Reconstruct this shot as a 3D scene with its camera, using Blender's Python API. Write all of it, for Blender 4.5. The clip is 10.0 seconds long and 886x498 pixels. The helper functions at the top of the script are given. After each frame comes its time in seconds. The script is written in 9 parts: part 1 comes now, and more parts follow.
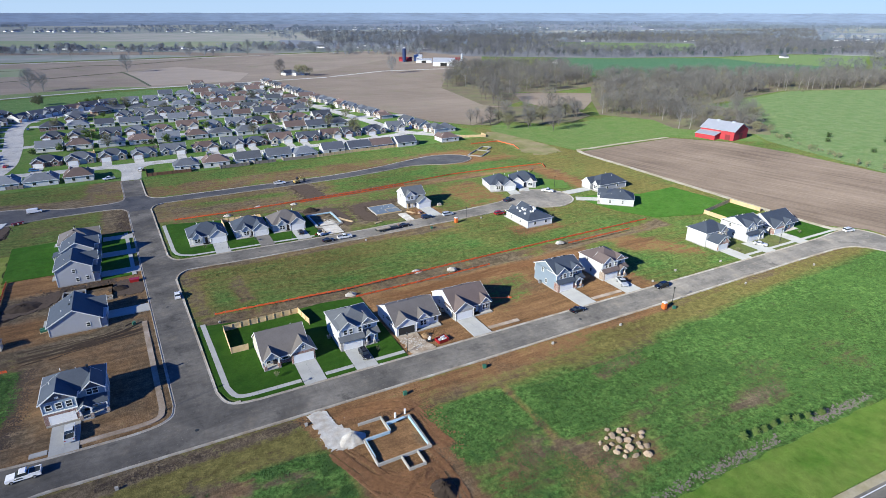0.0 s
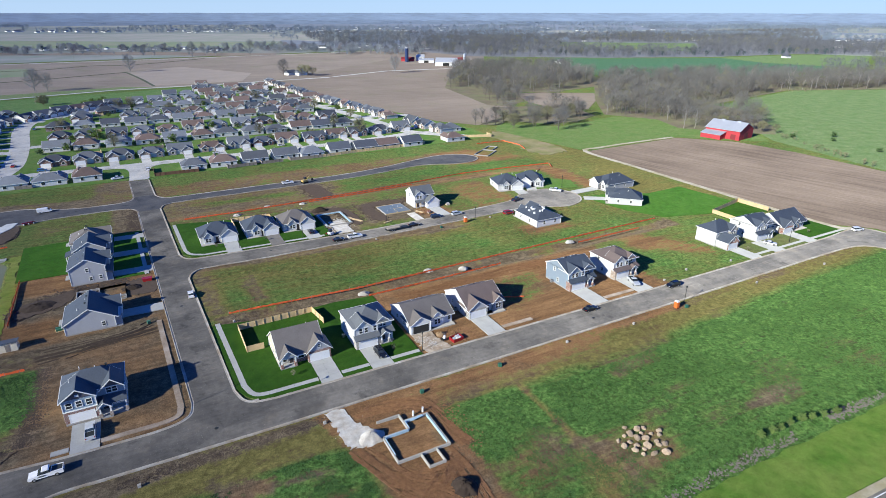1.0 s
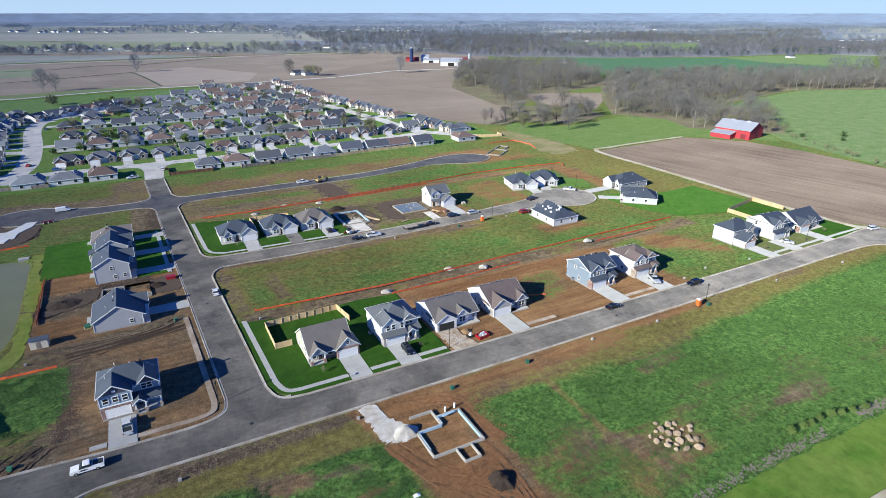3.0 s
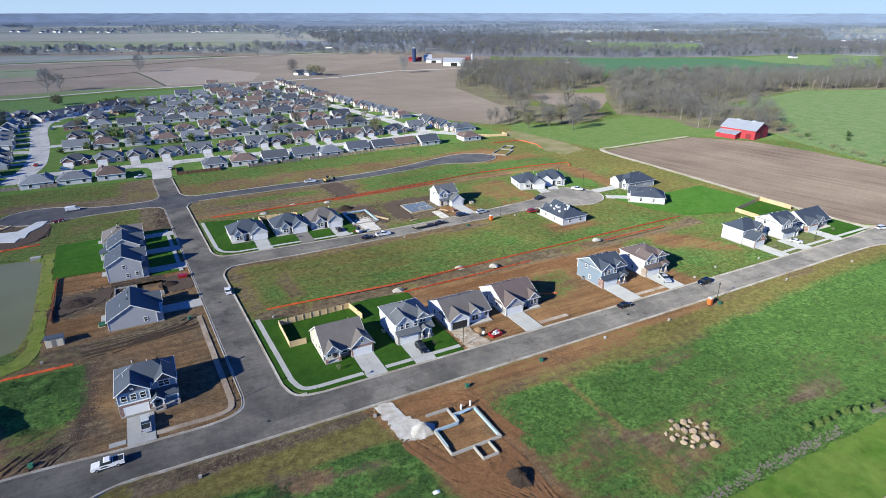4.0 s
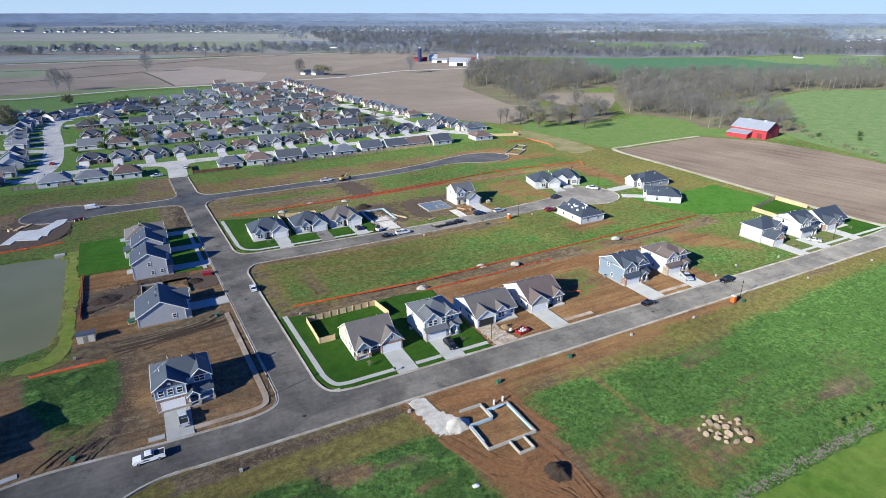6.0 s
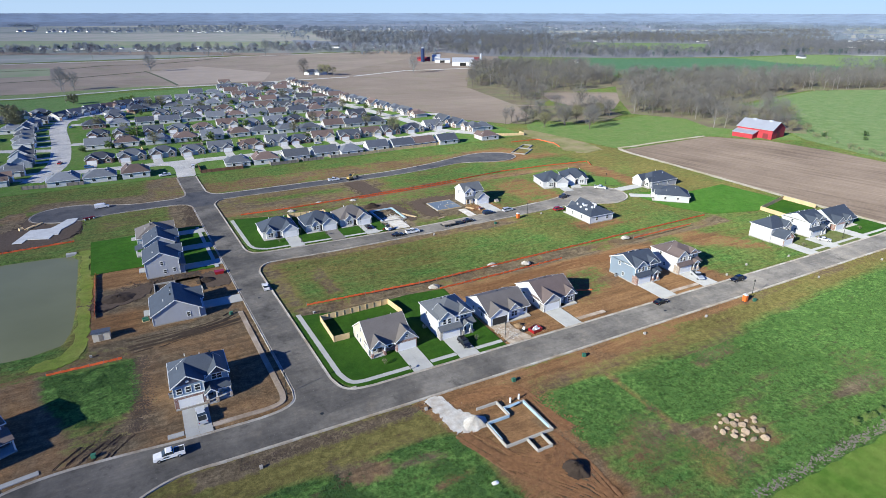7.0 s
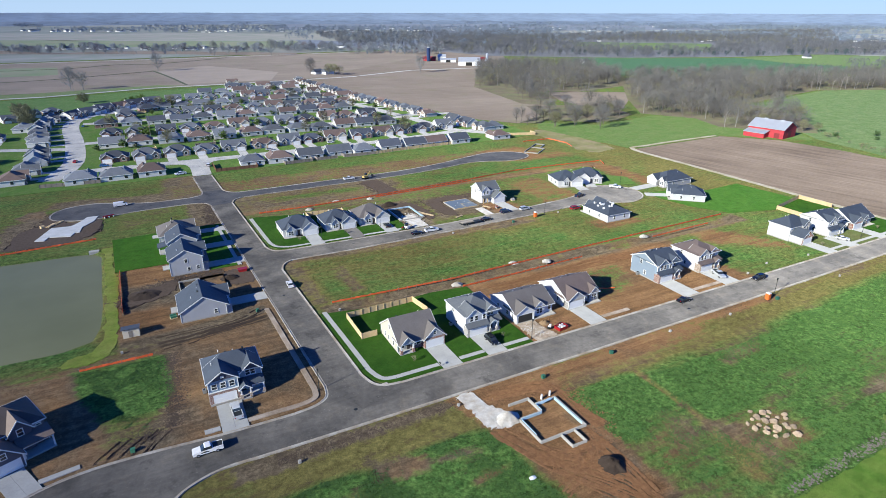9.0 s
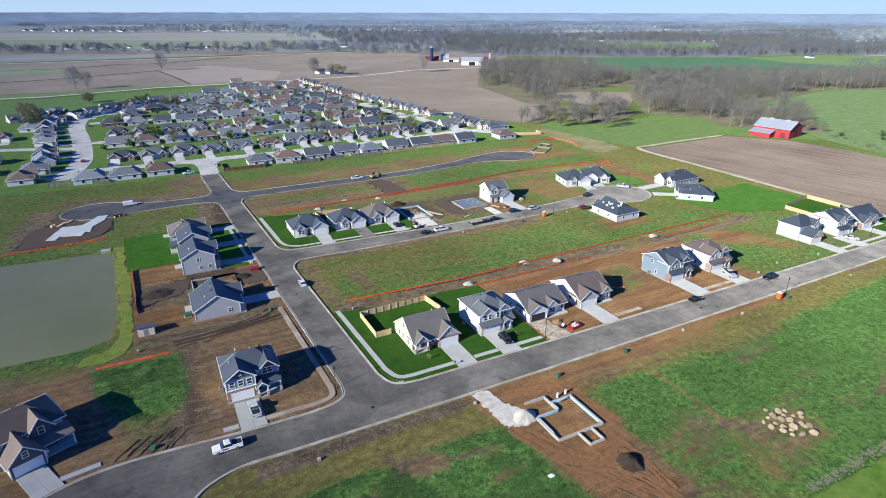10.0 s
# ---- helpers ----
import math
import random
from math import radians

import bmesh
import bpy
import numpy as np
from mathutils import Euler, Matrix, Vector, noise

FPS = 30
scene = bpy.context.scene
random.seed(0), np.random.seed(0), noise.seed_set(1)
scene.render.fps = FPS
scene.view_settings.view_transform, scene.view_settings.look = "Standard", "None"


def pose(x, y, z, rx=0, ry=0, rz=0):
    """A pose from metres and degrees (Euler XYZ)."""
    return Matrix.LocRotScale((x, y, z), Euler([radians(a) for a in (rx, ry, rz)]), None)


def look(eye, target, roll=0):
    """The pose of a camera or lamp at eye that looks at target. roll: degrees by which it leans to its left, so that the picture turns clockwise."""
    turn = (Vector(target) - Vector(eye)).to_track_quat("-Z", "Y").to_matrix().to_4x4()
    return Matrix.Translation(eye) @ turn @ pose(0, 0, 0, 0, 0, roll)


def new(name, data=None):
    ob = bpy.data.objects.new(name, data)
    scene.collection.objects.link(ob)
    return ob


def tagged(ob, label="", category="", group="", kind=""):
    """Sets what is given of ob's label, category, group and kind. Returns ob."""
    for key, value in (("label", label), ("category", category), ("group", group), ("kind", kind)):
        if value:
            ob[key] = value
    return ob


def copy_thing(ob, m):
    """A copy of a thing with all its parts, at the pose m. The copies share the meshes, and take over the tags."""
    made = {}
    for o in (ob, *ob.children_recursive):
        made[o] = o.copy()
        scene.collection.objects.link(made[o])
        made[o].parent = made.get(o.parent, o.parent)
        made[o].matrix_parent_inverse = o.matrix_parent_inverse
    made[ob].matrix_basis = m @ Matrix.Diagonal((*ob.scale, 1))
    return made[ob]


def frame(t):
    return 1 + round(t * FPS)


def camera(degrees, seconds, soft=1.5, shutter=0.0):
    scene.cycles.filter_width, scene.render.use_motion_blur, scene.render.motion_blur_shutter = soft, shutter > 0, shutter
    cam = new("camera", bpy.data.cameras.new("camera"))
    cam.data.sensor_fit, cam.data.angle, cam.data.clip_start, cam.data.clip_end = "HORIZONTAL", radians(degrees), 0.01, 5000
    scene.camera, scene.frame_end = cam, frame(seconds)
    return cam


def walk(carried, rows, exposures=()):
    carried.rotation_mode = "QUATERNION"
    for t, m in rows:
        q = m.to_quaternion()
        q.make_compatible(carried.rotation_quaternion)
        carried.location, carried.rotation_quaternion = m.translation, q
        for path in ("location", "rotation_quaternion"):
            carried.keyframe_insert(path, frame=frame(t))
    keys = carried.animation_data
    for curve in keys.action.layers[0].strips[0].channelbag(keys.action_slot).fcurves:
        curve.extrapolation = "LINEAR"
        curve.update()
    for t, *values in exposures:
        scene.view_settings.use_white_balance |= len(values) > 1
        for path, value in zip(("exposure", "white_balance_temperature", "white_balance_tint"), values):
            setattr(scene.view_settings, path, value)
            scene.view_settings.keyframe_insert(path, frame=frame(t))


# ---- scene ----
cam = camera(75.6, 10.0, soft=0.7)
PATH = [
    (0, -1.025, -107.503, 80.567, -27.981, -22.603, -0.041),
    (0.5, -2.894, -106.841, 80.558, -27.976, -22.603, -0.030),
    (1, -4.642, -106.267, 80.548, -27.965, -22.603, -0.022),
    (1.5, -6.317, -105.748, 80.534, -27.951, -22.601, -0.016),
    (2, -7.956, -105.259, 80.514, -27.933, -22.598, -0.012),
    (2.5, -9.587, -104.781, 80.487, -27.910, -22.595, -0.009),
    (4, -14.564, -103.307, 80.358, -27.825, -22.583, -0.013),
    (4.5, -16.263, -102.788, 80.301, -27.791, -22.578, -0.017),
    (5, -17.975, -102.255, 80.241, -27.755, -22.575, -0.022),
    (5.5, -19.693, -101.711, 80.177, -27.717, -22.572, -0.029),
    (7, -24.793, -100.057, 79.992, -27.594, -22.568, -0.051),
    (7.5, -26.455, -99.511, 79.940, -27.551, -22.570, -0.060),
    (8, -28.096, -98.969, 79.896, -27.507, -22.573, -0.068),
    (8.5, -29.724, -98.430, 79.863, -27.463, -22.578, -0.077),
    (9, -31.354, -97.887, 79.841, -27.420, -22.586, -0.085),
    (9.5, -33.009, -97.331, 79.834, -27.377, -22.596, -0.093),
    (10, -34.723, -96.745, 79.840, -27.334, -22.608, -0.100),
]
walk(cam, [(t, pose(x, y, z, 90 + pitch, roll, yaw)) for t, x, y, z, yaw, pitch, roll in PATH], exposures=((0, 0.53, 6150, 4), (10, 0.53, 6150, 4)))

# ---- world and light ----
SUN_EL, SUN_AZ = 24.0, 15.5          # elevation; the way its light travels, from +x towards +y
world = bpy.data.worlds.new("world")
scene.world = world
world.use_nodes = True
sky = world.node_tree.nodes.new("ShaderNodeTexSky")
sky.sky_type, sky.sun_disc = "NISHITA", False
sky.sun_elevation, sky.sun_rotation = radians(SUN_EL), radians(270 - SUN_AZ)
sky.altitude, sky.air_density, sky.dust_density, sky.ozone_density = 150, 1.0, 0.0, 4.0
back = world.node_tree.nodes["Background"]
back.inputs["Strength"].default_value = 0.062
tint = world.node_tree.nodes.new("ShaderNodeVectorMath")
tint.operation = "MULTIPLY"
tint.inputs[1].default_value = (0.36, 0.78, 1.72)
world.node_tree.links.new(sky.outputs["Color"], tint.inputs[0])
# pale haze low over the horizon, all round
aim = world.node_tree.nodes.new("ShaderNodeTexCoord")
height = world.node_tree.nodes.new("ShaderNodeSeparateXYZ")
world.node_tree.links.new(aim.outputs["Generated"], height.inputs[0])
low_haze = world.node_tree.nodes.new("ShaderNodeMapRange")
low_haze.interpolation_type = "SMOOTHSTEP"
for key, value in (("From Min", 0.0), ("From Max", 0.14), ("To Min", 0.8), ("To Max", 0.0)):
    low_haze.inputs[key].default_value = value
world.node_tree.links.new(height.outputs["Z"], low_haze.inputs["Value"])
hazy = world.node_tree.nodes.new("ShaderNodeMix")
hazy.data_type, hazy.blend_type = "RGBA", "MIX"
hazy.inputs[7].default_value = (6.9, 8.4, 11.0, 1)
world.node_tree.links.new(low_haze.outputs[0], hazy.inputs[0])
world.node_tree.links.new(tint.outputs[0], hazy.inputs[6])
world.node_tree.links.new(hazy.outputs[2], back.inputs["Color"])
sun = new("sun", bpy.data.lights.new("sun", "SUN"))
sun.data.energy, sun.data.angle, sun.data.color = 5.0, radians(0.6), (1.0, 0.925, 0.785)
sun_way = Vector((math.cos(radians(SUN_AZ)) * math.cos(radians(SUN_EL)), math.sin(radians(SUN_AZ)) * math.cos(radians(SUN_EL)), -math.sin(radians(SUN_EL))))
sun.matrix_world = look(Vector((0, 0, 200)) - sun_way * 100, Vector((0, 0, 200)))


# ---- materials ----
def node(nt, kind, **values):
    n = nt.nodes.new(kind)
    for key, value in values.items():
        n.inputs[key.replace("_", " ")].default_value = value
    return n


def noise_node(nt, pos, scale, detail=4.0, rough=0.6):
    n = node(nt, "ShaderNodeTexNoise", Scale=scale, Detail=detail, Roughness=rough)
    nt.links.new(pos, n.inputs["Vector"])
    return n.outputs["Fac"]


def ramp(nt, value, a, b, lo=0.0, hi=1.0):
    n = node(nt, "ShaderNodeMapRange", From_Min=a, From_Max=b, To_Min=lo, To_Max=hi)
    nt.links.new(value, n.inputs["Value"])
    return n.outputs["Result"]


def calc(nt, op, a, b):
    n = nt.nodes.new("ShaderNodeMath")
    n.operation = op
    for i, v in enumerate((a, b)):
        if isinstance(v, (int, float)):
            n.inputs[i].default_value = v
        else:
            nt.links.new(v, n.inputs[i])
    return n.outputs[0]


def mixed(nt, fac, a, b):
    n = nt.nodes.new("ShaderNodeMix")
    n.data_type = "RGBA"
    for i, v in ((0, fac), (6, a), (7, b)):
        if isinstance(v, tuple):
            n.inputs[i].default_value = (*v, 1)
        elif isinstance(v, (int, float)):
            n.inputs[i].default_value = v
        else:
            nt.links.new(v, n.inputs[i])
    return n.outputs[2]


def scaled(nt, colour, factor):
    n = nt.nodes.new("ShaderNodeVectorMath")
    n.operation = "SCALE"
    if isinstance(colour, tuple):
        n.inputs[0].default_value = colour
    else:
        nt.links.new(colour, n.inputs[0])
    nt.links.new(factor, n.inputs["Scale"])
    return n.outputs[0]


def start(name, rough, metal=0.0, spec=0.3):
    m = bpy.data.materials.new(name)
    m.use_nodes = True
    nt = m.node_tree
    b = nt.nodes["Principled BSDF"]
    b.inputs["Roughness"].default_value, b.inputs["Metallic"].default_value = rough, metal
    b.inputs["Specular IOR Level"].default_value = spec
    b.inputs["Diffuse Roughness"].default_value = 1.0 if rough >= 0.85 else 0.0
    pos = nt.nodes.new("ShaderNodeNewGeometry").outputs["Position"]
    return m, nt, b, pos


def relief(nt, b, height, strength, distance):
    n = node(nt, "ShaderNodeBump", Strength=strength, Distance=distance)
    nt.links.new(height, n.inputs["Height"])
    nt.links.new(n.outputs["Normal"], b.inputs["Normal"])


def surface(name, colour, rough=0.8, var=0.18, coarse=0.5, fine=6.0, bump=0.0, metal=0.0, spec=0.3, rand=0.0, lap=0.0, second=None, amount=0.5):
    """A surface with stains at two scales; lap: height of horizontal boards; second: colour of its blotches."""
    m, nt, b, pos = start(name, rough, metal, spec)
    n1, n2 = noise_node(nt, pos, coarse), noise_node(nt, pos, fine)
    both = calc(nt, "ADD", calc(nt, "MULTIPLY", n1, 0.6), calc(nt, "MULTIPLY", n2, 0.4))
    factor = ramp(nt, both, 0.3, 0.7, 1 - var, 1 + var)
    if rand:
        info = nt.nodes.new("ShaderNodeObjectInfo").outputs["Random"]
        factor = calc(nt, "MULTIPLY", factor, ramp(nt, info, 0, 1, 1 - rand, 1 + rand))
    col = colour
    if second:
        n3 = noise_node(nt, pos, coarse * 0.7 + 0.011, 6.0, 0.65)
        col = mixed(nt, ramp(nt, n3, 0.5 - 0.12, 0.5 + 0.12 + (0.5 - amount) * 0.3), colour, second)
    if lap:
        wave = nt.nodes.new("ShaderNodeTexWave")
        wave.wave_type, wave.bands_direction, wave.wave_profile = "BANDS", "Z", "SAW"
        wave.inputs["Scale"].default_value = math.pi * 2 / (20 * lap)
        nt.links.new(pos, wave.inputs["Vector"])
        relief(nt, b, wave.outputs["Fac"], 0.5, 0.02)
        factor = calc(nt, "MULTIPLY", factor, ramp(nt, wave.outputs["Fac"], 0, 1, 0.93, 1.03))
    elif bump:
        relief(nt, b, both, 0.6, bump)
    nt.links.new(scaled(nt, col, factor), b.inputs["Base Color"])
    return m


WHITE = surface("white_paint", (0.78, 0.78, 0.76), 0.5, 0.05)
VINYL_WHITE = surface("white_siding", (0.61, 0.61, 0.60), 0.55, 0.06, lap=0.18)
VINYL_GREY = surface("grey_siding", (0.40, 0.41, 0.44), 0.6, 0.06, lap=0.18)
VINYL_BLUE = surface("blue_grey_siding", (0.240, 0.295, 0.355), 0.6, 0.06, lap=0.18)
VINYL_SLATE = surface("slate_blue_siding", (0.26, 0.335, 0.415), 0.6, 0.06, lap=0.18)
VINYL_PALE = surface("pale_grey_siding", (0.56, 0.57, 0.58), 0.6, 0.06, lap=0.18)
VINYL_TAN = surface("tan_siding", (0.60, 0.55, 0.45), 0.6, 0.06, lap=0.18)
VINYL_DARK = surface("charcoal_siding", (0.10, 0.10, 0.13), 0.6, 0.08, lap=0.18)
WRAP = surface("house_wrap", (0.68, 0.68, 0.70), 0.5, 0.05, 1.2)


def brick_surface(name, colour, mortar):
    m, nt, b, pos = start(name, 0.9)
    tc = nt.nodes.new("ShaderNodeTexCoord")
    turn = nt.nodes.new("ShaderNodeVectorMath")
    turn.operation = "DOT_PRODUCT"
    nt.links.new(tc.outputs["Object"], turn.inputs[0])
    turn.inputs[1].default_value = (1, 1, 0)
    sep = nt.nodes.new("ShaderNodeSeparateXYZ")
    nt.links.new(tc.outputs["Object"], sep.inputs[0])
    com = nt.nodes.new("ShaderNodeCombineXYZ")
    nt.links.new(turn.outputs["Value"], com.inputs[0])
    nt.links.new(sep.outputs["Z"], com.inputs[1])
    br = node(nt, "ShaderNodeTexBrick", Scale=1.0, Mortar_Size=0.012, Brick_Width=0.22, Row_Height=0.075, Bias=-0.2)
    br.inputs["Color1"].default_value = (*colour, 1)
    br.inputs["Color2"].default_value = (*(c * 0.65 for c in colour), 1)
    br.inputs["Mortar"].default_value = (*mortar, 1)
    nt.links.new(com.outputs[0], br.inputs["Vector"])
    n = noise_node(nt, pos, 0.8)
    nt.links.new(scaled(nt, br.outputs["Color"], ramp(nt, n, 0.3, 0.7, 0.8, 1.2)), b.inputs["Base Color"])
    return m


BRICK_RED = brick_surface("red_brick", (0.26, 0.11, 0.08), (0.40, 0.37, 0.34))
BRICK_TAN = brick_surface("tan_brick", (0.36, 0.26, 0.20), (0.45, 0.42, 0.38))
BRICK_GREY = brick_surface("grey_stone_brick", (0.30, 0.28, 0.27), (0.42, 0.41, 0.40))


def shingle_surface(name, colour, rand=0.0):
    m, nt, b, pos = start(name, 0.72, spec=0.5)
    n1, n2, n3 = noise_node(nt, pos, 0.35), noise_node(nt, pos, 3.5, 5.0, 0.7), noise_node(nt, pos, 14.0, 2.0)
    f = calc(nt, "ADD", calc(nt, "MULTIPLY", n1, 0.35), calc(nt, "ADD", calc(nt, "MULTIPLY", n2, 0.4), calc(nt, "MULTIPLY", n3, 0.25)))
    f = ramp(nt, f, 0.3, 0.7, 0.72, 1.28)
    if rand:
        info = nt.nodes.new("ShaderNodeObjectInfo").outputs["Random"]
        f = calc(nt, "MULTIPLY", f, ramp(nt, info, 0, 1, 1 - rand, 1 + rand))
    nt.links.new(scaled(nt, colour, f), b.inputs["Base Color"])
    wave = nt.nodes.new("ShaderNodeTexWave")
    wave.bands_direction, wave.wave_profile = "Z", "SAW"
    wave.inputs["Scale"].default_value = math.pi * 2 / (20 * 0.14)
    nt.links.new(pos, wave.inputs["Vector"])
    relief(nt, b, calc(nt, "ADD", wave.outputs["Fac"], n3), 0.35, 0.02)
    return m


ROOF_DARK = shingle_surface("charcoal_shingle", (0.065, 0.08, 0.105))
ROOF_GREY = shingle_surface("grey_shingle", (0.13, 0.14, 0.15))
ROOF_TAUPE = shingle_surface("taupe_shingle", (0.155, 0.140, 0.130))
# dark twin of the brown shingle, with shade in its colour
ROOF_BROWN_SHADE = shingle_surface("shaded_brown_shingle", (0.088, 0.070, 0.064))
ROOF_BROWN = shingle_surface("brown_shingle", (0.155, 0.120, 0.108))
ROOF_OLD = [shingle_surface("weathered_grey_shingle", (0.135, 0.148, 0.168), 0.4), shingle_surface("weathered_brown_shingle", (0.160, 0.115, 0.098), 0.3), shingle_surface("weathered_dark_shingle", (0.080, 0.090, 0.112), 0.35)]

GARAGE = surface("garage_door_paint", (0.80, 0.80, 0.80), 0.45, 0.04)
DOOR_DARK = surface("dark_door_paint", (0.06, 0.05, 0.05), 0.4, 0.1)
# near-black for doorway panels; the shade indoors is put into the colour
DARKNESS = surface("painted_interior_shade", (0.03, 0.03, 0.03), 0.9, 0.1)


def glass_surface():
    m, nt, b, pos = start("window_glass", 0.06, 0.0, 0.8)
    nt.links.new(scaled(nt, (0.03, 0.038, 0.045), ramp(nt, noise_node(nt, pos, 1.5), 0.3, 0.7, 0.6, 1.4)), b.inputs["Base Color"])
    return m


GLASS = glass_surface()
CONCRETE = surface("new_concrete", (0.365, 0.368, 0.362), 0.85, 0.16, 0.3, 3.0, 0.004)
KERB = surface("kerb_concrete", (0.40, 0.385, 0.36), 0.9, 0.22, 0.25, 2.0, 0.004, second=(0.27, 0.225, 0.175), amount=0.5)
FOOTING = surface("foundation_concrete", (0.36, 0.345, 0.32), 0.9, 0.15, 0.8, 5.0, 0.006)
FOAM = surface("blue_insulation_board", (0.42, 0.58, 0.68), 0.6, 0.1)
TIMBER = surface("pine_boards", (0.62, 0.47, 0.27), 0.75, 0.16, 0.9, 8.0, 0.004, rand=0.08)
TIMBER_OLD = surface("weathered_boards", (0.26, 0.23, 0.20), 0.85, 0.2, 0.9, 8.0, 0.004, rand=0.1)
TIMBER_BROWN = surface("stained_brown_boards", (0.19, 0.105, 0.065), 0.85, 0.2, 0.9, 8.0, rand=0.1)
ORANGE = surface("orange_plastic_mesh", (0.74, 0.135, 0.045), 0.6, 0.25, 0.8, 7.0, 0.02)
ORANGE_TANK = surface("orange_plastic", (0.72, 0.17, 0.04), 0.4, 0.06)
STEEL = surface("galvanised_steel", (0.50, 0.51, 0.52), 0.4, 0.1, metal=0.7)
DARK_METAL = surface("dark_painted_metal", (0.03, 0.035, 0.035), 0.5, 0.1)
PLASTIC_GREEN = surface("green_plastic", (0.05, 0.16, 0.10), 0.5, 0.1)
RED_PAINT = surface("red_barn_paint", (0.44, 0.050, 0.062), 0.75, 0.14, 0.4, 3.0)
RED_ROOF = surface("red_metal_roof", (0.22, 0.035, 0.04), 0.6, 0.1)
BARN_ROOF = surface("pale_metal_roof", (0.50, 0.52, 0.56), 0.45, 0.10, 0.2, 2.0, metal=0.25)
SILO_BLUE = surface("blue_silo_enamel", (0.03, 0.05, 0.13), 0.4, 0.1)
RUBBER = surface("tyre_rubber", (0.02, 0.02, 0.02), 0.8, 0.1)
BLUE_TARP = surface("blue_grey_membrane", (0.19, 0.235, 0.27), 0.5, 0.15, 0.8)
GRAVEL = surface("pale_crushed_stone", (0.53, 0.52, 0.50), 0.95, 0.3, 0.6, 4.0, 0.12, second=(0.42, 0.38, 0.33), amount=0.4)
TRACK = surface("gravel_track", (0.350, 0.325, 0.275), 0.95, 0.25, 0.15, 2.0, 0.03, second=(0.25, 0.225, 0.145), amount=0.5)
ROCK = surface("limestone_boulder", (0.36, 0.28, 0.20), 0.9, 0.3, 1.5, 6.0, 0.05, rand=0.25)
RIPRAP = surface("grey_riprap", (0.160, 0.146, 0.128), 0.9, 0.3, 2.0, 9.0, 0.05)
TURNED = surface("turned_topsoil", (0.084, 0.062, 0.047), 0.95, 0.35, 1.0, 5.0, 0.12)
DUG = surface("dug_topsoil", (0.050, 0.036, 0.027), 0.95, 0.35, 1.0, 5.0, 0.12)
CLAY = surface("loose_clay", (0.225, 0.120, 0.060), 0.95, 0.42, 1.0, 5.0, 0.12)
BARK = surface("grey_bark", (0.15, 0.13, 0.115), 0.95, 0.25, 2.0, 9.0, 0.01)
BARK_PALE = surface("pale_bark", (0.275, 0.262, 0.238), 0.9, 0.2, 2.0, 9.0, 0.01)
TWIG = surface("bare_twigs", (0.156, 0.155, 0.150), 0.95, 0.25, 0.05, 0.8)
TWIG_BUD = surface("budding_twigs", (0.21, 0.21, 0.12), 0.95, 0.3, 0.05, 0.8)
LEAF = surface("fresh_leaves", (0.085, 0.14, 0.03), 0.8, 0.3, 0.4, 3.0, rand=0.2)
SHRUB = surface("shrub_leaves", (0.135, 0.205, 0.050), 0.8, 0.3, 0.4, 3.0, rand=0.15)
EVERGREEN = surface("evergreen_needles", (0.065, 0.115, 0.04), 0.85, 0.3, 0.4, 3.0, rand=0.2)
WEED = surface("weed_leaves", (0.078, 0.160, 0.044), 0.85, 0.45, 0.12, 1.5)


def asphalt_surface(name, dark, light, worn, wear_glint=0.0):
    m, nt, b, pos = start(name, 0.88)
    n1, n2, n3 = noise_node(nt, pos, 0.06, 5.0, 0.62), noise_node(nt, pos, 0.9, 6.0, 0.7), noise_node(nt, pos, 18.0, 2.0)
    col = mixed(nt, ramp(nt, n1, 0.5 - worn, 0.5 + worn), dark, light)
    n5 = noise_node(nt, pos, 0.16, 7.0, 0.72)
    col = mixed(nt, ramp(nt, n5, 0.53, 0.72, 0.0, 0.55), col, tuple(1.35 * v * k for v, k in zip(light, (1.06, 0.98, 0.88))))
    col = mixed(nt, ramp(nt, n5, 0.45, 0.34, 0.0, 0.7), col, tuple(0.52 * v for v in dark))
    tar = noise_node(nt, pos, 0.085, 3.0, 0.55)
    col = mixed(nt, ramp(nt, tar, 0.57, 0.68, 0.0, 0.5), col, tuple(0.62 * v for v in dark))
    f = calc(nt, "MULTIPLY", ramp(nt, n2, 0.3, 0.7, 0.84, 1.16), ramp(nt, n3, 0.3, 0.7, 0.88, 1.12))
    col = mixed(nt, ramp(nt, noise_node(nt, pos, 2.6, 3.0, 0.6), 0.67, 0.71, 0.0, 0.6), col, tuple(2.1 * v for v in light))
    if wear_glint:
        east = nt.nodes.new("ShaderNodeSeparateXYZ")
        nt.links.new(pos, east.inputs[0])
        # paler eastward: traffic wear, with sun glint put into the colour
        drift = calc(nt, "ADD", east.outputs["X"], ramp(nt, n1, 0.3, 0.7, -40, 40))
        f = calc(nt, "MULTIPLY", f, ramp(nt, drift, -70, 170, 1 - wear_glint, 1 + wear_glint))
        st = nt.nodes.new("ShaderNodeMapping")
        st.inputs["Scale"].default_value = (0.05, 0.9, 1)
        nt.links.new(pos, st.inputs["Vector"])
        f = calc(nt, "MULTIPLY", f, ramp(nt, noise_node(nt, st.outputs[0], 1.0, 5.0, 0.7), 0.3, 0.7, 0.88, 1.12))
    nt.links.new(scaled(nt, col, f), b.inputs["Base Color"])
    relief(nt, b, n3, 0.4, 0.01)
    return m


ASPHALT = asphalt_surface("worn_asphalt", (0.104, 0.099, 0.093), (0.176, 0.165, 0.150), 0.12, 0.34)
ASPHALT_NEW = asphalt_surface("fresh_asphalt", (0.052, 0.055, 0.065), (0.10, 0.10, 0.105), 0.15)
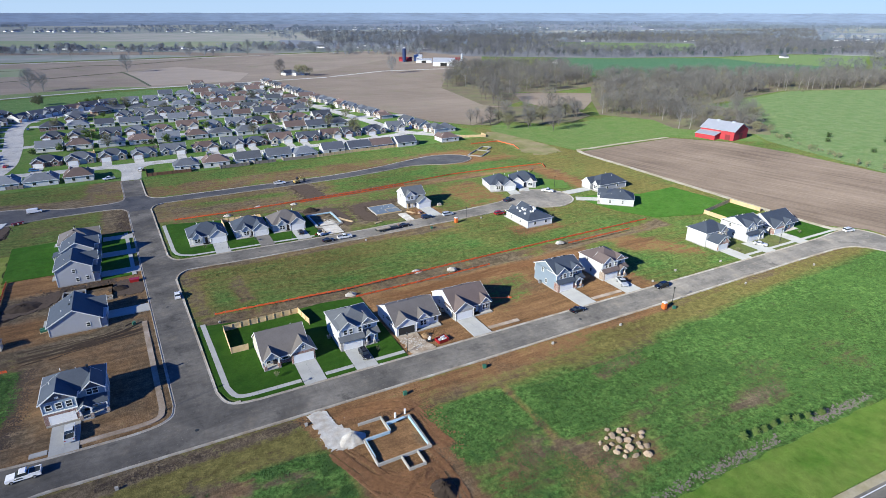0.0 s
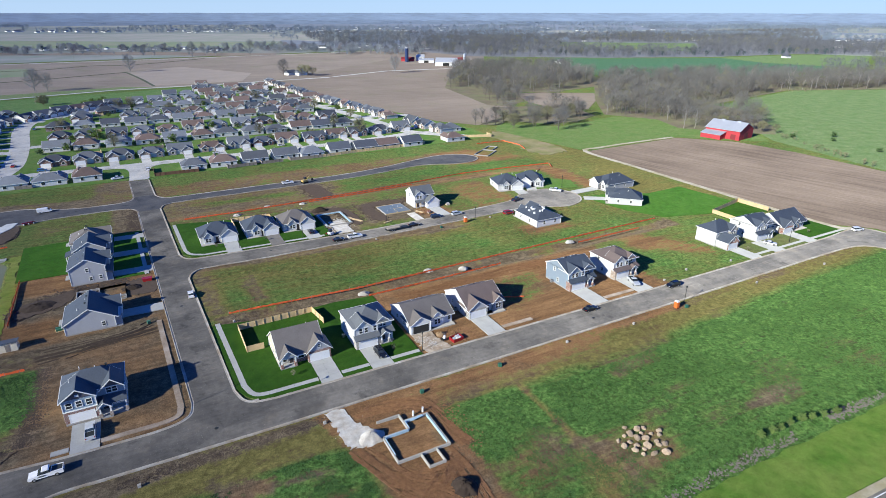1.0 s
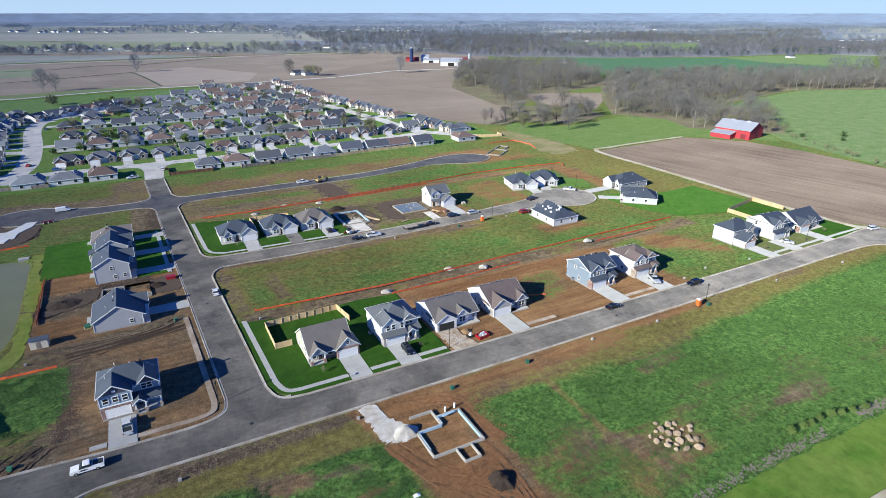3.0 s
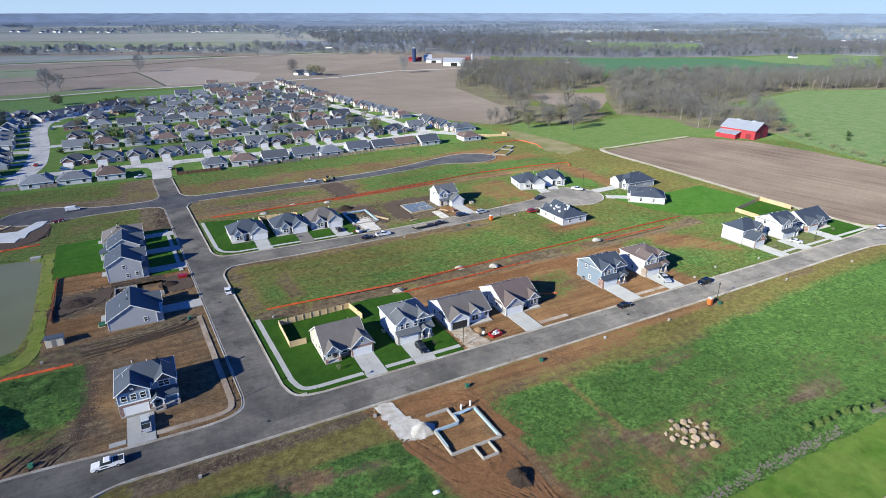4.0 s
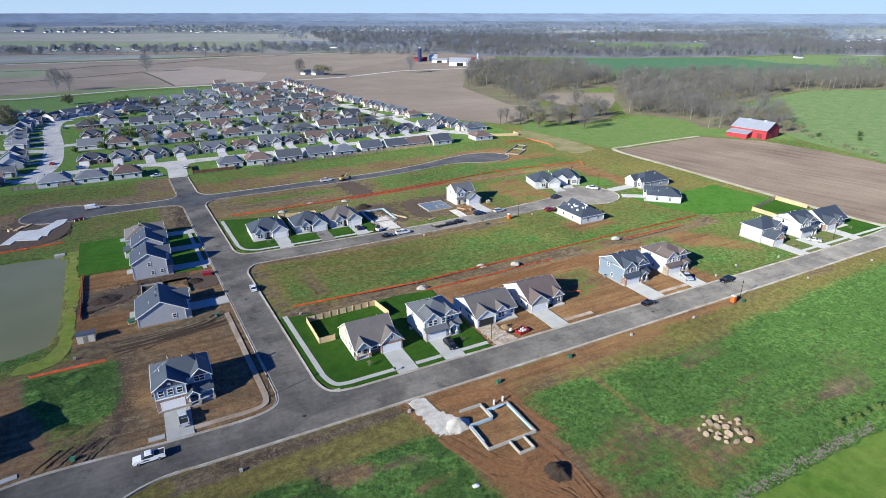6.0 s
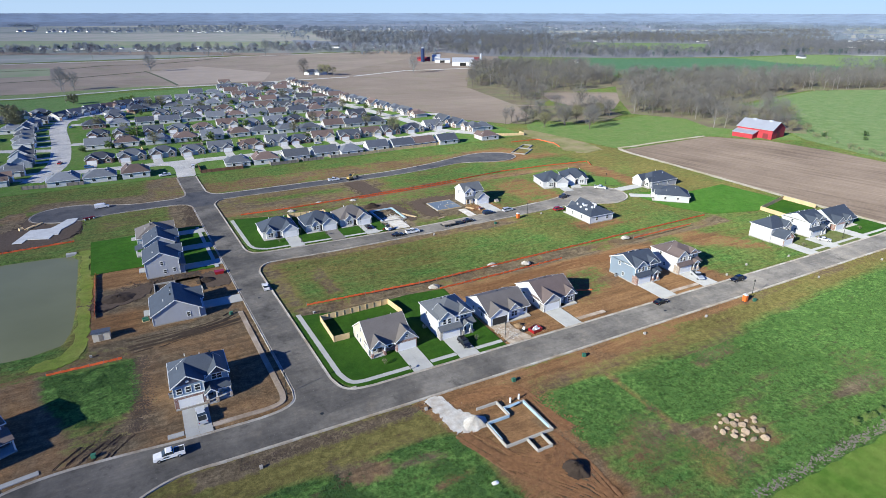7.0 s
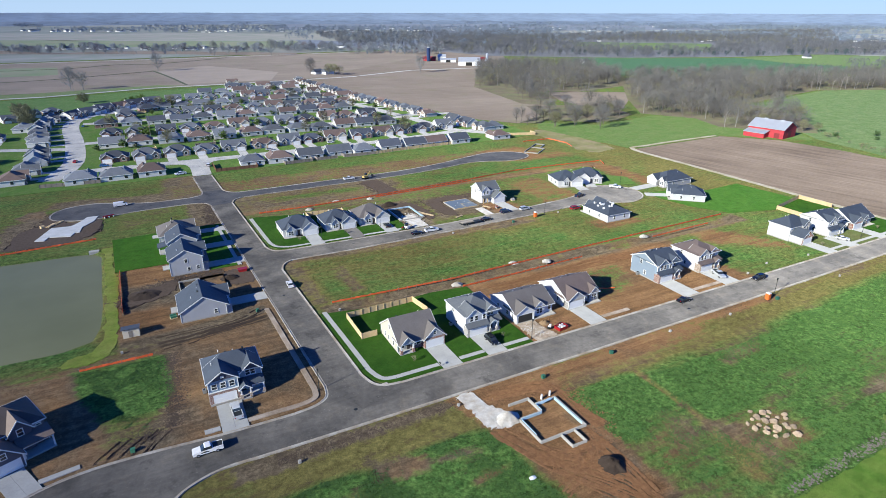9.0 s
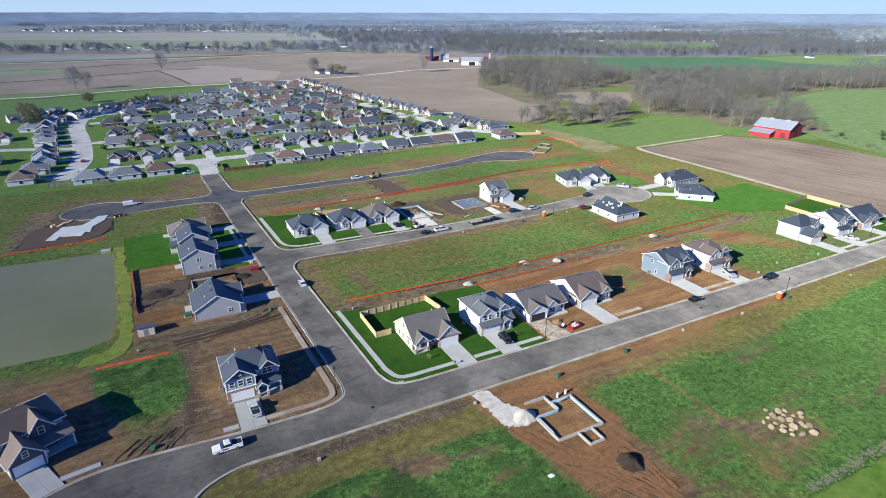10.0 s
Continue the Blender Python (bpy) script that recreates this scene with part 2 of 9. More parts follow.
ROAD_OLD = asphalt_surface("old_concrete_street", (0.36, 0.36, 0.36), (0.48, 0.47, 0.45), 0.15)


def lawn_surface(name, a, b_, dry, stripes=0.0):
    m, nt, b, pos = start(name, 0.9, spec=0.1)
    n1, n2, n3 = noise_node(nt, pos, 0.12, 4.0), noise_node(nt, pos, 1.6, 5.0, 0.7), noise_node(nt, pos, 9.0, 3.0, 0.7)
    col = mixed(nt, ramp(nt, n1, 0.35, 0.65), a, b_)
    col = mixed(nt, ramp(nt, n2, 0.56, 0.74, 0.0, 0.6), col, dry)
    nt.links.new(scaled(nt, col, calc(nt, "MULTIPLY", ramp(nt, n3, 0.3, 0.7, 0.66, 1.34), ramp(nt, noise_node(nt, pos, 0.45, 4.0, 0.65), 0.3, 0.7, 0.8, 1.2))), b.inputs["Base Color"])
    relief(nt, b, n3, 0.8, 0.09)
    return m


SOD = lawn_surface("fresh_sod", (0.025, 0.072, 0.008), (0.037, 0.092, 0.011), (0.055, 0.088, 0.017))
SOD_YOUNG = lawn_surface("young_bright_sod", (0.048, 0.125, 0.017), (0.065, 0.145, 0.024), (0.085, 0.135, 0.035))
# paler, bluer copy of TWIG for far trees; haze is in its colour
TWIG_HAZE = surface("hazy_bare_twigs", (0.250, 0.262, 0.262), 0.95, 0.25, 0.05, 0.8)
SOD_PATCHY = lawn_surface("thin_sod", (0.075, 0.115, 0.035), (0.115, 0.12, 0.05), (0.15, 0.12, 0.07))
MOWN = lawn_surface("mown_grass", (0.075, 0.150, 0.022), (0.130, 0.190, 0.040), (0.14, 0.150, 0.05))
# yellow-green grass; sun on the bank's slope is put into its lighter colour
BANK_SUNLIT = lawn_surface("sunlit_bank_grass", (0.145, 0.205, 0.035), (0.205, 0.230, 0.060), (0.25, 0.21, 0.09))
PASTURE = lawn_surface("pasture_grass", (0.092, 0.152, 0.056), (0.140, 0.186, 0.084), (0.15, 0.165, 0.09))
YARD = lawn_surface("suburban_lawn", (0.075, 0.160, 0.030), (0.120, 0.175, 0.052), (0.19, 0.17, 0.10))
CROP = lawn_surface("green_crop", (0.052, 0.118, 0.064), (0.072, 0.136, 0.076), (0.10, 0.142, 0.092))


def field_surface(name, a, b_, angle, spacing, green=0.0):
    """Bare tilled soil with rows along an angle."""
    m, nt, b, pos = start(name, 0.95, spec=0.15)
    mp = nt.nodes.new("ShaderNodeMapping")
    mp.inputs["Rotation"].default_value[2] = radians(angle)
    nt.links.new(pos, mp.inputs["Vector"])
    st = nt.nodes.new("ShaderNodeMapping")
    st.inputs["Scale"].default_value = (0.012, 1.0 / spacing, 1)
    nt.links.new(mp.outputs[0], st.inputs["Vector"])
    rows = noise_node(nt, st.outputs[0], 1.0, 4.0, 0.75)
    n1, n2 = noise_node(nt, pos, 0.012, 5.0, 0.6), noise_node(nt, pos, 0.7, 5.0, 0.7)
    col = mixed(nt, ramp(nt, calc(nt, "ADD", calc(nt, "MULTIPLY", n1, 0.55), calc(nt, "MULTIPLY", rows, 0.45)), 0.36, 0.64), a, b_)
    if green:
        col = mixed(nt, ramp(nt, noise_node(nt, pos, 0.02, 6.0, 0.7), 0.52, 0.75, 0.0, green), col, (0.12, 0.15, 0.06))
    nt.links.new(scaled(nt, col, ramp(nt, n2, 0.3, 0.7, 0.85, 1.15)), b.inputs["Base Color"])
    relief(nt, b, rows, 0.5, 0.15)
    return m


PLOUGH = field_surface("ploughed_soil", (0.105, 0.080, 0.062), (0.250, 0.200, 0.160), 77, 3.0)
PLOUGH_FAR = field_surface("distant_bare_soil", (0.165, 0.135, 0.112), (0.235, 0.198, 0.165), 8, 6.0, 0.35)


def ground_surface():
    """Bare soil under broken grass; the colour layer 'cover' holds grass, lushness and redness of the soil."""
    m, nt, b, pos = start("rough_ground", 0.95, spec=0.1)
    cov = nt.nodes.new("ShaderNodeAttribute")
    cov.attribute_name = "cover"
    sep = nt.nodes.new("ShaderNodeSeparateColor")
    nt.links.new(cov.outputs["Color"], sep.inputs["Color"])
    grass, lush, red = sep.outputs[0], sep.outputs[1], sep.outputs[2]
    n1, n2 = noise_node(nt, pos, 0.07, 6.0, 0.62), noise_node(nt, pos, 0.55, 6.0, 0.68)
    n3, n4 = noise_node(nt, pos, 4.6, 6.0, 0.75), noise_node(nt, pos, 0.022, 4.0)
    mixn = calc(nt, "ADD", calc(nt, "MULTIPLY", n1, 0.5), calc(nt, "MULTIPLY", n2, 0.5))
    st = nt.nodes.new("ShaderNodeMapping")
    st.inputs["Scale"].default_value, st.inputs["Rotation"].default_value[2] = (0.035, 0.52, 1), radians(5)
    nt.links.new(pos, st.inputs["Vector"])
    drag = noise_node(nt, st.outputs[0], 1.0, 5.0, 0.7)
    edge = calc(nt, "ADD", grass, ramp(nt, mixn, 0.28, 0.72, -0.5, 0.5))
    edge = calc(nt, "ADD", edge, ramp(nt, drag, 0.3, 0.7, -0.2, 0.2))
    fac = ramp(nt, edge, 0.36, 0.66)
    dark = mixed(nt, ramp(nt, n2, 0.3, 0.7), (0.090, 0.071, 0.048), (0.198, 0.157, 0.103))
    clay = mixed(nt, ramp(nt, n1, 0.3, 0.7), (0.150, 0.082, 0.039), (0.262, 0.155, 0.076))
    soil = mixed(nt, ramp(nt, calc(nt, "ADD", red, ramp(nt, n1, 0.3, 0.7, -0.3, 0.3)), 0.2, 0.8), dark, clay)
    dry = mixed(nt, ramp(nt, n2, 0.3, 0.7), (0.102, 0.095, 0.030), (0.178, 0.157, 0.055))
    green = mixed(nt, ramp(nt, n2, 0.3, 0.7), (0.040, 0.097, 0.022), (0.104, 0.180, 0.047))
    lushness = ramp(nt, calc(nt, "ADD", calc(nt, "ADD", lush, ramp(nt, n1, 0.3, 0.7, -0.22, 0.22)), ramp(nt, drag, 0.3, 0.7, -0.2, 0.2)), 0.2, 0.8)
    turf = mixed(nt, lushness, dry, green)
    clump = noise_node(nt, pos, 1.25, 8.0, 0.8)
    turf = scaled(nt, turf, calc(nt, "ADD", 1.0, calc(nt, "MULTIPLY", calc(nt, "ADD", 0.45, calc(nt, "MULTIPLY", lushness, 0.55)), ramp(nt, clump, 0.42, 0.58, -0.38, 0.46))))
    # near-black olive specks at random, stronger in lush turf
    dark_specks = noise_node(nt, pos, 2.4, 8.0, 0.8)
    turf = mixed(nt, calc(nt, "MULTIPLY", ramp(nt, dark_specks, 0.56, 0.63, 0.0, 0.74), lushness), turf, (0.028, 0.036, 0.013))
    soil = scaled(nt, soil, ramp(nt, noise_node(nt, pos, 1.9, 8.0, 0.8), 0.40, 0.60, 0.80, 1.20))
    col = mixed(nt, fac, soil, turf)
    f = calc(nt, "MULTIPLY", ramp(nt, n3, 0.30, 0.70, 0.50, 1.48), ramp(nt, n4, 0.3, 0.7, 0.82, 1.18))
    bare = calc(nt, "SUBTRACT", 1.0, fac)
    swing = calc(nt, "ADD", 0.10, calc(nt, "MULTIPLY", bare, 0.26))
    f = calc(nt, "MULTIPLY", f, calc(nt, "ADD", 1.0, calc(nt, "MULTIPLY", swing, ramp(nt, drag, 0.3, 0.7, -1.0, 1.0))))
    f = calc(nt, "MULTIPLY", f, ramp(nt, n2, 0.3, 0.7, 0.86, 1.14))
    nt.links.new(scaled(nt, col, f), b.inputs["Base Color"])
    relief(nt, b, calc(nt, "ADD", n3, n2), 0.82, 0.18)
    return m


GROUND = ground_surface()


def water_surface():
    m, nt, b, pos = start("pond_water", 0.22, 0.0, 0.16)
    silt = mixed(nt, ramp(nt, noise_node(nt, pos, 0.03, 4.0, 0.55), 0.35, 0.65), (0.136, 0.143, 0.070), (0.164, 0.170, 0.088))
    nt.links.new(silt, b.inputs["Base Color"])
    relief(nt, b, noise_node(nt, pos, 1.4, 3.0), 0.12, 0.05)
    return m


WATER = water_surface()


def car_paint(name, colour, rough=0.25):
    m, nt, b, pos = start(name, rough, 0.0, 0.5)
    nt.links.new(scaled(nt, colour, ramp(nt, noise_node(nt, pos, 2.0), 0.3, 0.7, 0.92, 1.08)), b.inputs["Base Color"])
    b.inputs["Coat Weight"].default_value = 0.4
    return m


PAINT = {"white": car_paint("white_car_paint", (0.78, 0.78, 0.78)), "black": car_paint("black_car_paint", (0.012, 0.013, 0.016)), "silver": car_paint("silver_car_paint", (0.52, 0.54, 0.56), 0.35),
         "navy": car_paint("navy_car_paint", (0.02, 0.035, 0.07)), "red": car_paint("red_car_paint", (0.32, 0.02, 0.025)), "yellow": car_paint("yellow_machine_paint", (0.50, 0.36, 0.12), 0.5), "blue": car_paint("blue_car_paint", (0.05, 0.14, 0.3))}
# bluish air haze over the far woods is mixed into this base colour
HAZE_WOOD = surface("hazy_woodland", (0.195, 0.240, 0.300), 1.0, 0.25, 0.008, 0.05)
# woodland grey with some haze already in the colour
HAZE_WOOD_NEAR = surface("hazy_middle_woodland", (0.138, 0.145, 0.162), 1.0, 0.3, 0.012, 0.08)
# far fields: haze pales and greys these base colours
HAZE_FIELD = surface("hazy_fields", (0.225, 0.225, 0.220), 1.0, 0.3, 0.0016, 0.008, second=(0.165, 0.20, 0.175), amount=0.5)
HAZE_TAN = surface("hazy_stubble", (0.275, 0.262, 0.245), 1.0, 0.14, 0.002, 0.012, second=(0.215, 0.235, 0.20), amount=0.45)
HAZE_GREEN = surface("hazy_pasture", (0.160, 0.215, 0.120), 1.0, 0.16, 0.002, 0.012, second=(0.23, 0.225, 0.165), amount=0.35)
# bare crowns lightened and blued for haze
HAZE_ROW = surface("hazy_bare_crowns", (0.275, 0.300, 0.325), 1.0, 0.3, 0.02, 0.1)
# brown soil with the paling of haze put into its colours
HAZE_PLOUGH = field_surface("hazy_brown_soil", (0.185, 0.155, 0.130), (0.265, 0.225, 0.190), 8, 7.0, 0.5)
# evergreen and budding crowns, their colours shifted to blue by painted haze
HAZE_BUSH = surface("hazy_evergreens", (0.066, 0.098, 0.105), 1.0, 0.3, 0.012, 0.08)
HAZE_RUST = surface("hazy_budding_crowns", (0.225, 0.215, 0.235), 1.0, 0.3, 0.012, 0.08)
# the ridge's blue is haze put into the colour
HAZE_HILL = surface("haze_blue_ridge", (0.165, 0.215, 0.295), 1.0, 0.22, 0.004, 0.016)


# ---- shaping helpers ----
class Geo:
    """Corners and faces of one mesh."""

    def __init__(self):
        self.v, self.f = [], []

    def add(self, verts, faces):
        n = len(self.v)
        self.v.extend(verts)
        self.f.extend([tuple(i + n for i in q) for q in faces])
        return self

    def box(self, x0, x1, y0, y1, z0, z1):
        return self.add([(x0, y0, z0), (x1, y0, z0), (x1, y1, z0), (x0, y1, z0), (x0, y0, z1), (x1, y0, z1), (x1, y1, z1), (x0, y1, z1)],
                        [(3, 2, 1, 0), (4, 5, 6, 7), (0, 1, 5, 4), (1, 2, 6, 5), (2, 3, 7, 6), (3, 0, 4, 7)])

    def prism(self, profile, v0, v1, axis):
        """A profile of (u, z), anticlockwise, drawn out along the axis from v0 to v1."""
        n = len(profile)
        if axis == "x":
            verts = [(v, u, z) for v in (v0, v1) for u, z in profile]
        else:
            verts = [(u, v, z) for v in (v0, v1) for u, z in profile]
        faces = [tuple(range(n)), tuple(range(2 * n - 1, n - 1, -1))] + [(i, i + n, (i + 1) % n + n, (i + 1) % n) for i in range(n)]
        if axis == "x":
            faces = [q[::-1] for q in faces]
        return self.add(verts, faces)

    def tube(self, p, q, r0, r1, n=6, caps=True):
        p, q = Vector(p), Vector(q)
        d = (q - p).normalized()
        a = d.orthogonal().normalized()
        b = d.cross(a)
        ring = [(a * math.cos(2 * math.pi * i / n) + b * math.sin(2 * math.pi * i / n)) for i in range(n)]
        verts = [tuple(p + o * r0) for o in ring] + [tuple(q + o * r1) for o in ring]
        faces = [(i, (i + 1) % n, (i + 1) % n + n, i + n) for i in range(n)]
        if caps:
            faces += [tuple(range(n - 1, -1, -1)), tuple(range(n, 2 * n))]
        return self.add(verts, faces)

    def sweep(self, profile, pts, closed=False):
        """A profile of (offset to the left, z) along a line on the ground."""
        pts = [Vector(p).to_2d() for p in pts]
        n, k = len(pts), len(profile)
        for i, p in enumerate(pts):
            a = pts[i - 1] if (i or closed) else p
            b = pts[(i + 1) % n] if (i < n - 1 or closed) else p
            d1 = (p - a).normalized() if (p - a).length > 1e-6 else (b - p).normalized()
            d2 = (b - p).normalized() if (b - p).length > 1e-6 else d1
            d = (d1 + d2).normalized()
            nl = Vector((-d.y, d.x)) / max(0.4, d.dot(d1))
            self.v.extend([(p.x + nl.x * o, p.y + nl.y * o, z) for o, z in profile])
        base = len(self.v) - n * k
        for i in range(n if closed else n - 1):
            j = (i + 1) % n
            self.f.extend([(base + i * k + m, base + i * k + (m + 1) % k, base + j * k + (m + 1) % k, base + j * k + m) for m in range(k)])
        if not closed:
            self.f.append(tuple(base + m for m in range(k - 1, -1, -1)))
            self.f.append(tuple(base + (n - 1) * k + m for m in range(k)))
        return self

    def mesh(self, name, mat, smooth=False):
        me = bpy.data.meshes.new(name)
        me.from_pydata([tuple(v) for v in self.v], [], self.f)
        if mat:
            me.materials.append(mat)
        if smooth:
            me.shade_smooth()
        me.update()
        return me


def child(name, mesh, parent, m=None, label=""):
    ob = new(name, mesh)
    ob.parent = parent
    if m is not None:
        ob.matrix_basis = m
    return tagged(ob, label)


def part(name, geo, mat, parent, label="", smooth=False):
    return child(name, geo.mesh(name, mat, smooth), parent, None, label)


def thing(name, label, category, m, group=""):
    ob = new(name)
    ob.empty_display_size = 0.3
    ob.matrix_basis = m
    return tagged(ob, label, category, group)


def setting(name, geo, mat, label="", category="", smooth=False):
    return tagged(new(name, geo.mesh(name, mat, smooth)), label, category, kind="structure")


def curve_through(pts, steps=6):
    """A smooth line through the points."""
    p = [Vector(q).to_2d() for q in pts]
    p = [p[0] * 2 - p[1]] + p + [p[-1] * 2 - p[-2]]
    out = []
    for i in range(1, len(p) - 2):
        for s in range(steps):
            t = s / steps
            out.append(0.5 * (2 * p[i] + (p[i + 1] - p[i - 1]) * t + (2 * p[i - 1] - 5 * p[i] + 4 * p[i + 1] - p[i + 2]) * t * t + (3 * p[i] - p[i - 1] - 3 * p[i + 1] + p[i + 2]) * t ** 3))
    return [tuple(q) for q in out] + [tuple(p[-2])]


def slab(name, pts, z0, z1, mat, label="", category=""):
    """A flat sheet with thickness and any outline."""
    bm = bmesh.new()
    top = [bm.verts.new((x, y, z1)) for x, y in pts]
    low = [bm.verts.new((x, y, z0)) for x, y in pts]
    f = bm.faces.new(top)
    f.normal_update()
    if f.normal.z < 0:
        f.normal_flip()
    for i in range(len(pts)):
        j = (i + 1) % len(pts)
        bm.faces.new((low[i], low[j], top[j], top[i]))
    bmesh.ops.triangulate(bm, faces=[f])
    me = bpy.data.meshes.new(name)
    bm.to_mesh(me)
    bm.free()
    me.materials.append(mat)
    return tagged(new(name, me), label, category, kind="structure")


# ---- ground ----
def cross_x(y):
    """Where the cross street's middle runs; it leans a little from square."""
    return -0.0422 * y


def inside(poly, x, y):
    """Distance to an outline, positive inside, for arrays of places."""
    d = np.full(x.shape, 1e9)
    hit = np.zeros(x.shape, bool)
    for (ax, ay), (bx, by) in zip(poly, poly[1:] + poly[:1]):
        ex, ey = bx - ax, by - ay
        t = np.clip(((x - ax) * ex + (y - ay) * ey) / (ex * ex + ey * ey + 1e-12), 0, 1)
        d = np.minimum(d, np.hypot(x - ax - t * ex, y - ay - t * ey))
        if ay != by:
            hit ^= ((ay > y) != (by > y)) & (x < (bx - ax) * (y - ay) / (by - ay) + ax)
    return np.where(hit, d, -d)


def rect(x0, y0, x1, y1):
    return [(x0, y0), (x1, y0), (x1, y1), (x0, y1)]


POND = [(-135, 133), (-87, 129.5), (-60, 128), (-55, 126.5), (-53, 122), (-52.3, 100), (-51.6, 80), (-51.8, 66), (-53.5, 59.5), (-60, 57), (-77, 57), (-100, 60), (-135, 66)]
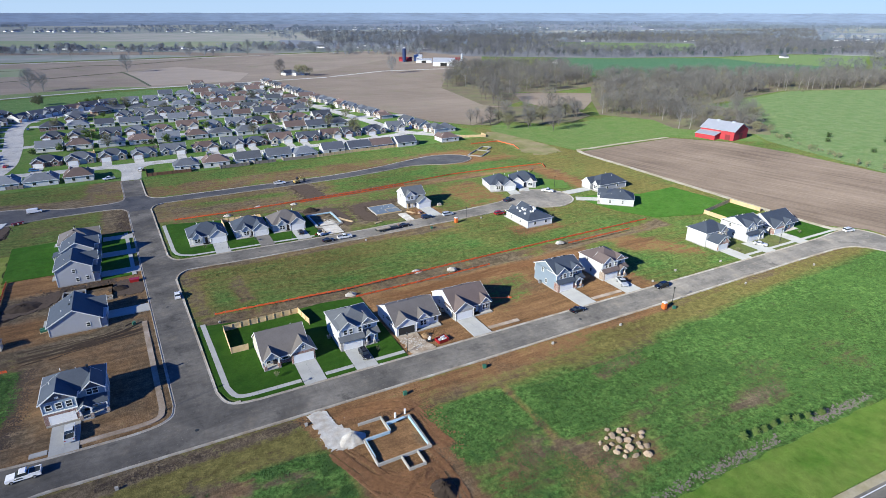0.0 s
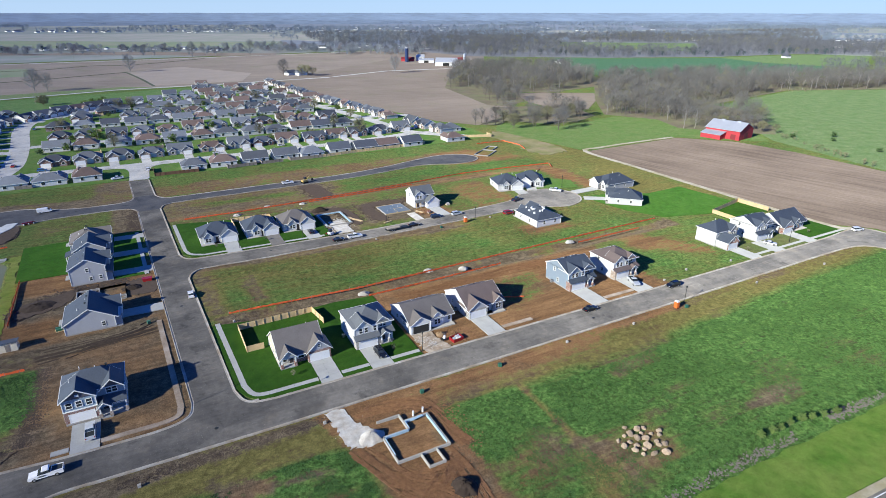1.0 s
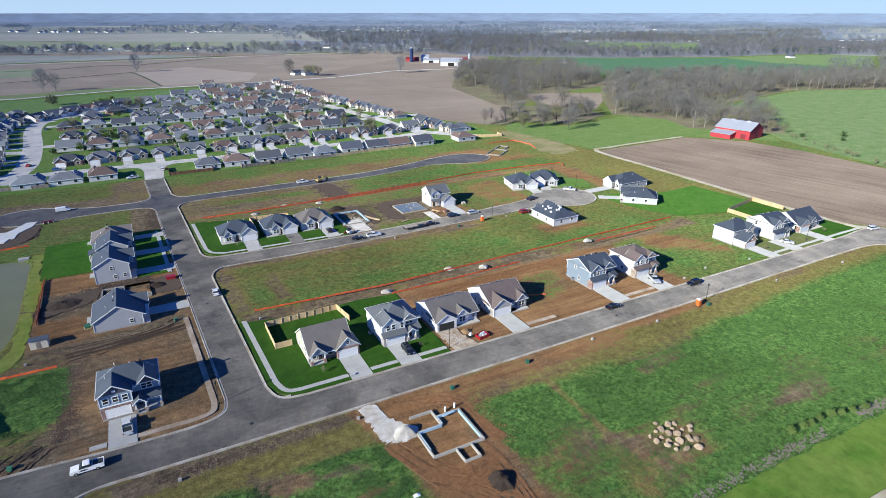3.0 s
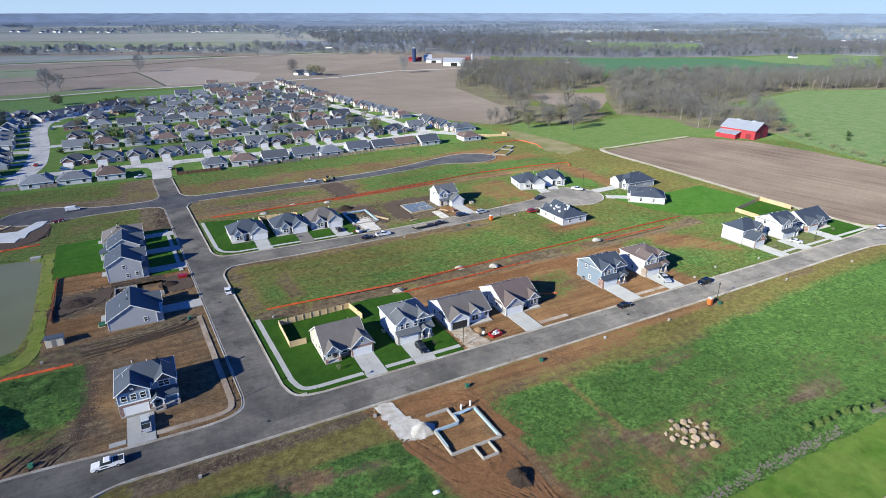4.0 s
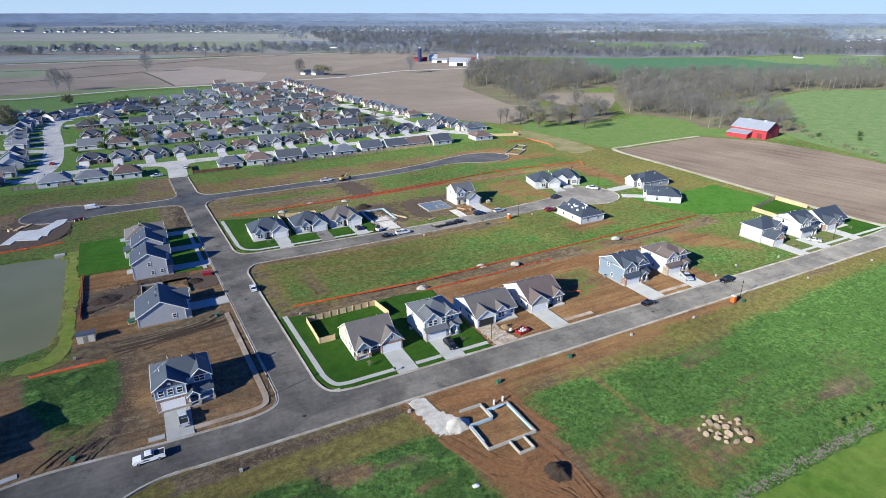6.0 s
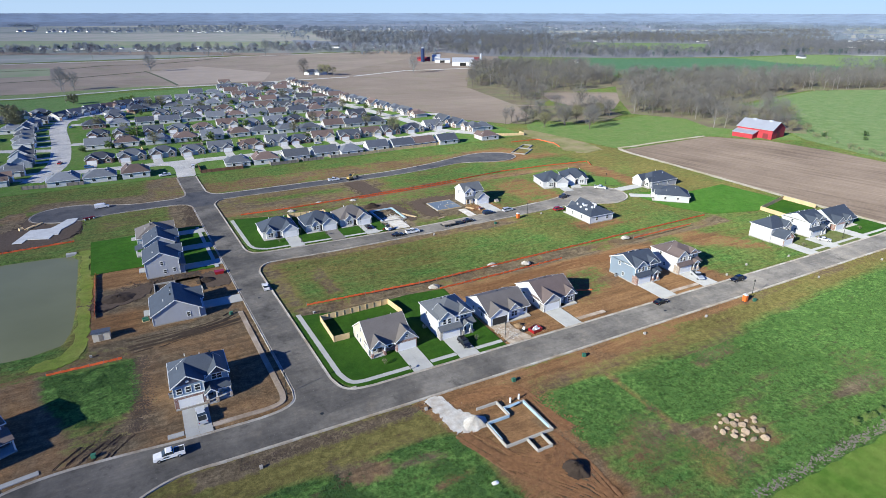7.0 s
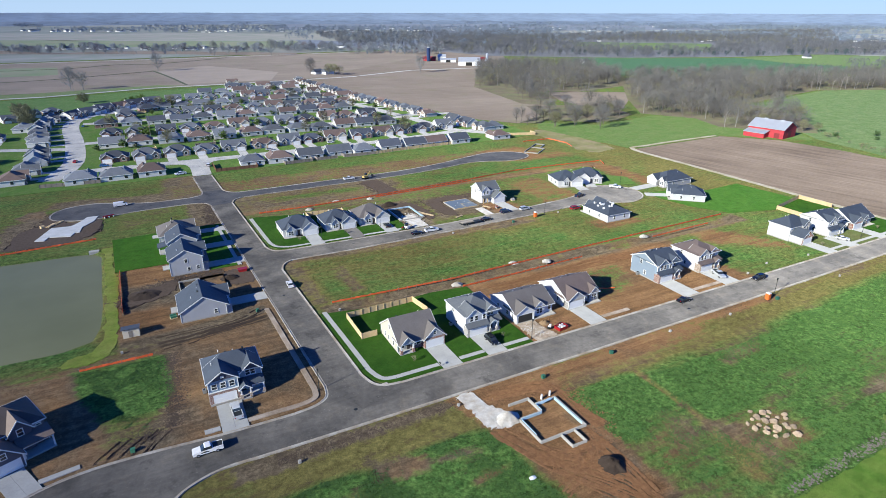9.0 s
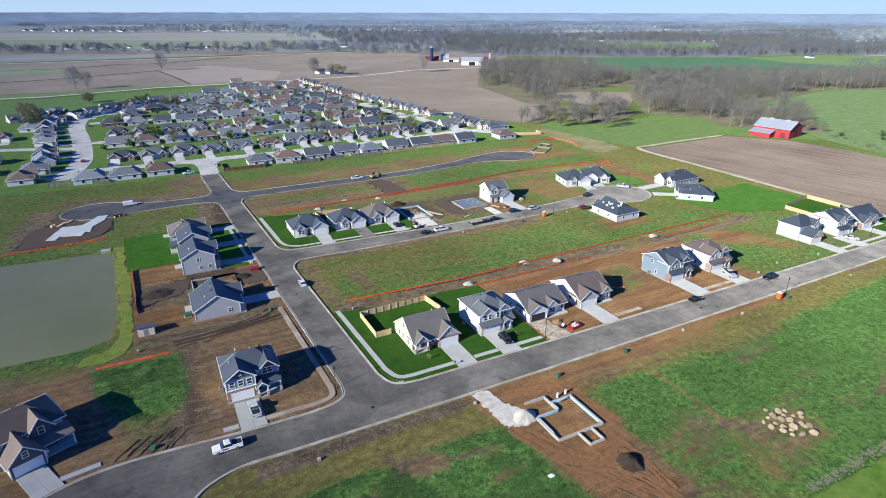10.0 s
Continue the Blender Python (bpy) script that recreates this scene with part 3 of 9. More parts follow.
# outline, width of the soft edge, (grass, lushness, redness of soil)
COVER = [
    (rect(-300, -300, 400, -5), 6, (0.62, 0.25, 0.45)),
    (rect(-60, -20, 250, -4), 3, (0.62, 0.08, 0.40)),
    (rect(20, -12, 120, -4), 3, (0.30, 0.12, 0.9)),
    (rect(95, -14.5, 240, -7), 2, (0.84, 0.14, 0.6)),
    (rect(95, -8, 130, -4), 1.2, (0.25, 0.1, 0.75)),
    (rect(130, -8, 232, -4), 1.2, (0.58, 0.05, 0.45)),
    ([(45, -17), (95, -19), (160, -14), (235, -11), (300, -20), (300, -62), (45, -62)], 3, (0.96, 1.05, 0.20)),
    ([(41.6, -17), (50, -16), (62, -17), (62.4, -32), (56, -30), (46, -34), (43, -34)], 1.5, (1.0, 1.1, 0.2)),
    ([(88, -19), (104, -20), (100, -25), (90, -24)], 2, (0.35, 0.4, 0.3)),
    ([(118, -26), (134, -28), (130, -33), (119, -31)], 3, (0.45, 0.5, 0.1)),
    ([(92, -32), (104, -33), (103, -37), (94, -36)], 2.5, (0.42, 0.5, 0.1)),
    ([(108, -45), (140, -47), (150, -52), (112, -51)], 4, (0.38, 0.45, 0.05)),
    ([(150, -34), (175, -38), (172, -42), (150, -39)], 4, (0.5, 0.5, 0.1)),
    (rect(-60, -80, -20, -14), 6, (0.66, 0.35, 0.2)),
    ([(-28, -6), (-12, -5), (8, -6), (19, -6), (18, -8.8), (5, -9.2), (-8, -9.0), (-20, -10.4), (-28, -10)], 1.0, (0.12, 0.1, -0.5)),
    ([(-24, -10.8), (-8, -10), (18, -10), (20, -14.5), (4, -13.6), (-12, -14.6), (-24, -15)], 1.5, (0.85, 0.02, 0.4)),
    ([(-24, -17.5), (-14, -15.9), (-3, -17.4), (8, -16.6), (14.5, -16.6), (20.2, -18.1), (22.5, -26), (22, -34), (30, -60), (-30, -60)], 1.5, (0.93, 0.98, 0.2)),
    ([(-4.3, -17.6), (1.3, -17.2), (6.4, -18.4), (5.4, -23), (-0.6, -22.8), (-4.6, -20.9)], 1.2, (0.30, 0.3, 0.55)),
    ([(6.6, -20.1), (13.8, -20.3), (19.4, -24), (12.8, -24), (7, -22.3)], 1.2, (0.42, 0.5, 0.0)),
    ([(9.9, -29.4), (14, -27.2), (20.2, -28.2), (17.1, -29.8), (11.3, -30.8)], 1.0, (0.38, 0.3, 0.6)),
    ([(-16, -22), (-8, -20.5), (-7, -23), (-15, -25)], 1.5, (0.5, 0.5, 0.1)),
    (rect(34, -60, 60, -44), 5, (0.55, 0.5, 0.25)),
    ([(112, -24), (180, -21), (218, -28), (212, -50), (120, -52), (104, -40)], 6, (0.88, 0.95, 0.10)),
    (rect(85, -50, 150, -38), 6, (0.68, 0.75, 0.10)),
    ([(17, -5), (47, -5), (43, -13), (40.8, -15.5), (42.2, -22), (44.6, -27), (41.6, -28.2), (42.8, -33), (41.4, -38), (42.5, -47), (28, -50), (24.5, -33), (24.5, -26), (21.5, -19)], 1.2, (0.03, 0.3, 1.0)),
    ([(37, -19), (42, -25), (41.5, -31), (42, -40), (35, -46), (29, -44), (33, -36), (38, -30)], 1.5, (0.03, 0.3, 0.25)),
    ([(44, -36), (56, -30), (61, -32), (60, -40), (50, -46), (43, -44)], 3, (0.52, 0.5, 0.5)),
    ([(62.4, -16), (63.9, -16), (64.2, -32), (63.6, -42), (60, -54), (57, -52), (61.6, -40), (62.6, -32)], 0.7, (0.50, 0.0, 0.55)),
    ([(62, -38), (66, -40), (70, -48), (62, -52), (57, -50)], 2.5, (0.48, 0.1, 0.45)),
    ([(104, -46.5), (114, -45), (122, -46), (119, -48.5), (108, -48.6)], 1.5, (0.12, 0.4, -0.7)),
    ([(84, -22), (92, -20.5), (93, -24), (86, -26)], 1.2, (0.40, 0.4, 0.2)),
    (rect(64, -53, 82, -38), 4, (0.40, 0.35, 0.5)),
    (rect(-300, -120, 400, -59), 1.5, (1.0, 0.80, 0.0)),
    (rect(48, 4, 138, 43), 2, (0.06, 0.3, 0.85)),
    ([(82, 14), (103, 20), (103, 42), (82, 42)], 4, (0.55, 0.6, 0.7)),
    (rect(56, 33, 135, 43), 2, (0.15, 0.4, 0.95)),
    (rect(136, 8, 176, 48), 4, (0.92, 0.62, 0.70)),
    ([(150, 30), (175, 12), (178, 20), (160, 44), (146, 48)], 3, (0.40, 0.4, 0.95)),
    (rect(174, 4, 240, 30), 2, (0.80, 0.5, 0.6)),
    (rect(5, 42, 185, 51), 1.5, (0.28, 0.25, 0.25)),
    (rect(4, 51, 182, 88), 2, (1.06, 0.60, 0.40)),
    ([(3, 70), (30, 68), (62, 70), (95, 76), (130, 82), (130, 86), (3, 88)], 4, (0.94, 0.27, 0.40)),
    ([(22, 62), (58, 60), (60, 66), (30, 70)], 4, (0.92, 0.24, 0.3)),
    (rect(2, 50, 9, 88), 2, (0.50, 0.10, 0.35)),
    ([(2, 84), (40, 82.5), (90, 81), (130, 82), (130, 89), (2, 89)], 1.5, (0.34, 0.12, 0.35)),
    ([(16, 54), (22, 54), (21, 76), (15, 75)], 1.5, (0.45, 0.2, 0.3)),
    (rect(108, 60, 178, 88), 4, (0.88, 0.42, 0.9)),
    (rect(124, 62, 144, 72), 3, (0.15, 0.3, 0.9)),
    (rect(3, 100, 145, 143), 2, (0.55, 0.45, 0.4)),
    (rect(52, 100, 112, 128), 2, (0.50, 0.35, 0.3)),
    (rect(52, 98, 66, 131), 2, (-0.05, 0.2, -0.5)),
    ([(74, 104), (98, 104), (98, 125), (90, 129), (76, 127)], 1.5, (-0.08, 0.2, -0.4)),
    (rect(96, 98, 112, 112), 2, (0.08, 0.2, 0.7)),
    (rect(110, 101, 140, 140), 4, (0.75, 0.55, 0.85)),
    (rect(124, 100, 146, 135), 3, (0.45, 0.35, 0.95)),
    (rect(160, 110, 200, 148), 4, (0.8, 0.8, 0.9)),
    (rect(185, 100, 225, 150), 4, (0.28, 0.4, 0.9)),
    (rect(-4, 143, 215, 152), 2, (0.22, 0.3, 0.6)),
    (rect(-4, 149, 130, 172), 3, (0.50, 0.22, 0.30)),
    ([(14, 155), (58, 153), (58, 164), (20, 163)], 4, (0.82, 0.60, 0.3)),
    (rect(-4, 165, 60, 172), 2, (0.40, 0.15, 0.35)),
    (rect(80, 150, 200, 172), 4, (0.80, 0.65, 0.7)),
    (rect(-8, 149, 60, 158), 3, (0.35, 0.3, 0.3)),
    ([(59.5, 172), (71, 171), (71, 143), (61, 142)], 1.2, (-0.1, 0.3, -0.2)),
    (rect(-8, 181, 215, 205), 3, (0.42, 0.4, 0.55)),
    (rect(150, 170, 215, 215), 5, (0.25, 0.4, 1.0)),
    (rect(-8, 203, 190, 232), 4, (0.86, 0.60, 0.5)),
    (rect(200, 60, 238, 180), 6, (1.08, 0.24, 0.5)),
    (rect(180, 180, 236, 260), 6, (0.80, 0.35, 0.7)),
    (rect(-100, 4, -4.5, 104), 2, (0.06, 0.2, 0.46)),
    ([(-48, 46), (-30, 49), (-10, 55), (-10, 58), (-30, 54), (-48, 53)], 1.5, (0.05, 0.2, -0.5)),
    ([(-48, 60), (-34, 58), (-34, 72), (-48, 72)], 3, (0.05, 0.2, 0.9)),
    (rect(-100, 88, -4.5, 104), 2, (0.10, 0.2, 0.9)),
    (rect(-50, 72, -22, 90), 2.5, (0.04, 0.2, 0.15)),
    (rect(-100, 44, -36, 53), 3, (0.45, 0.3, 0.35)),
    (rect(-140, 50, -49, 140), 2, (0.97, 0.62, 0.3)),
    (rect(-53, 52, -47.8, 130), 1.2, (1.1, 0.42, 0.6)),
    ([(-57, 44), (-36.5, 43), (-36, 26), (-42, 13), (-48, 14), (-56, 34)], 1.5, (0.97, 1.0, 0.2)),
    ([(-50, 22), (-38, 20), (-38, 8), (-50, 10)], 3, (0.5, 0.3, 0.3)),
    (rect(-150, 137, -9, 175), 3, (1.0, 0.52, 0.3)),
    ([(-50, 168.5), (-24, 170), (-26, 163), (-34, 153), (-46, 148)], 2.5, (0.62, 0.35, 0.3)),
    (rect(-88, 143, -56, 172), 4, (0.02, 0.2, 0.0)),
    (rect(-84, 168, -66, 196), 4, (0.10, 0.2, 0.1)),
    (rect(-22, 136, -9, 172), 2, (0.20, 0.2, 0.15)),
    (rect(-150, 182, -9, 235), 3, (0.98, 0.52, 0.35)),
    ([(-78, 190), (-74, 200), (-57, 200), (-40, 196), (-9, 192), (-9, 180), (-40, 180), (-60, 188)], 2.5, (0.22, 0.15, 0.15)),
    ([(-86, 182), (-82, 189), (-76, 188.5), (-74, 174), (-81, 176.5)], 1.0, (-0.2, 0.2, 0.2)),
    (rect(-30, 185, -9, 226), 3, (0.35, 0.3, 0.3)),
    (rect(-150, 226, 195, 660), 3, (0.95, 0.62, 0.3)),
]
FINE_X, FINE_Y = np.arange(-110, 262, 1.0), np.arange(-90, 236, 1.0)
FAR = 30.0 * 1.32 ** np.arange(0, 18)
FAR = np.cumsum(FAR[FAR < 1600])
gx = np.concatenate((FINE_X[0] - FAR[::-1], FINE_X, FINE_X[-1] + FAR))
gy = np.concatenate((FINE_Y[0] - FAR[::-1][-6:], FINE_Y, FINE_Y[-1] + FAR))
X, Y = np.meshgrid(gx, gy)
cover = np.zeros((*X.shape, 3))
cover[:] = (0.85, 0.55, 0.4)
for poly, soft, value in COVER:
    xs, ys = [p[0] for p in poly], [p[1] for p in poly]
    i0, i1 = np.searchsorted(gx, min(xs) - soft), np.searchsorted(gx, max(xs) + soft)
    j0, j1 = np.searchsorted(gy, min(ys) - soft), np.searchsorted(gy, max(ys) + soft)
    if i1 <= i0 or j1 <= j0:
        continue
    w = np.clip(inside(poly, X[j0:j1, i0:i1], Y[j0:j1, i0:i1]) / (2 * soft) + 0.5, 0, 1)[..., None]
    cover[j0:j1, i0:i1] = cover[j0:j1, i0:i1] * (1 - w) + np.array(value) * w
near = (X > -109) & (X < 260) & (Y > -89) & (Y < 234)


def lumps(x, y, size, seed):
    """Smooth random heights between 0 and 1."""
    r = np.random.default_rng(seed)
    grid = r.random((260, 260))
    u, v = (x / size) % 256, (y / size) % 256
    i, j = np.floor(u).astype(int), np.floor(v).astype(int)
    a, b = u - i, v - j
    a, b = a * a * (3 - 2 * a), b * b * (3 - 2 * b)
    return (grid[j, i] * (1 - a) + grid[j, i + 1] * a) * (1 - b) + (grid[j + 1, i] * (1 - a) + grid[j + 1, i + 1] * a) * b


Z = -0.05 - (0.10 * lumps(X, Y, 2.3, 1) + 0.10 * lumps(X, Y, 7.1, 2)) * near
Z -= near * 1.1 * np.exp(-((Y - 46.3 - 0.8 * np.sin(X * 0.05)) / 2.0) ** 2) * np.clip((X - 12) / 6, 0, 1) * np.clip((182 - X) / 6, 0, 1)
Z -= near * 0.5 * np.exp(-((Y + 57.2) / 1.6) ** 2) * np.clip((X - 20) / 20, 0, 1)
Z -= 1.5 * np.clip(inside(POND, X, Y) / 3.0 + 0.35, 0, 1) * near
rows_, cols_ = X.shape
idx = np.arange(rows_ * cols_).reshape(rows_, cols_)
quads = np.stack((idx[:-1, :-1], idx[:-1, 1:], idx[1:, 1:], idx[1:, :-1]), -1).reshape(-1, 4)
me = bpy.data.meshes.new("ground")
me.from_pydata(np.stack((X, Y, Z), -1).reshape(-1, 3).tolist(), [], quads.tolist())
layer = me.attributes.new("cover", "FLOAT_COLOR", "POINT")
layer.data.foreach_set("color", np.concatenate((cover, np.ones((*X.shape, 1))), -1).reshape(-1).astype(np.float32))
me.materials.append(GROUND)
me.shade_smooth()
tagged(new("ground", me), "brown building land with broken green grass and bare clay", "ground", kind="structure")
slab("water", POND, -1.1, -0.72, WATER, "still grey-green water of a square pond", "pond")

# ---- roads ----
CW = 4.6   # half the cross street
def cw(y):
    return (cross_x(y) - CW, y)


def ce(y):
    return (cross_x(y) + CW, y)


W_LINE = [cw(11.5), cw(60), cw(120), cw(164.5)]
E_LOW = [ce(12), ce(45), ce(81)]
E_MID = [ce(104), ce(135), ce(164)]
N_W, N_E = [cw(188), cw(219)], [ce(187), ce(219)]
CORNER_SW = curve_through([(-13.5, 5.2), (-8.8, 5.9), (-5.9, 7.8), cw(11.5)], 4)
CORNER_SE = curve_through([ce(12), (5.3, 7.8), (7.6, 5.8), (12.0, 5.1)], 4)
MAIN_N = [(12, 5.1), (60, 5.0), (120, 5.0), (180, 5.0), (222, 5.4)] + curve_through([(232, 6.2), (241, 6.2), (246, 3.5), (247.5, -3), (246.5, -12), (243, -40), (238, -90)], 4)
MAIN_S = [(-22, -4.6), (10, -4.9), (60, -5.0), (130, -4.6), (190, -4.0)] + curve_through([(205, -3.9), (218, -4.2), (226, -6.2), (230.5, -11.5), (231.5, -20), (229, -45), (225, -90)], 4)
WEST_N = curve_through([(-58, -100), (-66, -60), (-71.5, -25), (-71.5, -10), (-67.5, 0), (-60, 4.9), (-51, 6.6), (-40, 6.4), (-28, 5.5), (-13.5, 5.2)], 4)
WEST_S = curve_through([(-45, -100), (-46, -60), (-44.5, -25), (-42.5, -15), (-38.5, -8.8), (-34.5, -6.0), (-29, -4.5), (-22, -4.6)], 4)
slab("road_main", WEST_N + CORNER_SW[1:] + CORNER_SE + MAIN_N + MAIN_S[::-1] + WEST_S[::-1], -0.15, 0.020, ASPHALT, "worn grey asphalt residential street with pale patches", "road")
MID_N = curve_through([ce(104), (-0.4 + 1.6, 100.6), (3.2, 98.3), (8, 97.4), (30, 96.6), (70, 95.8), (110, 98.0), (136, 100.5), (145, 103.0)], 4)
MID_S = curve_through([ce(81), (2.3, 84.6), (5.0, 87.2), (10, 87.6), (30, 87.0), (70, 87.5), (110, 88.8), (136, 90.2), (147, 89)], 4)
MID_BULB = curve_through([(145, 103), (149, 106.6), (155, 109.6), (162, 110.2), (168.5, 107.6), (173, 102), (174.3, 95.5), (172.2, 89), (167, 84.6), (160, 83), (153, 85), (147, 89)], 4)
slab("road_mid", [cw(81), ce(81)] + MID_S[1:] + MID_BULB[::-1][1:] + MID_N[::-1][1:] + [cw(104)], -0.15, 0.024, ASPHALT, "grey asphalt street ending in a round turning place", "road")
slab("road_cross", [cw(5), ce(5), ce(81), ce(164), ce(187), ce(219), cw(219), cw(188), cw(164.5)], -0.15, 0.028, ASPHALT, "grey asphalt cross street with house shadows on it", "road")
UP_N = curve_through([ce(187), (-1.4, 182.6), (2.0, 180.4), (8, 179.8), (45, 180.3), (85, 181.0), (112, 185.4), (130, 190.8), (140, 193.6)], 4)
UP_S = curve_through([ce(164), (-0.8, 168.2), (2.5, 170.4), (8, 170.9), (45, 171.6), (85, 172.6), (112, 176.3), (130, 179.6), (142, 177.5)], 4)
UP_BULB = curve_through([(140, 193.6), (150, 195.8), (160, 194.8), (168, 190), (171.4, 183.5), (169, 177.5), (161, 173.4), (151, 173.8), (142, 177.5)], 4)
slab("road_upper", [cw(164), ce(164)] + UP_S[1:] + UP_BULB[::-1][1:] + UP_N[::-1][1:] + [cw(187)], -0.15, 0.032, ASPHALT_NEW, "fresh dark asphalt street with pale kerbs", "road")
LEFT_N = curve_through([cw(188), (-13.6, 183.2), (-17.5, 180.9), (-24, 180.4), (-36, 181.4), (-47, 186), (-55, 190), (-63, 190.5)], 4)
LEFT_S = curve_through([cw(164.5), (-13.2, 168.3), (-17.5, 170.6), (-24, 171), (-38, 170.6), (-47, 169.3), (-56, 167.0), (-64, 168.5)], 4)
LEFT_BULB = curve_through([(-63, 190.5), (-70, 187), (-73.5, 180), (-71.5, 172.6), (-64, 168.5)], 4)
slab("road_left", [ce(164.5), cw(164.5)] + LEFT_S[1:] + LEFT_BULB[::-1][1:] + LEFT_N[::-1][1:] + [ce(188)], -0.15, 0.036, ASPHALT_NEW, "fresh dark asphalt turning place beside the pond", "road")
slab("shoulder_far_side", [(-60, -69), (96, -71.8), (400, -89), (400, -92), (96, -74), (-60, -71.4)], -0.15, 0.012, TRACK, "pale gravel shoulder of the road", "road")
slab("road_far_side", [(96, -73.4), (400, -91), (400, -101), (96, -82.5), (-60, -80), (-60, -70.8)], -0.15, 0.02, ASPHALT, "grey two-lane road beyond the ditch", "road")
KERB_SHAPE = [(-0.42, -0.2), (-0.42, 0.045), (-0.04, 0.040), (0.03, 0.15), (0.20, 0.16), (0.24, -0.2)]
KERB_RIGHT = [(-o, z) for o, z in KERB_SHAPE][::-1]
setting("kerb_west", Geo().sweep(KERB_SHAPE, WEST_N + CORNER_SW[1:] + W_LINE[1:] + LEFT_S[1:]), KERB, "pale concrete kerb with gutter", "kerb")
setting("kerb_south", Geo().sweep(KERB_RIGHT, WEST_S + MAIN_S[1:]), KERB, "pale concrete kerb with gutter", "kerb")
setting("kerb_corner", Geo().sweep(KERB_SHAPE, MID_S[::-1] + E_LOW[::-1][1:] + CORNER_SE[1:] + MAIN_N[1:]), KERB, "pale concrete kerb with gutter", "kerb")
setting("kerb_mid", Geo().sweep(KERB_SHAPE, UP_S[::-1] + E_MID[::-1][1:] + MID_N[1:] + MID_BULB[1:]), KERB, "pale concrete kerb round the turning place", "kerb")
setting("kerb_upper", Geo().sweep(KERB_SHAPE, N_E[::-1] + UP_N[1:] + UP_BULB[1:]), KERB, "pale concrete kerb with gutter", "kerb")
setting("kerb_left", Geo().sweep(KERB_RIGHT, N_W[::-1] + LEFT_N[1:] + LEFT_BULB[1:]), KERB, "pale concrete kerb with gutter", "kerb")
setting("kerb_far_side", Geo().sweep([(-0.1, -0.05), (0.1, -0.05), (0.1, 0.03), (-0.1, 0.03)], [(-60, -71.4), (96, -74.0), (400, -91.8)]), WHITE, "white painted line along the road", "road marking")

# ---- sidewalks and driveways ----
WALK_SLAB = Geo().box(-0.72, 0.72, -0.65, 0.65, -0.15, 0.06).mesh("slab", CONCRETE)


DUSTY = surface("dusty_concrete", (0.37, 0.315, 0.265), 0.95, 0.25, 0.25, 2.5, 0.004, second=(0.24, 0.185, 0.135), amount=0.45)
WALK_DUSTY = Geo().box(-0.72, 0.72, -0.65, 0.65, -0.15, 0.05).mesh("slab", DUSTY)


def sidewalk(name, x0, y0, x1, y1, mesh=WALK_SLAB):
    """Square slabs in a row."""
    run = tagged(new(name), "pale concrete sidewalk of square slabs", "sidewalk", kind="structure")
    length, a = math.hypot(x1 - x0, y1 - y0), math.degrees(math.atan2(y1 - y0, x1 - x0))
    n = max(1, round(length / 1.46))
    for i in range(n):
        t = (i + 0.5) / n
        child("slab", mesh, run, pose(x0 + (x1 - x0) * t, y0 + (y1 - y0) * t, 0, 0, 0, a) @ Matrix.Diagonal((length / n / 1.46, 1, 1, 1)))


def corner_walk(name, pts, mat=CONCRETE):
    setting(name, Geo().sweep([(-0.65, -0.15), (0.65, -0.15), (0.65, 0.058), (-0.65, 0.058)], pts), mat, "pale concrete sidewalk round the corner", "sidewalk")


def driveway(x0, x1, y0, y1, mat=CONCRETE, label="pale new concrete driveway", m=None):
    """Slabs in two columns, with narrow joints."""
    run = tagged(new("driveway"), label, "driveway", kind="structure")
    run.matrix_basis = m if m is not None else pose((x0 + x1) / 2, (y0 + y1) / 2, 0)
    w, d = x1 - x0, y1 - y0
    n = max(2, round(d / 2.6))
    me = Geo().box(-w / 4 + 0.012, w / 4 - 0.012, -d / n / 2 + 0.012, d / n / 2 - 0.012, -0.15, 0.075).mesh("slab", mat)
    for i in range(n):
        for s in (-1, 1):
            child("slab", me, run, pose(s * w / 4, -d / 2 + (i + 0.5) * d / n, 0))


sidewalk("sidewalk_corner_lot", 11, 7.6, 22.4, 7.6)
sidewalk("sidewalk_second_lot", 28.2, 7.6, 35.3, 7.6)
sidewalk("sidewalk_third_lot", 41.1, 7.6, 49, 7.6)
sidewalk("sidewalk_fourth_lot", 74.6, 7.6, 84.4, 7.6, WALK_DUSTY)
sidewalk("sidewalk_fifth_lot", 111.6, 7.6, 123.2, 7.6, WALK_DUSTY)
sidewalk("sidewalk_east", *(ce(13)[0] + 2.3, 13), *(ce(46)[0] + 2.3, 46))
corner_walk("sidewalk_bend_east", curve_through([(ce(13)[0] + 2.3, 13.0), (7.3, 9.6), (8.6, 8.1), (11, 7.6)], 4))
sidewalk("sidewalk_west", *(cw(12)[0] - 2.3, 12), *(cw(56)[0] - 2.3, 56), WALK_DUSTY)
corner_walk("sidewalk_bend_west", curve_through([(cw(12)[0] - 2.3, 12.0), (-7.9, 9.2), (-9.4, 8.1), (-12, 7.7)], 4), DUSTY)
sidewalk("sidewalk_house_front", -12, 7.7, -22.8, 7.7, WALK_DUSTY)
sidewalk("sidewalk_house_side", -28.4, 7.7, -31.5, 7.7)
sidewalk("sidewalk_bend_house", -60.2, 7.4, -53.6, 8.5)
driveway(0, 4.9, 0, 8.6, m=pose(-63.3, 8.2, 0, 0, 0, 26))
sidewalk("sidewalk_north_west", *(cw(92)[0] - 2.3, 92), *(cw(136)[0] - 2.3, 136))
sidewalk("sidewalk_mid", 8, 100.0, 52, 98.6)
sidewalk("sidewalk_north_east", *(ce(107)[0] + 2.3, 107), *(ce(138)[0] + 2.3, 138))
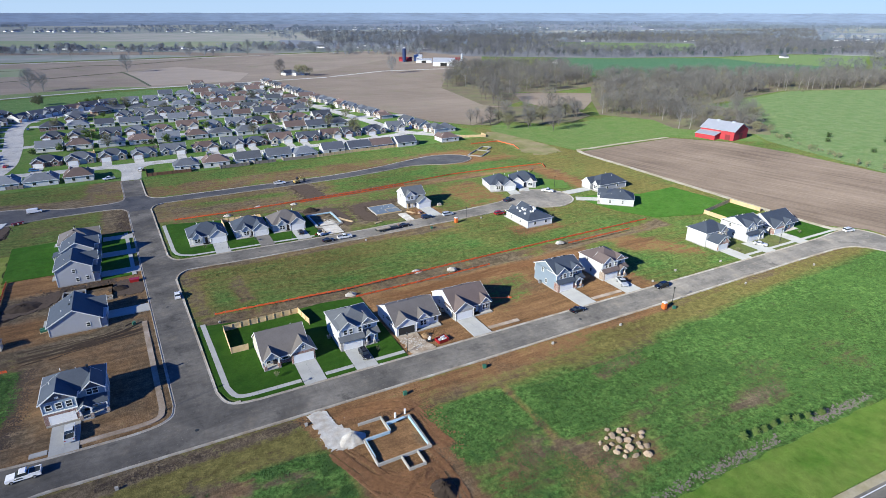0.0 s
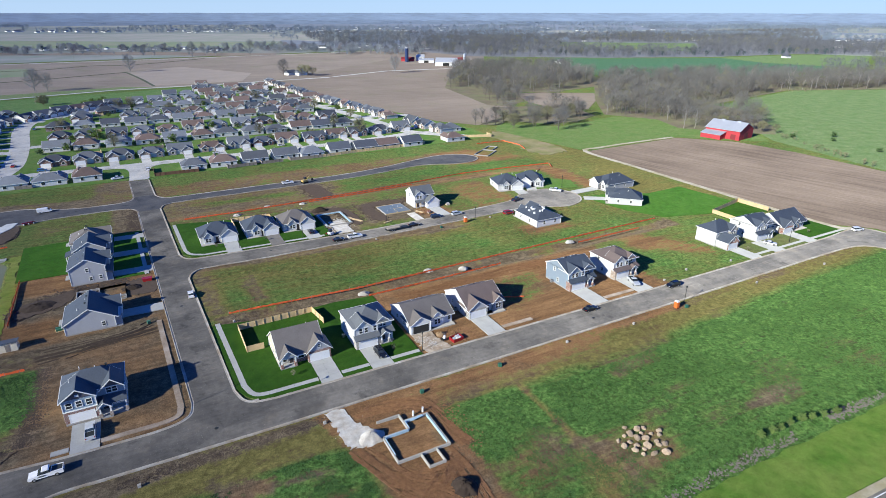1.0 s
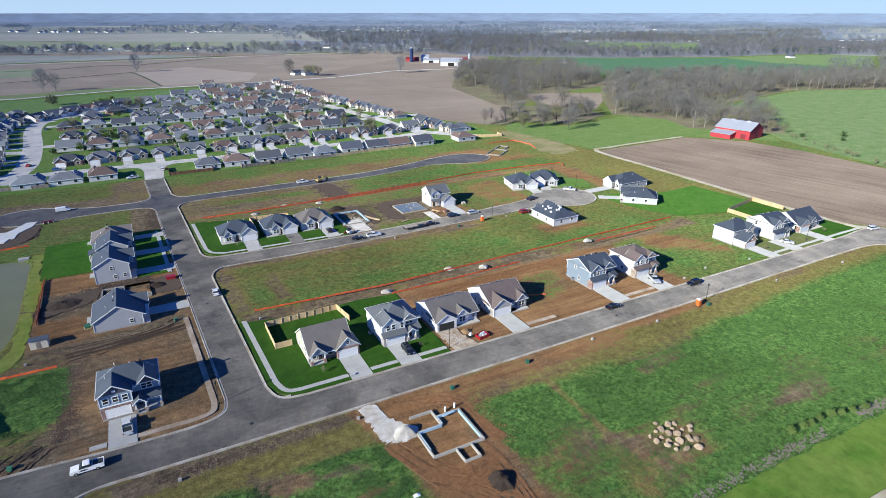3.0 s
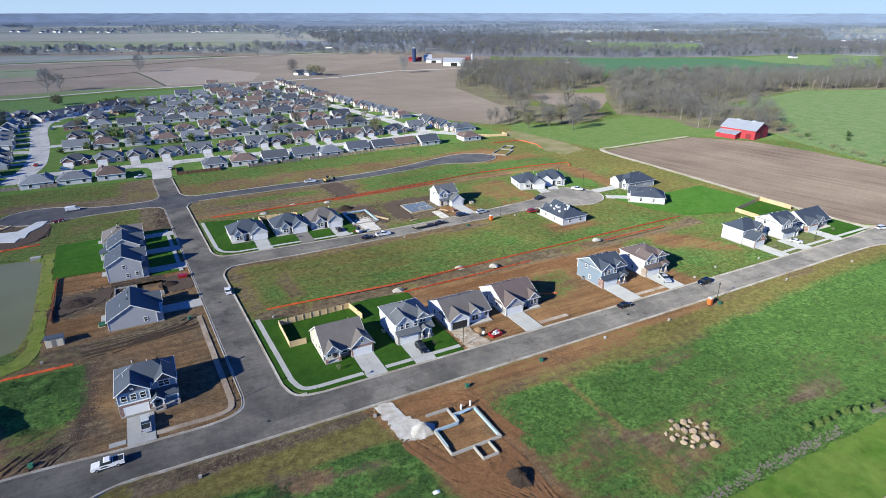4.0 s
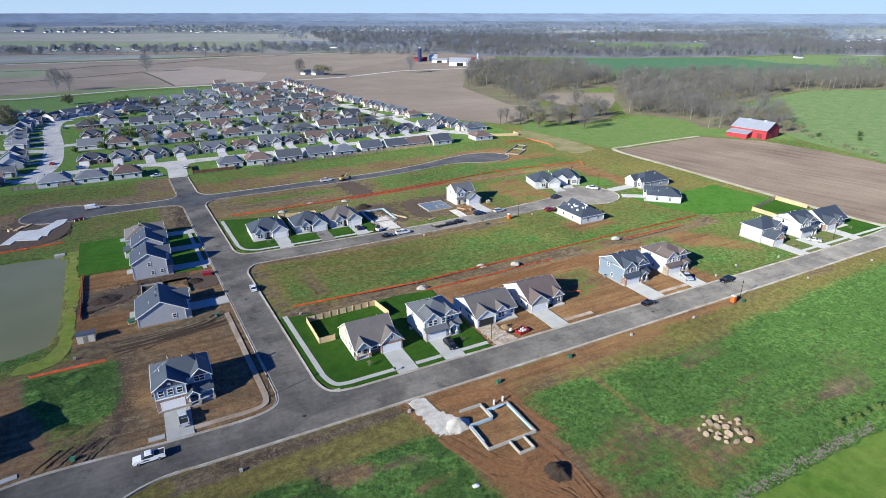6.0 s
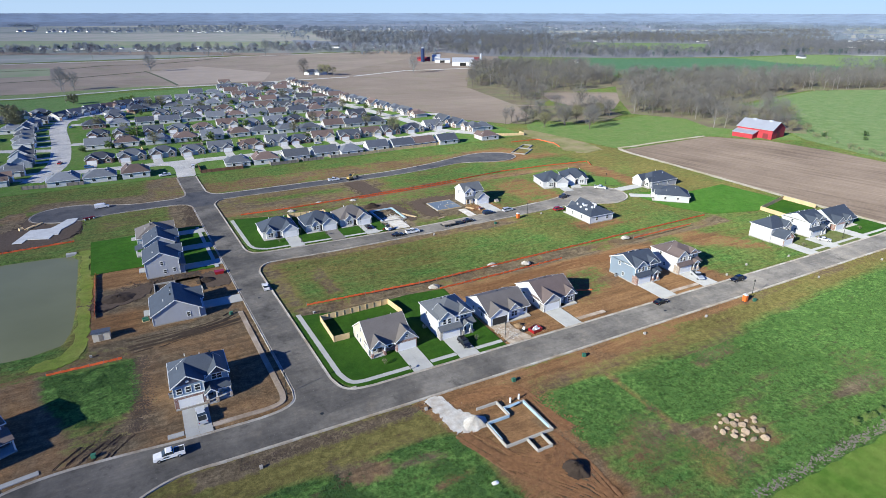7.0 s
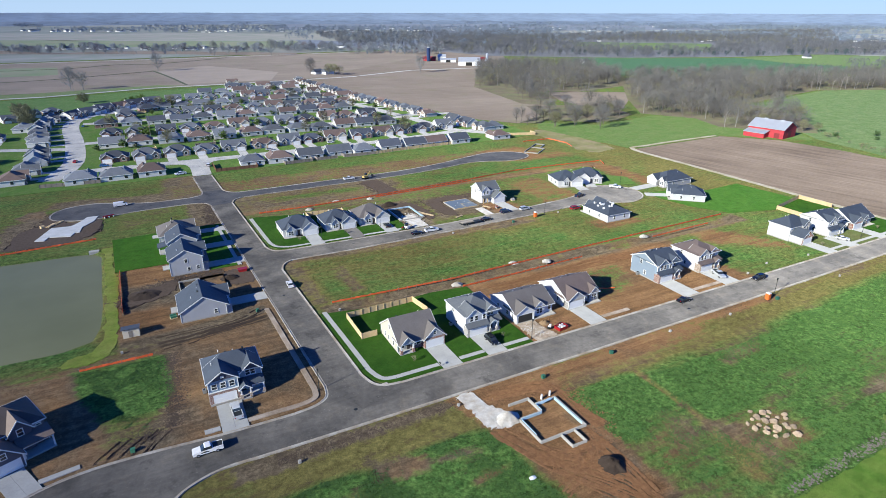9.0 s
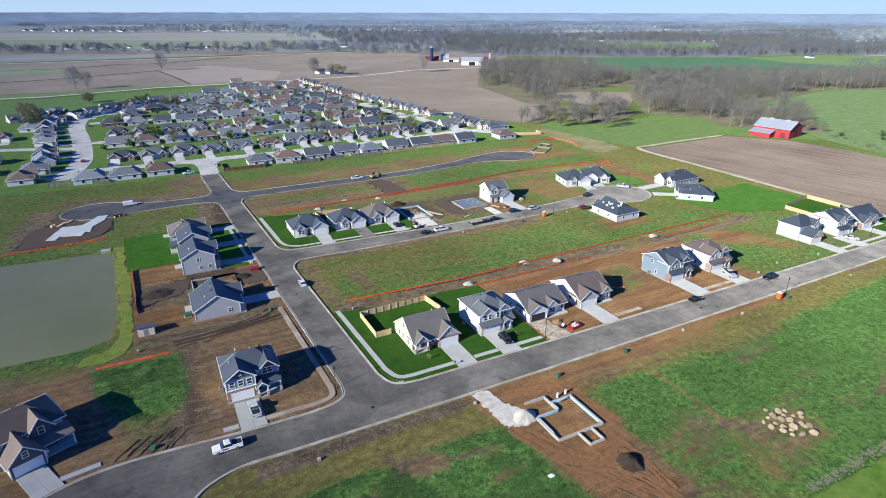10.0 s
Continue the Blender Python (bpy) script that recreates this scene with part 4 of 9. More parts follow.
corner_walk("sidewalk_bend_mid", curve_through([(ce(107)[0] + 2.3, 107), (3.9, 102.6), (8, 100.0)], 4))
sidewalk("sidewalk_east_end", 182, 7.6, 240, 7.9)
for x0, x1 in ((22.6, 27.9), (35.4, 41.0), (68.6, 74.1), (105.3, 111.2), (123.6, 129.8), (178.2, 183.4), (191.4, 197), (211, 216.6), (-28.2, -22.9)):
    driveway(x0, x1, 5.25, 15.6)
mud = random.Random(3)
slab("driveway_rough", [(x + mud.uniform(-0.35, 0.35), y + mud.uniform(-0.3, 0.3)) for x, y in curve_through([(50.4, 15.0), (50.2, 10), (50.6, 5.4), (54.4, 5.3), (57.0, 5.4), (56.4, 8), (55.8, 12), (55.6, 15.0)], 6)], -0.2, 0.06, surface("muddy_gravel", (0.38, 0.33, 0.27), 0.95, 0.35, 0.5, 3.0, 0.06, second=(0.24, 0.18, 0.13), amount=0.45), "rough muddy gravel driveway under construction", "driveway")
for x0, x1, y1, mat in ((15.8, 20.9, 108, CONCRETE), (31.5, 36.6, 108.2, surface("dark_gravel_bed", (0.16, 0.15, 0.14), 0.95, 0.2)), (45.4, 50.6, 108.4, CONCRETE), (57.4, 63.6, 112, GRAVEL), (91, 94.6, 107, GRAVEL), (102.4, 107.6, 109.4, CONCRETE)):
    driveway(x0, x1, 97.4, y1, mat)
for y0, y1 in ((94.2, 99.2), (112, 117), (129.5, 134.3), (62.5, 67.5)):
    driveway(-20.5, cross_x(y0) - CW - 0.25, y0, y1)

driveway(0, 5, 0, 9, m=pose(153.6, 111.6, 0, 0, 0, -14))
driveway(0, 5, 0, 9, m=pose(161.5, 113.6, 0, 0, 0, -30))
driveway(0, 5, 0, 14, m=pose(182.0, 98.2, 0, 0, 0, -88))
driveway(0, 5, 0, 10, m=pose(177.6, 85.8, 0, 0, 0, -125))
slab("kerb_ramp", rect(7.0, 5.7, 8.3, 6.6), -0.1, 0.075, BRICK_RED, "red tactile paving at the corner", "paving")
for i, (x, y) in enumerate(((-1.5, 0.6), (-2.8, 62), (30, 92.5), (100, -0.5))):
    setting("manhole_cover", Geo().tube((x, y, -0.05), (x, y, 0.045), 0.42, 0.42, 16), DARK_METAL, "round iron manhole cover", "manhole cover")
def churned(name, pts, label, seed):
    r = random.Random(seed)
    slab(name, [(x + r.uniform(-0.7, 0.7), y + r.uniform(-0.7, 0.7)) for x, y in curve_through(pts + pts[:1], 8)[:-1]], -0.3, 0.0, TURNED, label, "soil")


churned("wet_soil", [(-84, 141.5), (-75, 141.6), (-65, 141.6), (-57, 147.5), (-54, 158), (-54.6, 166), (-60, 164), (-66, 167), (-69, 174), (-70.5, 185), (-74, 179), (-75.4, 168), (-82, 160.5)], "dark wet churned soil beside the turning place", 1)
churned("wet_soil", [(-46, 75), (-40, 76), (-33, 80), (-31.5, 88), (-36, 87), (-43, 83)], "dark wet churned soil behind the foundation", 2)
churned("wet_soil", [(-16, 77), (-9, 77), (-8.6, 84), (-13, 88.5), (-17, 87)], "dark wet churned soil beside the kerb", 3)
churned("wet_soil", [(60.5, 170.6), (65, 170.4), (69, 169), (71, 158), (70.6, 147), (66, 145), (63, 149), (62, 160)], "dark dug soil beside the excavator", 4)
churned("wet_soil", [(75, 106), (81, 104.6), (81, 121.6), (88, 122), (95, 121.8), (93, 127), (84, 128), (77, 125)], "dark churned soil round the floor slab", 5)
churned("wet_soil", [(53, 123.6), (60, 123.4), (66, 124), (67.4, 112), (66.8, 104), (70, 106), (71, 118), (68, 128), (58, 130), (53, 128)], "dark churned soil round the foundation", 6)
slab("pond_outlet", rect(-57, 126.6, -53.8, 128.4), -1.0, 0.25, CONCRETE, "pale concrete outlet at the pond", "outlet")
loose = random.Random(14)
slab("dirt_track", [(x + loose.uniform(-1.6, 1.6), y + loose.uniform(-2.5, 2.5)) for x, y in curve_through([(216, 238), (224, 243), (232, 236), (233, 214), (233, 190), (230, 172), (222, 168), (211, 169), (208, 182), (211, 204), (210, 224)], 6)], -0.3, 0.015, surface("pale_packed_dirt", (0.215, 0.180, 0.110), 0.95, 0.25, 0.1, 1.5, 0.03, second=(0.14, 0.15, 0.055), amount=0.5), "pale packed dirt beside the field", "track")

# ---- lawns ----
slab("lawn_corner_lot", curve_through([(4.4, 13), (6.2, 8.6), (9.5, 6.1), (14, 5.5)], 3) + [(49, 5.4), (49.5, 41.8), (38, 43.2), (20, 42), (3.6, 45.5)], -0.2, 0.03, SOD, "dense dark green sod lawn", "lawn")
slab("lawn_west_yards", [(-48.5, 104), (-32.5, 104), (-32.5, 97), (-20, 97), (-20, 92), (-10.5, 92), (-11.5, 138), (-49.8, 137)], -0.2, 0.03, lawn_surface("bright_sod", (0.034, 0.106, 0.010), (0.050, 0.126, 0.014), (0.07, 0.11, 0.02)), "dense green sod lawn behind the houses", "lawn")
slab("lawn_mid_lots", [(1.5, 104), (5, 99.2), (55, 97.3), (55, 127), (2, 139)], -0.2, 0.03, SOD, "dense dark green sod lawn", "lawn")
slab("lawn_east", [(175, 83), (178, 66), (186, 52), (207, 46), (231, 52.5), (228, 81), (205, 80), (192, 88), (176, 90)], -0.2, 0.03, SOD_YOUNG, "broad bright green sod lawn", "lawn")
slab("lawn_east_end", [(217, 5.6), (236, 6.4), (236, 24), (217, 24)], -0.2, 0.03, SOD, "green sod lawn by the end house", "lawn")
slab("lawn_fenced", [(207.5, 33.5), (232, 36.5), (231.5, 51), (208, 46)], -0.2, 0.035, SOD, "green sod lawn inside the fence", "lawn")
slab("lawn_thin", [(184, 5.6), (211, 5.6), (211, 16), (184, 16)], -0.2, 0.025, SOD_PATCHY, "thin brownish green lawn", "lawn")
slab("lawn_turning_place", [(163, 112), (173, 107), (183, 104), (188, 116), (176, 128), (163, 122)], -0.2, 0.025, lawn_surface("young_sod", (0.075, 0.15, 0.03), (0.10, 0.16, 0.045), (0.15, 0.14, 0.06)), "green young lawn by the turning place", "lawn")

bank = random.Random(5)
slab("pond_bank", [(x + bank.uniform(-0.65, 0.4), y + bank.uniform(-0.3, 0.3)) for x, y in curve_through([(-50.9, 58), (-50.6, 80), (-51.2, 100), (-51.8, 121), (-53.6, 127.4), (-49.5, 129), (-49.2, 122), (-48.7, 106), (-47.6, 98), (-47.4, 76), (-47.6, 60), (-48.6, 51), (-51.5, 47.6), (-56, 46.8), (-60, 48.6), (-58, 51.4), (-53.4, 52.6)], 9)], -0.3, -0.065, BANK_SUNLIT, "sunlit yellow-green grass bank of the pond", "bank")
edge = random.Random(6)
slab("lawn_roadside", [(x, y + edge.uniform(-0.4, 0.4)) for x, y in curve_through([(40, -58.6), (72, -58.9), (104, -59.4), (140, -61), (190, -63.2), (250, -66)], 14)] + [(250, -80), (96, -71.6), (40, -70.6)], -0.3, -0.05, MOWN, "mown yellow-green roadside grass", "lawn")

# ---- fields and distance ----
def field(name, pts, z, mat, label):
    return slab(name, pts, z - 0.4, z, mat, label, "field")


field("field_ploughed", [(239, 162.5), (322, 165.5), (346, 138), (352, 100), (350, 46), (400, -40), (330, -110), (262, -70), (250, -12), (250, 2), (238.5, 14)], 0.06, PLOUGH, "bare ploughed brown field with tilled rows")
setting("farm_track", Geo().sweep([(-1.35, -0.2), (1.35, -0.2), (1.35, 0.08), (-1.35, 0.08)], curve_through([(243, 6), (237.3, 14), (237.2, 60), (238, 120), (239, 163), (255, 167), (290, 168.5), (322, 168.5)], 4)), TRACK, "pale gravel farm track along the field", "track")
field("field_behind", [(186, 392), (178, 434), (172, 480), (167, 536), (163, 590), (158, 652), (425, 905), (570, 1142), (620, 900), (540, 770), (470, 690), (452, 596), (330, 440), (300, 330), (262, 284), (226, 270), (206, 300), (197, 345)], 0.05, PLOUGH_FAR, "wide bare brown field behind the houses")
field("pasture", [(352, 46), (372, 128), (425, 200), (470, 250), (560, 270), (640, 285), (745, 240), (900, 100), (700, -150), (405, -45)], 0.05, PASTURE, "sloping bright green pasture")
field("verge_barn", [(226, 245), (239, 168), (322, 171), (352, 140), (368, 128), (420, 200), (372, 226), (345, 250), (278, 236), (240, 266)], 0.03, lawn_surface("verge_grass", (0.085, 0.150, 0.040), (0.125, 0.168, 0.060), (0.21, 0.18, 0.11)), "green grass between the woods and the track")
CROP_EDGE = [(708, 786), (784, 732), (984, 647), (951, 535), (978, 448), (881, 400), (640, 420), (520, 560), (600, 700)]
field("crop_far", CROP_EDGE, 0.05, CROP, "flat bright green crop field")
field("crop_west", [(-115, 592), (88, 630), (95, 590), (-100, 475), (-300, 440), (-300, 590)], 0.05, lawn_surface("bright_field_grass", (0.085, 0.165, 0.05), (0.125, 0.19, 0.07), (0.17, 0.19, 0.10)), "green grass field behind the village")
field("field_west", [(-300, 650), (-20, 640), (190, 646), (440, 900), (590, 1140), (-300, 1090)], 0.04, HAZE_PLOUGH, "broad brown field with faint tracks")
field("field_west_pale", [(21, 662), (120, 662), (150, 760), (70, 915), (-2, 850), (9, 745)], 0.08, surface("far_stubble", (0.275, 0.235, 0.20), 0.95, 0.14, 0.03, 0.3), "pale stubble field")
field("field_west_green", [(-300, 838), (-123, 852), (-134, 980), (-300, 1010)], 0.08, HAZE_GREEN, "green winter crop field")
field("distant_plain", [(-4200, 1150), (-300, 1110), (560, 1165), (1200, 700), (1300, 500), (4900, -800), (4900, 4900), (-4200, 4900)], 0.02, HAZE_FIELD, "hazy pale distant farmland")


def far(b, d):
    """A place on the plain: d metres out along the valley, b times as far across it."""
    across = 32 + b * (d - 60)
    return (0.885 * across + 0.4657 * d, -0.4657 * across + 0.885 * d)


def far_field(name, b0, b1, d0, d1, mat, label, z=0.06):
    r = random.Random(int(d0 + b0 * 100))
    n = 7
    near_edge = [far(b0 + (b1 - b0) * i / n, d0 * r.uniform(0.985, 1.015)) for i in range(n + 1)]
    far_edge = [far(b0 + (b1 - b0) * i / n, d1 * r.uniform(0.97, 1.03)) for i in range(n + 1)]
    field(name, near_edge + far_edge[::-1], z, mat, label)


field("field_west_verge", [(-300, 615), (-116, 609), (-20, 642), (20, 645), (-10, 665), (-70, 652), (-140, 640), (-300, 655)], 0.09, lawn_surface("pale_verge_grass", (0.13, 0.19, 0.08), (0.17, 0.2, 0.10), (0.2, 0.2, 0.13)), "pale green verge beside the country road")
for pts in ([(-300, 760), (-159, 777), (-102, 797), (-52, 826), (-6, 852)], [(-8, 858), (-4, 840), (10, 745), (20.5, 655)], [(-300, 935), (-182, 946), (-114, 950), (-56, 994), (9, 986), (125, 1074)]):
    setting("ditch", Geo().sweep([(-1.8, -0.2), (1.8, -0.2), (1.5, 0.3), (-1.5, 0.3)], curve_through(pts, 3)), surface("rank_ditch_grass", (0.07, 0.085, 0.055), 0.95, 0.35, 0.1, 1.0), "dark grassy ditch between fields", "ditch")
far_field("distant_field_road", -1.1, -0.30, 1085, 1160, PLOUGH_FAR, "brown strip beside the country road")
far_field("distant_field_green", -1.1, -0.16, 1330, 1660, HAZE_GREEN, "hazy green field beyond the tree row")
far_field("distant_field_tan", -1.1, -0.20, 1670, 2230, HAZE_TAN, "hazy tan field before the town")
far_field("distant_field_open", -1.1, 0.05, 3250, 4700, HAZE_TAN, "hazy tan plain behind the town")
STRIP = [(1083, 1270), (1230, 1150), (1367, 1024), (1230, 900), (1083, 800), (1010, 930), (967, 1102)]
HILLSIDE = [(984, 647), (1193, 625), (1289, 541), (1140, 470), (1019, 405), (978, 448), (951, 535)]
field("distant_field_strip", STRIP, 0.16, PASTURE, "pale olive strip before the far woods")
field("distant_field_east", HILLSIDE, 0.2, PASTURE, "green field beside a far farm")
# wood floor blued for the haze, in its base colour
HAZE_FLOOR = surface("hazed_wood_floor", (0.150, 0.172, 0.215), 1.0, 0.3, 0.006, 0.04)
far_field("wood_floor_plain", -0.05, 0.85, 1480, 2700, HAZE_FLOOR, "haze-grey floor of far leafless woods", 0.08)
far_field("wood_floor_horizon", -0.30, 0.90, 2780, 4150, HAZE_FLOOR, "haze-grey floor of far leafless woods", 0.08)
far_field("wood_floor_gardens", -0.28, -0.06, 1330, 1700, HAZE_FLOOR, "haze-grey floor among far gardens", 0.1)
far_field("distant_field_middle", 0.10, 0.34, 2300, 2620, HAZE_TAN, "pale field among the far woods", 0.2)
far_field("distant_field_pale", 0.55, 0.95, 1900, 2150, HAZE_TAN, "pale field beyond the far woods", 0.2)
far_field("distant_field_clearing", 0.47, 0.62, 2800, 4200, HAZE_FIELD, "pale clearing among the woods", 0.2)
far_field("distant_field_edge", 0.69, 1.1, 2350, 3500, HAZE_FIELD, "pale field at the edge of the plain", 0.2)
for pts in ([(-400, 612), (-115, 606), (-18, 637), (95, 641), (230, 655)], [(-600, 1085), (72, 1090), (404, 1126), (575, 1150), (760, 1180)], [(237, 660), (330, 700), (430, 690), (520, 690)]):
    setting("road_country", Geo().sweep([(-3, -0.2), (3, -0.2), (3, 0.13), (-3, 0.13)], pts), ROAD_OLD, "pale country road", "road")


# ---- houses ----
def roof_gable(h, x0, x1, y0, y1, ze, zr, axis, roof, wall, oh=0.4, ends=0.3, t=0.2, trim=True, at=None):
    """A ridged roof over the rectangle; the ridge runs along the axis; ends: how far it overhangs the gables."""
    u0, u1, v0, v1 = (y0, y1, x0, x1) if axis == "x" else (x0, x1, y0, y1)
    um = (u0 + u1) / 2 if at is None else at
    sl, sr = (zr - ze) / (um - u0), (zr - ze) / (u1 - um)
    top = [(u0 - oh, ze - sl * oh), (um, zr), (u1 + oh, ze - sr * oh)]
    prof = [(u, z) for u, z in top] + [(u, z + t) for u, z in top[::-1]]
    part("roof", Geo().prism(prof, v0 - ends, v1 + ends, axis), roof, h)
    if wall:
        part("gable", Geo().prism([(u0, ze), (u1, ze), (um, zr)], v0, v1, axis), wall, h)
    if trim:
        tp = [(u, z - 0.06) for u, z in top] + [(u, z + t + 0.015) for u, z in top[::-1]]
        g = Geo()
        for a, b in ((v0 - ends - 0.05, v0 - ends + 0.02), (v1 + ends - 0.02, v1 + ends + 0.05)):
            g.prism(tp, a, b, axis)
        for (u, z), s in ((top[0], -1), (top[2], 1)):
            a, b = sorted((u + s * 0.01, u + s * 0.09))
            if axis == "x":
                g.box(v0 - ends, v1 + ends, a, b, z - 0.02, z + t - 0.02)
            else:
                g.box(a, b, v0 - ends, v1 + ends, z - 0.02, z + t - 0.02)
        part("fascia", g, WHITE, h, "white painted roof edge")


def roof_hip(h, x0, x1, y0, y1, ze, zr, roof, oh=0.4):
    x0, x1, y0, y1 = x0 - oh, x1 + oh, y0 - oh, y1 + oh
    w, d = x1 - x0, y1 - y0
    if w >= d:
        r0, r1 = (x0 + d / 2 * 0.95, (y0 + y1) / 2, zr), (x1 - d / 2 * 0.95, (y0 + y1) / 2, zr)
        f = [(0, 1, 5, 4), (1, 2, 5), (2, 3, 4, 5), (3, 0, 4)]
    else:
        r0, r1 = ((x0 + x1) / 2, y0 + w / 2 * 0.95, zr), ((x0 + x1) / 2, y1 - w / 2 * 0.95, zr)
        f = [(0, 1, 4), (1, 2, 5, 4), (2, 3, 5), (3, 0, 4, 5)]
    g = Geo().add([(x0, y0, ze), (x1, y0, ze), (x1, y1, ze), (x0, y1, ze), r0, r1], f + [(3, 2, 1, 0)])
    part("roof", g, roof, h)
    part("fascia", Geo().box(x0 - 0.05, x1 + 0.05, y0 - 0.05, y1 + 0.05, ze - 0.16, ze + 0.035), WHITE, h, "white painted roof edge")


WINDOWS = {}


def window(h, face, a, plane, z, w, ht):
    """A framed window with two panes; a: its middle along the wall."""
    key = (w, ht)
    if key not in WINDOWS:
        fr = Geo()
        b, d = 0.13, 0.09
        for x0, x1, z0, z1 in ((-w / 2 - b, -w / 2, -b, ht + b), (w / 2, w / 2 + b, -b, ht + b), (-w / 2, w / 2, -b, 0), (-w / 2, w / 2, ht, ht + b), (-w / 2, w / 2, ht / 2 - 0.04, ht / 2 + 0.04)):
            fr.box(x0, x1, -d, 0.02, z0, z1)
        pane = Geo().box(-w / 2, w / 2, -0.035, 0.01, 0, ht / 2 - 0.04)
        WINDOWS[key] = fr.mesh("window", WHITE), pane.mesh("pane", GLASS)
    turn = {"F": 0, "R": 90, "B": 180, "L": -90}[face]
    pos = (a, plane) if face in "FB" else (plane, a)
    o = child("window", WINDOWS[key][0], h, pose(*pos, z, 0, 0, turn), "white-framed sash window")
    child("pane", WINDOWS[key][1], o)
    child("pane", WINDOWS[key][1], o, pose(0, 0, ht / 2 + 0.04))


GARAGE_PANEL = {}


def garage(h, x0, x1, plane, ht=2.15):
    w = x1 - x0
    key = round(w, 2), ht
    if key not in GARAGE_PANEL:
        fr = Geo().box(-w / 2 - 0.15, -w / 2, -0.06, 0.03, 0, ht + 0.15).box(w / 2, w / 2 + 0.15, -0.06, 0.03, 0, ht + 0.15).box(-w / 2, w / 2, -0.06, 0.03, ht, ht + 0.15)
        GARAGE_PANEL[key] = fr.mesh("garage_door", WHITE), Geo().box(-w / 2, w / 2, -0.035, 0.02, 0.012, ht / 4 - 0.012).mesh("panel", GARAGE)
    o = child("garage_door", GARAGE_PANEL[key][0], h, pose((x0 + x1) / 2, plane, 0.05), "white panelled garage door")
    for i in range(4):
        child("panel", GARAGE_PANEL[key][1], o, pose(0, 0, i * ht / 4))


DOOR_MESH = Geo().box(-0.47, 0.47, -0.05, 0.02, 0, 2.1).mesh("door", DOOR_DARK)
VENT_MESH = Geo().box(-0.18, 0.18, -0.18, 0.18, -0.3, 0.22).box(-0.24, 0.24, -0.24, 0.24, 0.22, 0.28).mesh("roof_vent", DARK_METAL)
VENT_PALE = Geo().tube((0, 0, -0.3), (0, 0, 0.35), 0.09, 0.09).mesh("vent_pipe", WHITE)


def vents(h, places):
    for i, (x, y, z) in enumerate(places):
        child("roof_vent" if i % 2 else "vent_pipe", VENT_MESH if i % 2 else VENT_PALE, h, pose(x, y, z))


def walls(h, x0, x1, y0, y1, z1, mat, z0=0.0, name="wall"):
    part(name, Geo().box(x0, x1, y0, y1, z0, z1), mat, h)


def base(h, x0, x1, y0, y1):
    part("foundation", Geo().box(x0 - 0.03, x1 + 0.03, y0 - 0.03, y1 + 0.03, -0.3, 0.2), FOOTING, h)


def corner_trim(h, corners, z0, z1):
    me = Geo().box(-0.09, 0.09, -0.09, 0.09, z0, z1).mesh("corner_board", WHITE)
    for x, y in corners:
        child("corner_board", me, h, pose(x, y, 0))


def post(h, x, y, z0, z1, mat=WHITE, w=0.13, plinth=None):
    g = Geo().box(x - w, x + w, y - w, y + w, z0, z1)
    part("post", g, mat, h)
    if plinth:
        part("plinth", Geo().box(x - 0.3, x + 0.3, y - 0.3, y + 0.3, z0 - 0.1, z0 + 1.0), plinth, h)


def air_unit(x, y):
    h = thing("air_conditioner", "grey outdoor air conditioner beside the wall", "air conditioner", pose(x, y, 0))
    part("cabinet", Geo().box(-0.4, 0.4, -0.4, 0.4, -0.1, 0.85), STEEL, h)
    part("fan_grille", Geo().tube((0, 0, 0.85), (0, 0, 0.89), 0.33, 0.33, 12), DARK_METAL, h)


def house(label, m, group="new houses"):
    return thing("house", label, "house", m, group)


def house_corner(m):
    """Single-storey house with two front gables and a brick garage front."""
    h = house("single-storey tan house with taupe shingle roof and brick garage", m)
    base(h, 0, 11.3, 1.5, 12.6)
    base(h, 6.9, 12.6, 0, 6.4)
    walls(h, 6.9, 12.6, 1.6, 6.4, 3.0, VINYL_TAN, 0.004)
    walls(h, 0, 11.3, 1.6, 12.6, 3.0, VINYL_TAN)
    walls(h, 6.9, 12.6, 0, 1.6, 3.0, BRICK_RED)
    walls(h, 3.6, 6.9, 1.45, 1.6, 1.1, BRICK_RED)
    roof_gable(h, 0, 11.3, 0.6, 12.6, 3.0, 7.35, "x", ROOF_TAUPE, VINYL_TAN)
    roof_gable(h, 6.9, 12.6, 0, 6.4, 3.0, 5.6, "y", ROOF_TAUPE, VINYL_GREY, 0.45)
    roof_gable(h, 0.2, 4.0, -0.2, 4.4, 3.0, 4.9, "y", ROOF_TAUPE, VINYL_GREY, 0.35)
    garage(h, 7.4, 12.1, 0)
    window(h, "F", 9.75, 0, 3.7, 0.7, 0.9)
    window(h, "F", 5.4, 1.45, 1.2, 1.5, 1.3)
    window(h, "F", 1.5, 1.6, 1.0, 0.9, 1.4)
    child("door", DOOR_MESH, h, pose(3.0, 1.6, 0.25), "dark front door")
    for x in (0.45, 3.75):
        post(h, x, 0.15, 0.3, 2.95, WHITE, 0.16, BRICK_RED)
    part("porch_beam", Geo().box(0.2, 4.0, 0.02, 0.3, 2.65, 2.99), WHITE, h)
    part("porch_slab", Geo().box(0, 4.2, -0.1, 1.6, -0.2, 0.3), CONCRETE, h)
    for y, z in ((4, 1.0), (7.2, 1.0), (9.6, 1.0), (6.6, 4.4)):
        window(h, "L", y, 0, z, 0.8, 1.2)
    corner_trim(h, [(0, 12.6), (0, 1.6), (11.3, 12.6)], 0.2, 3.0)
    vents(h, [(9, 8.6, 6.3), (3, 9, 6.0)])
    return h


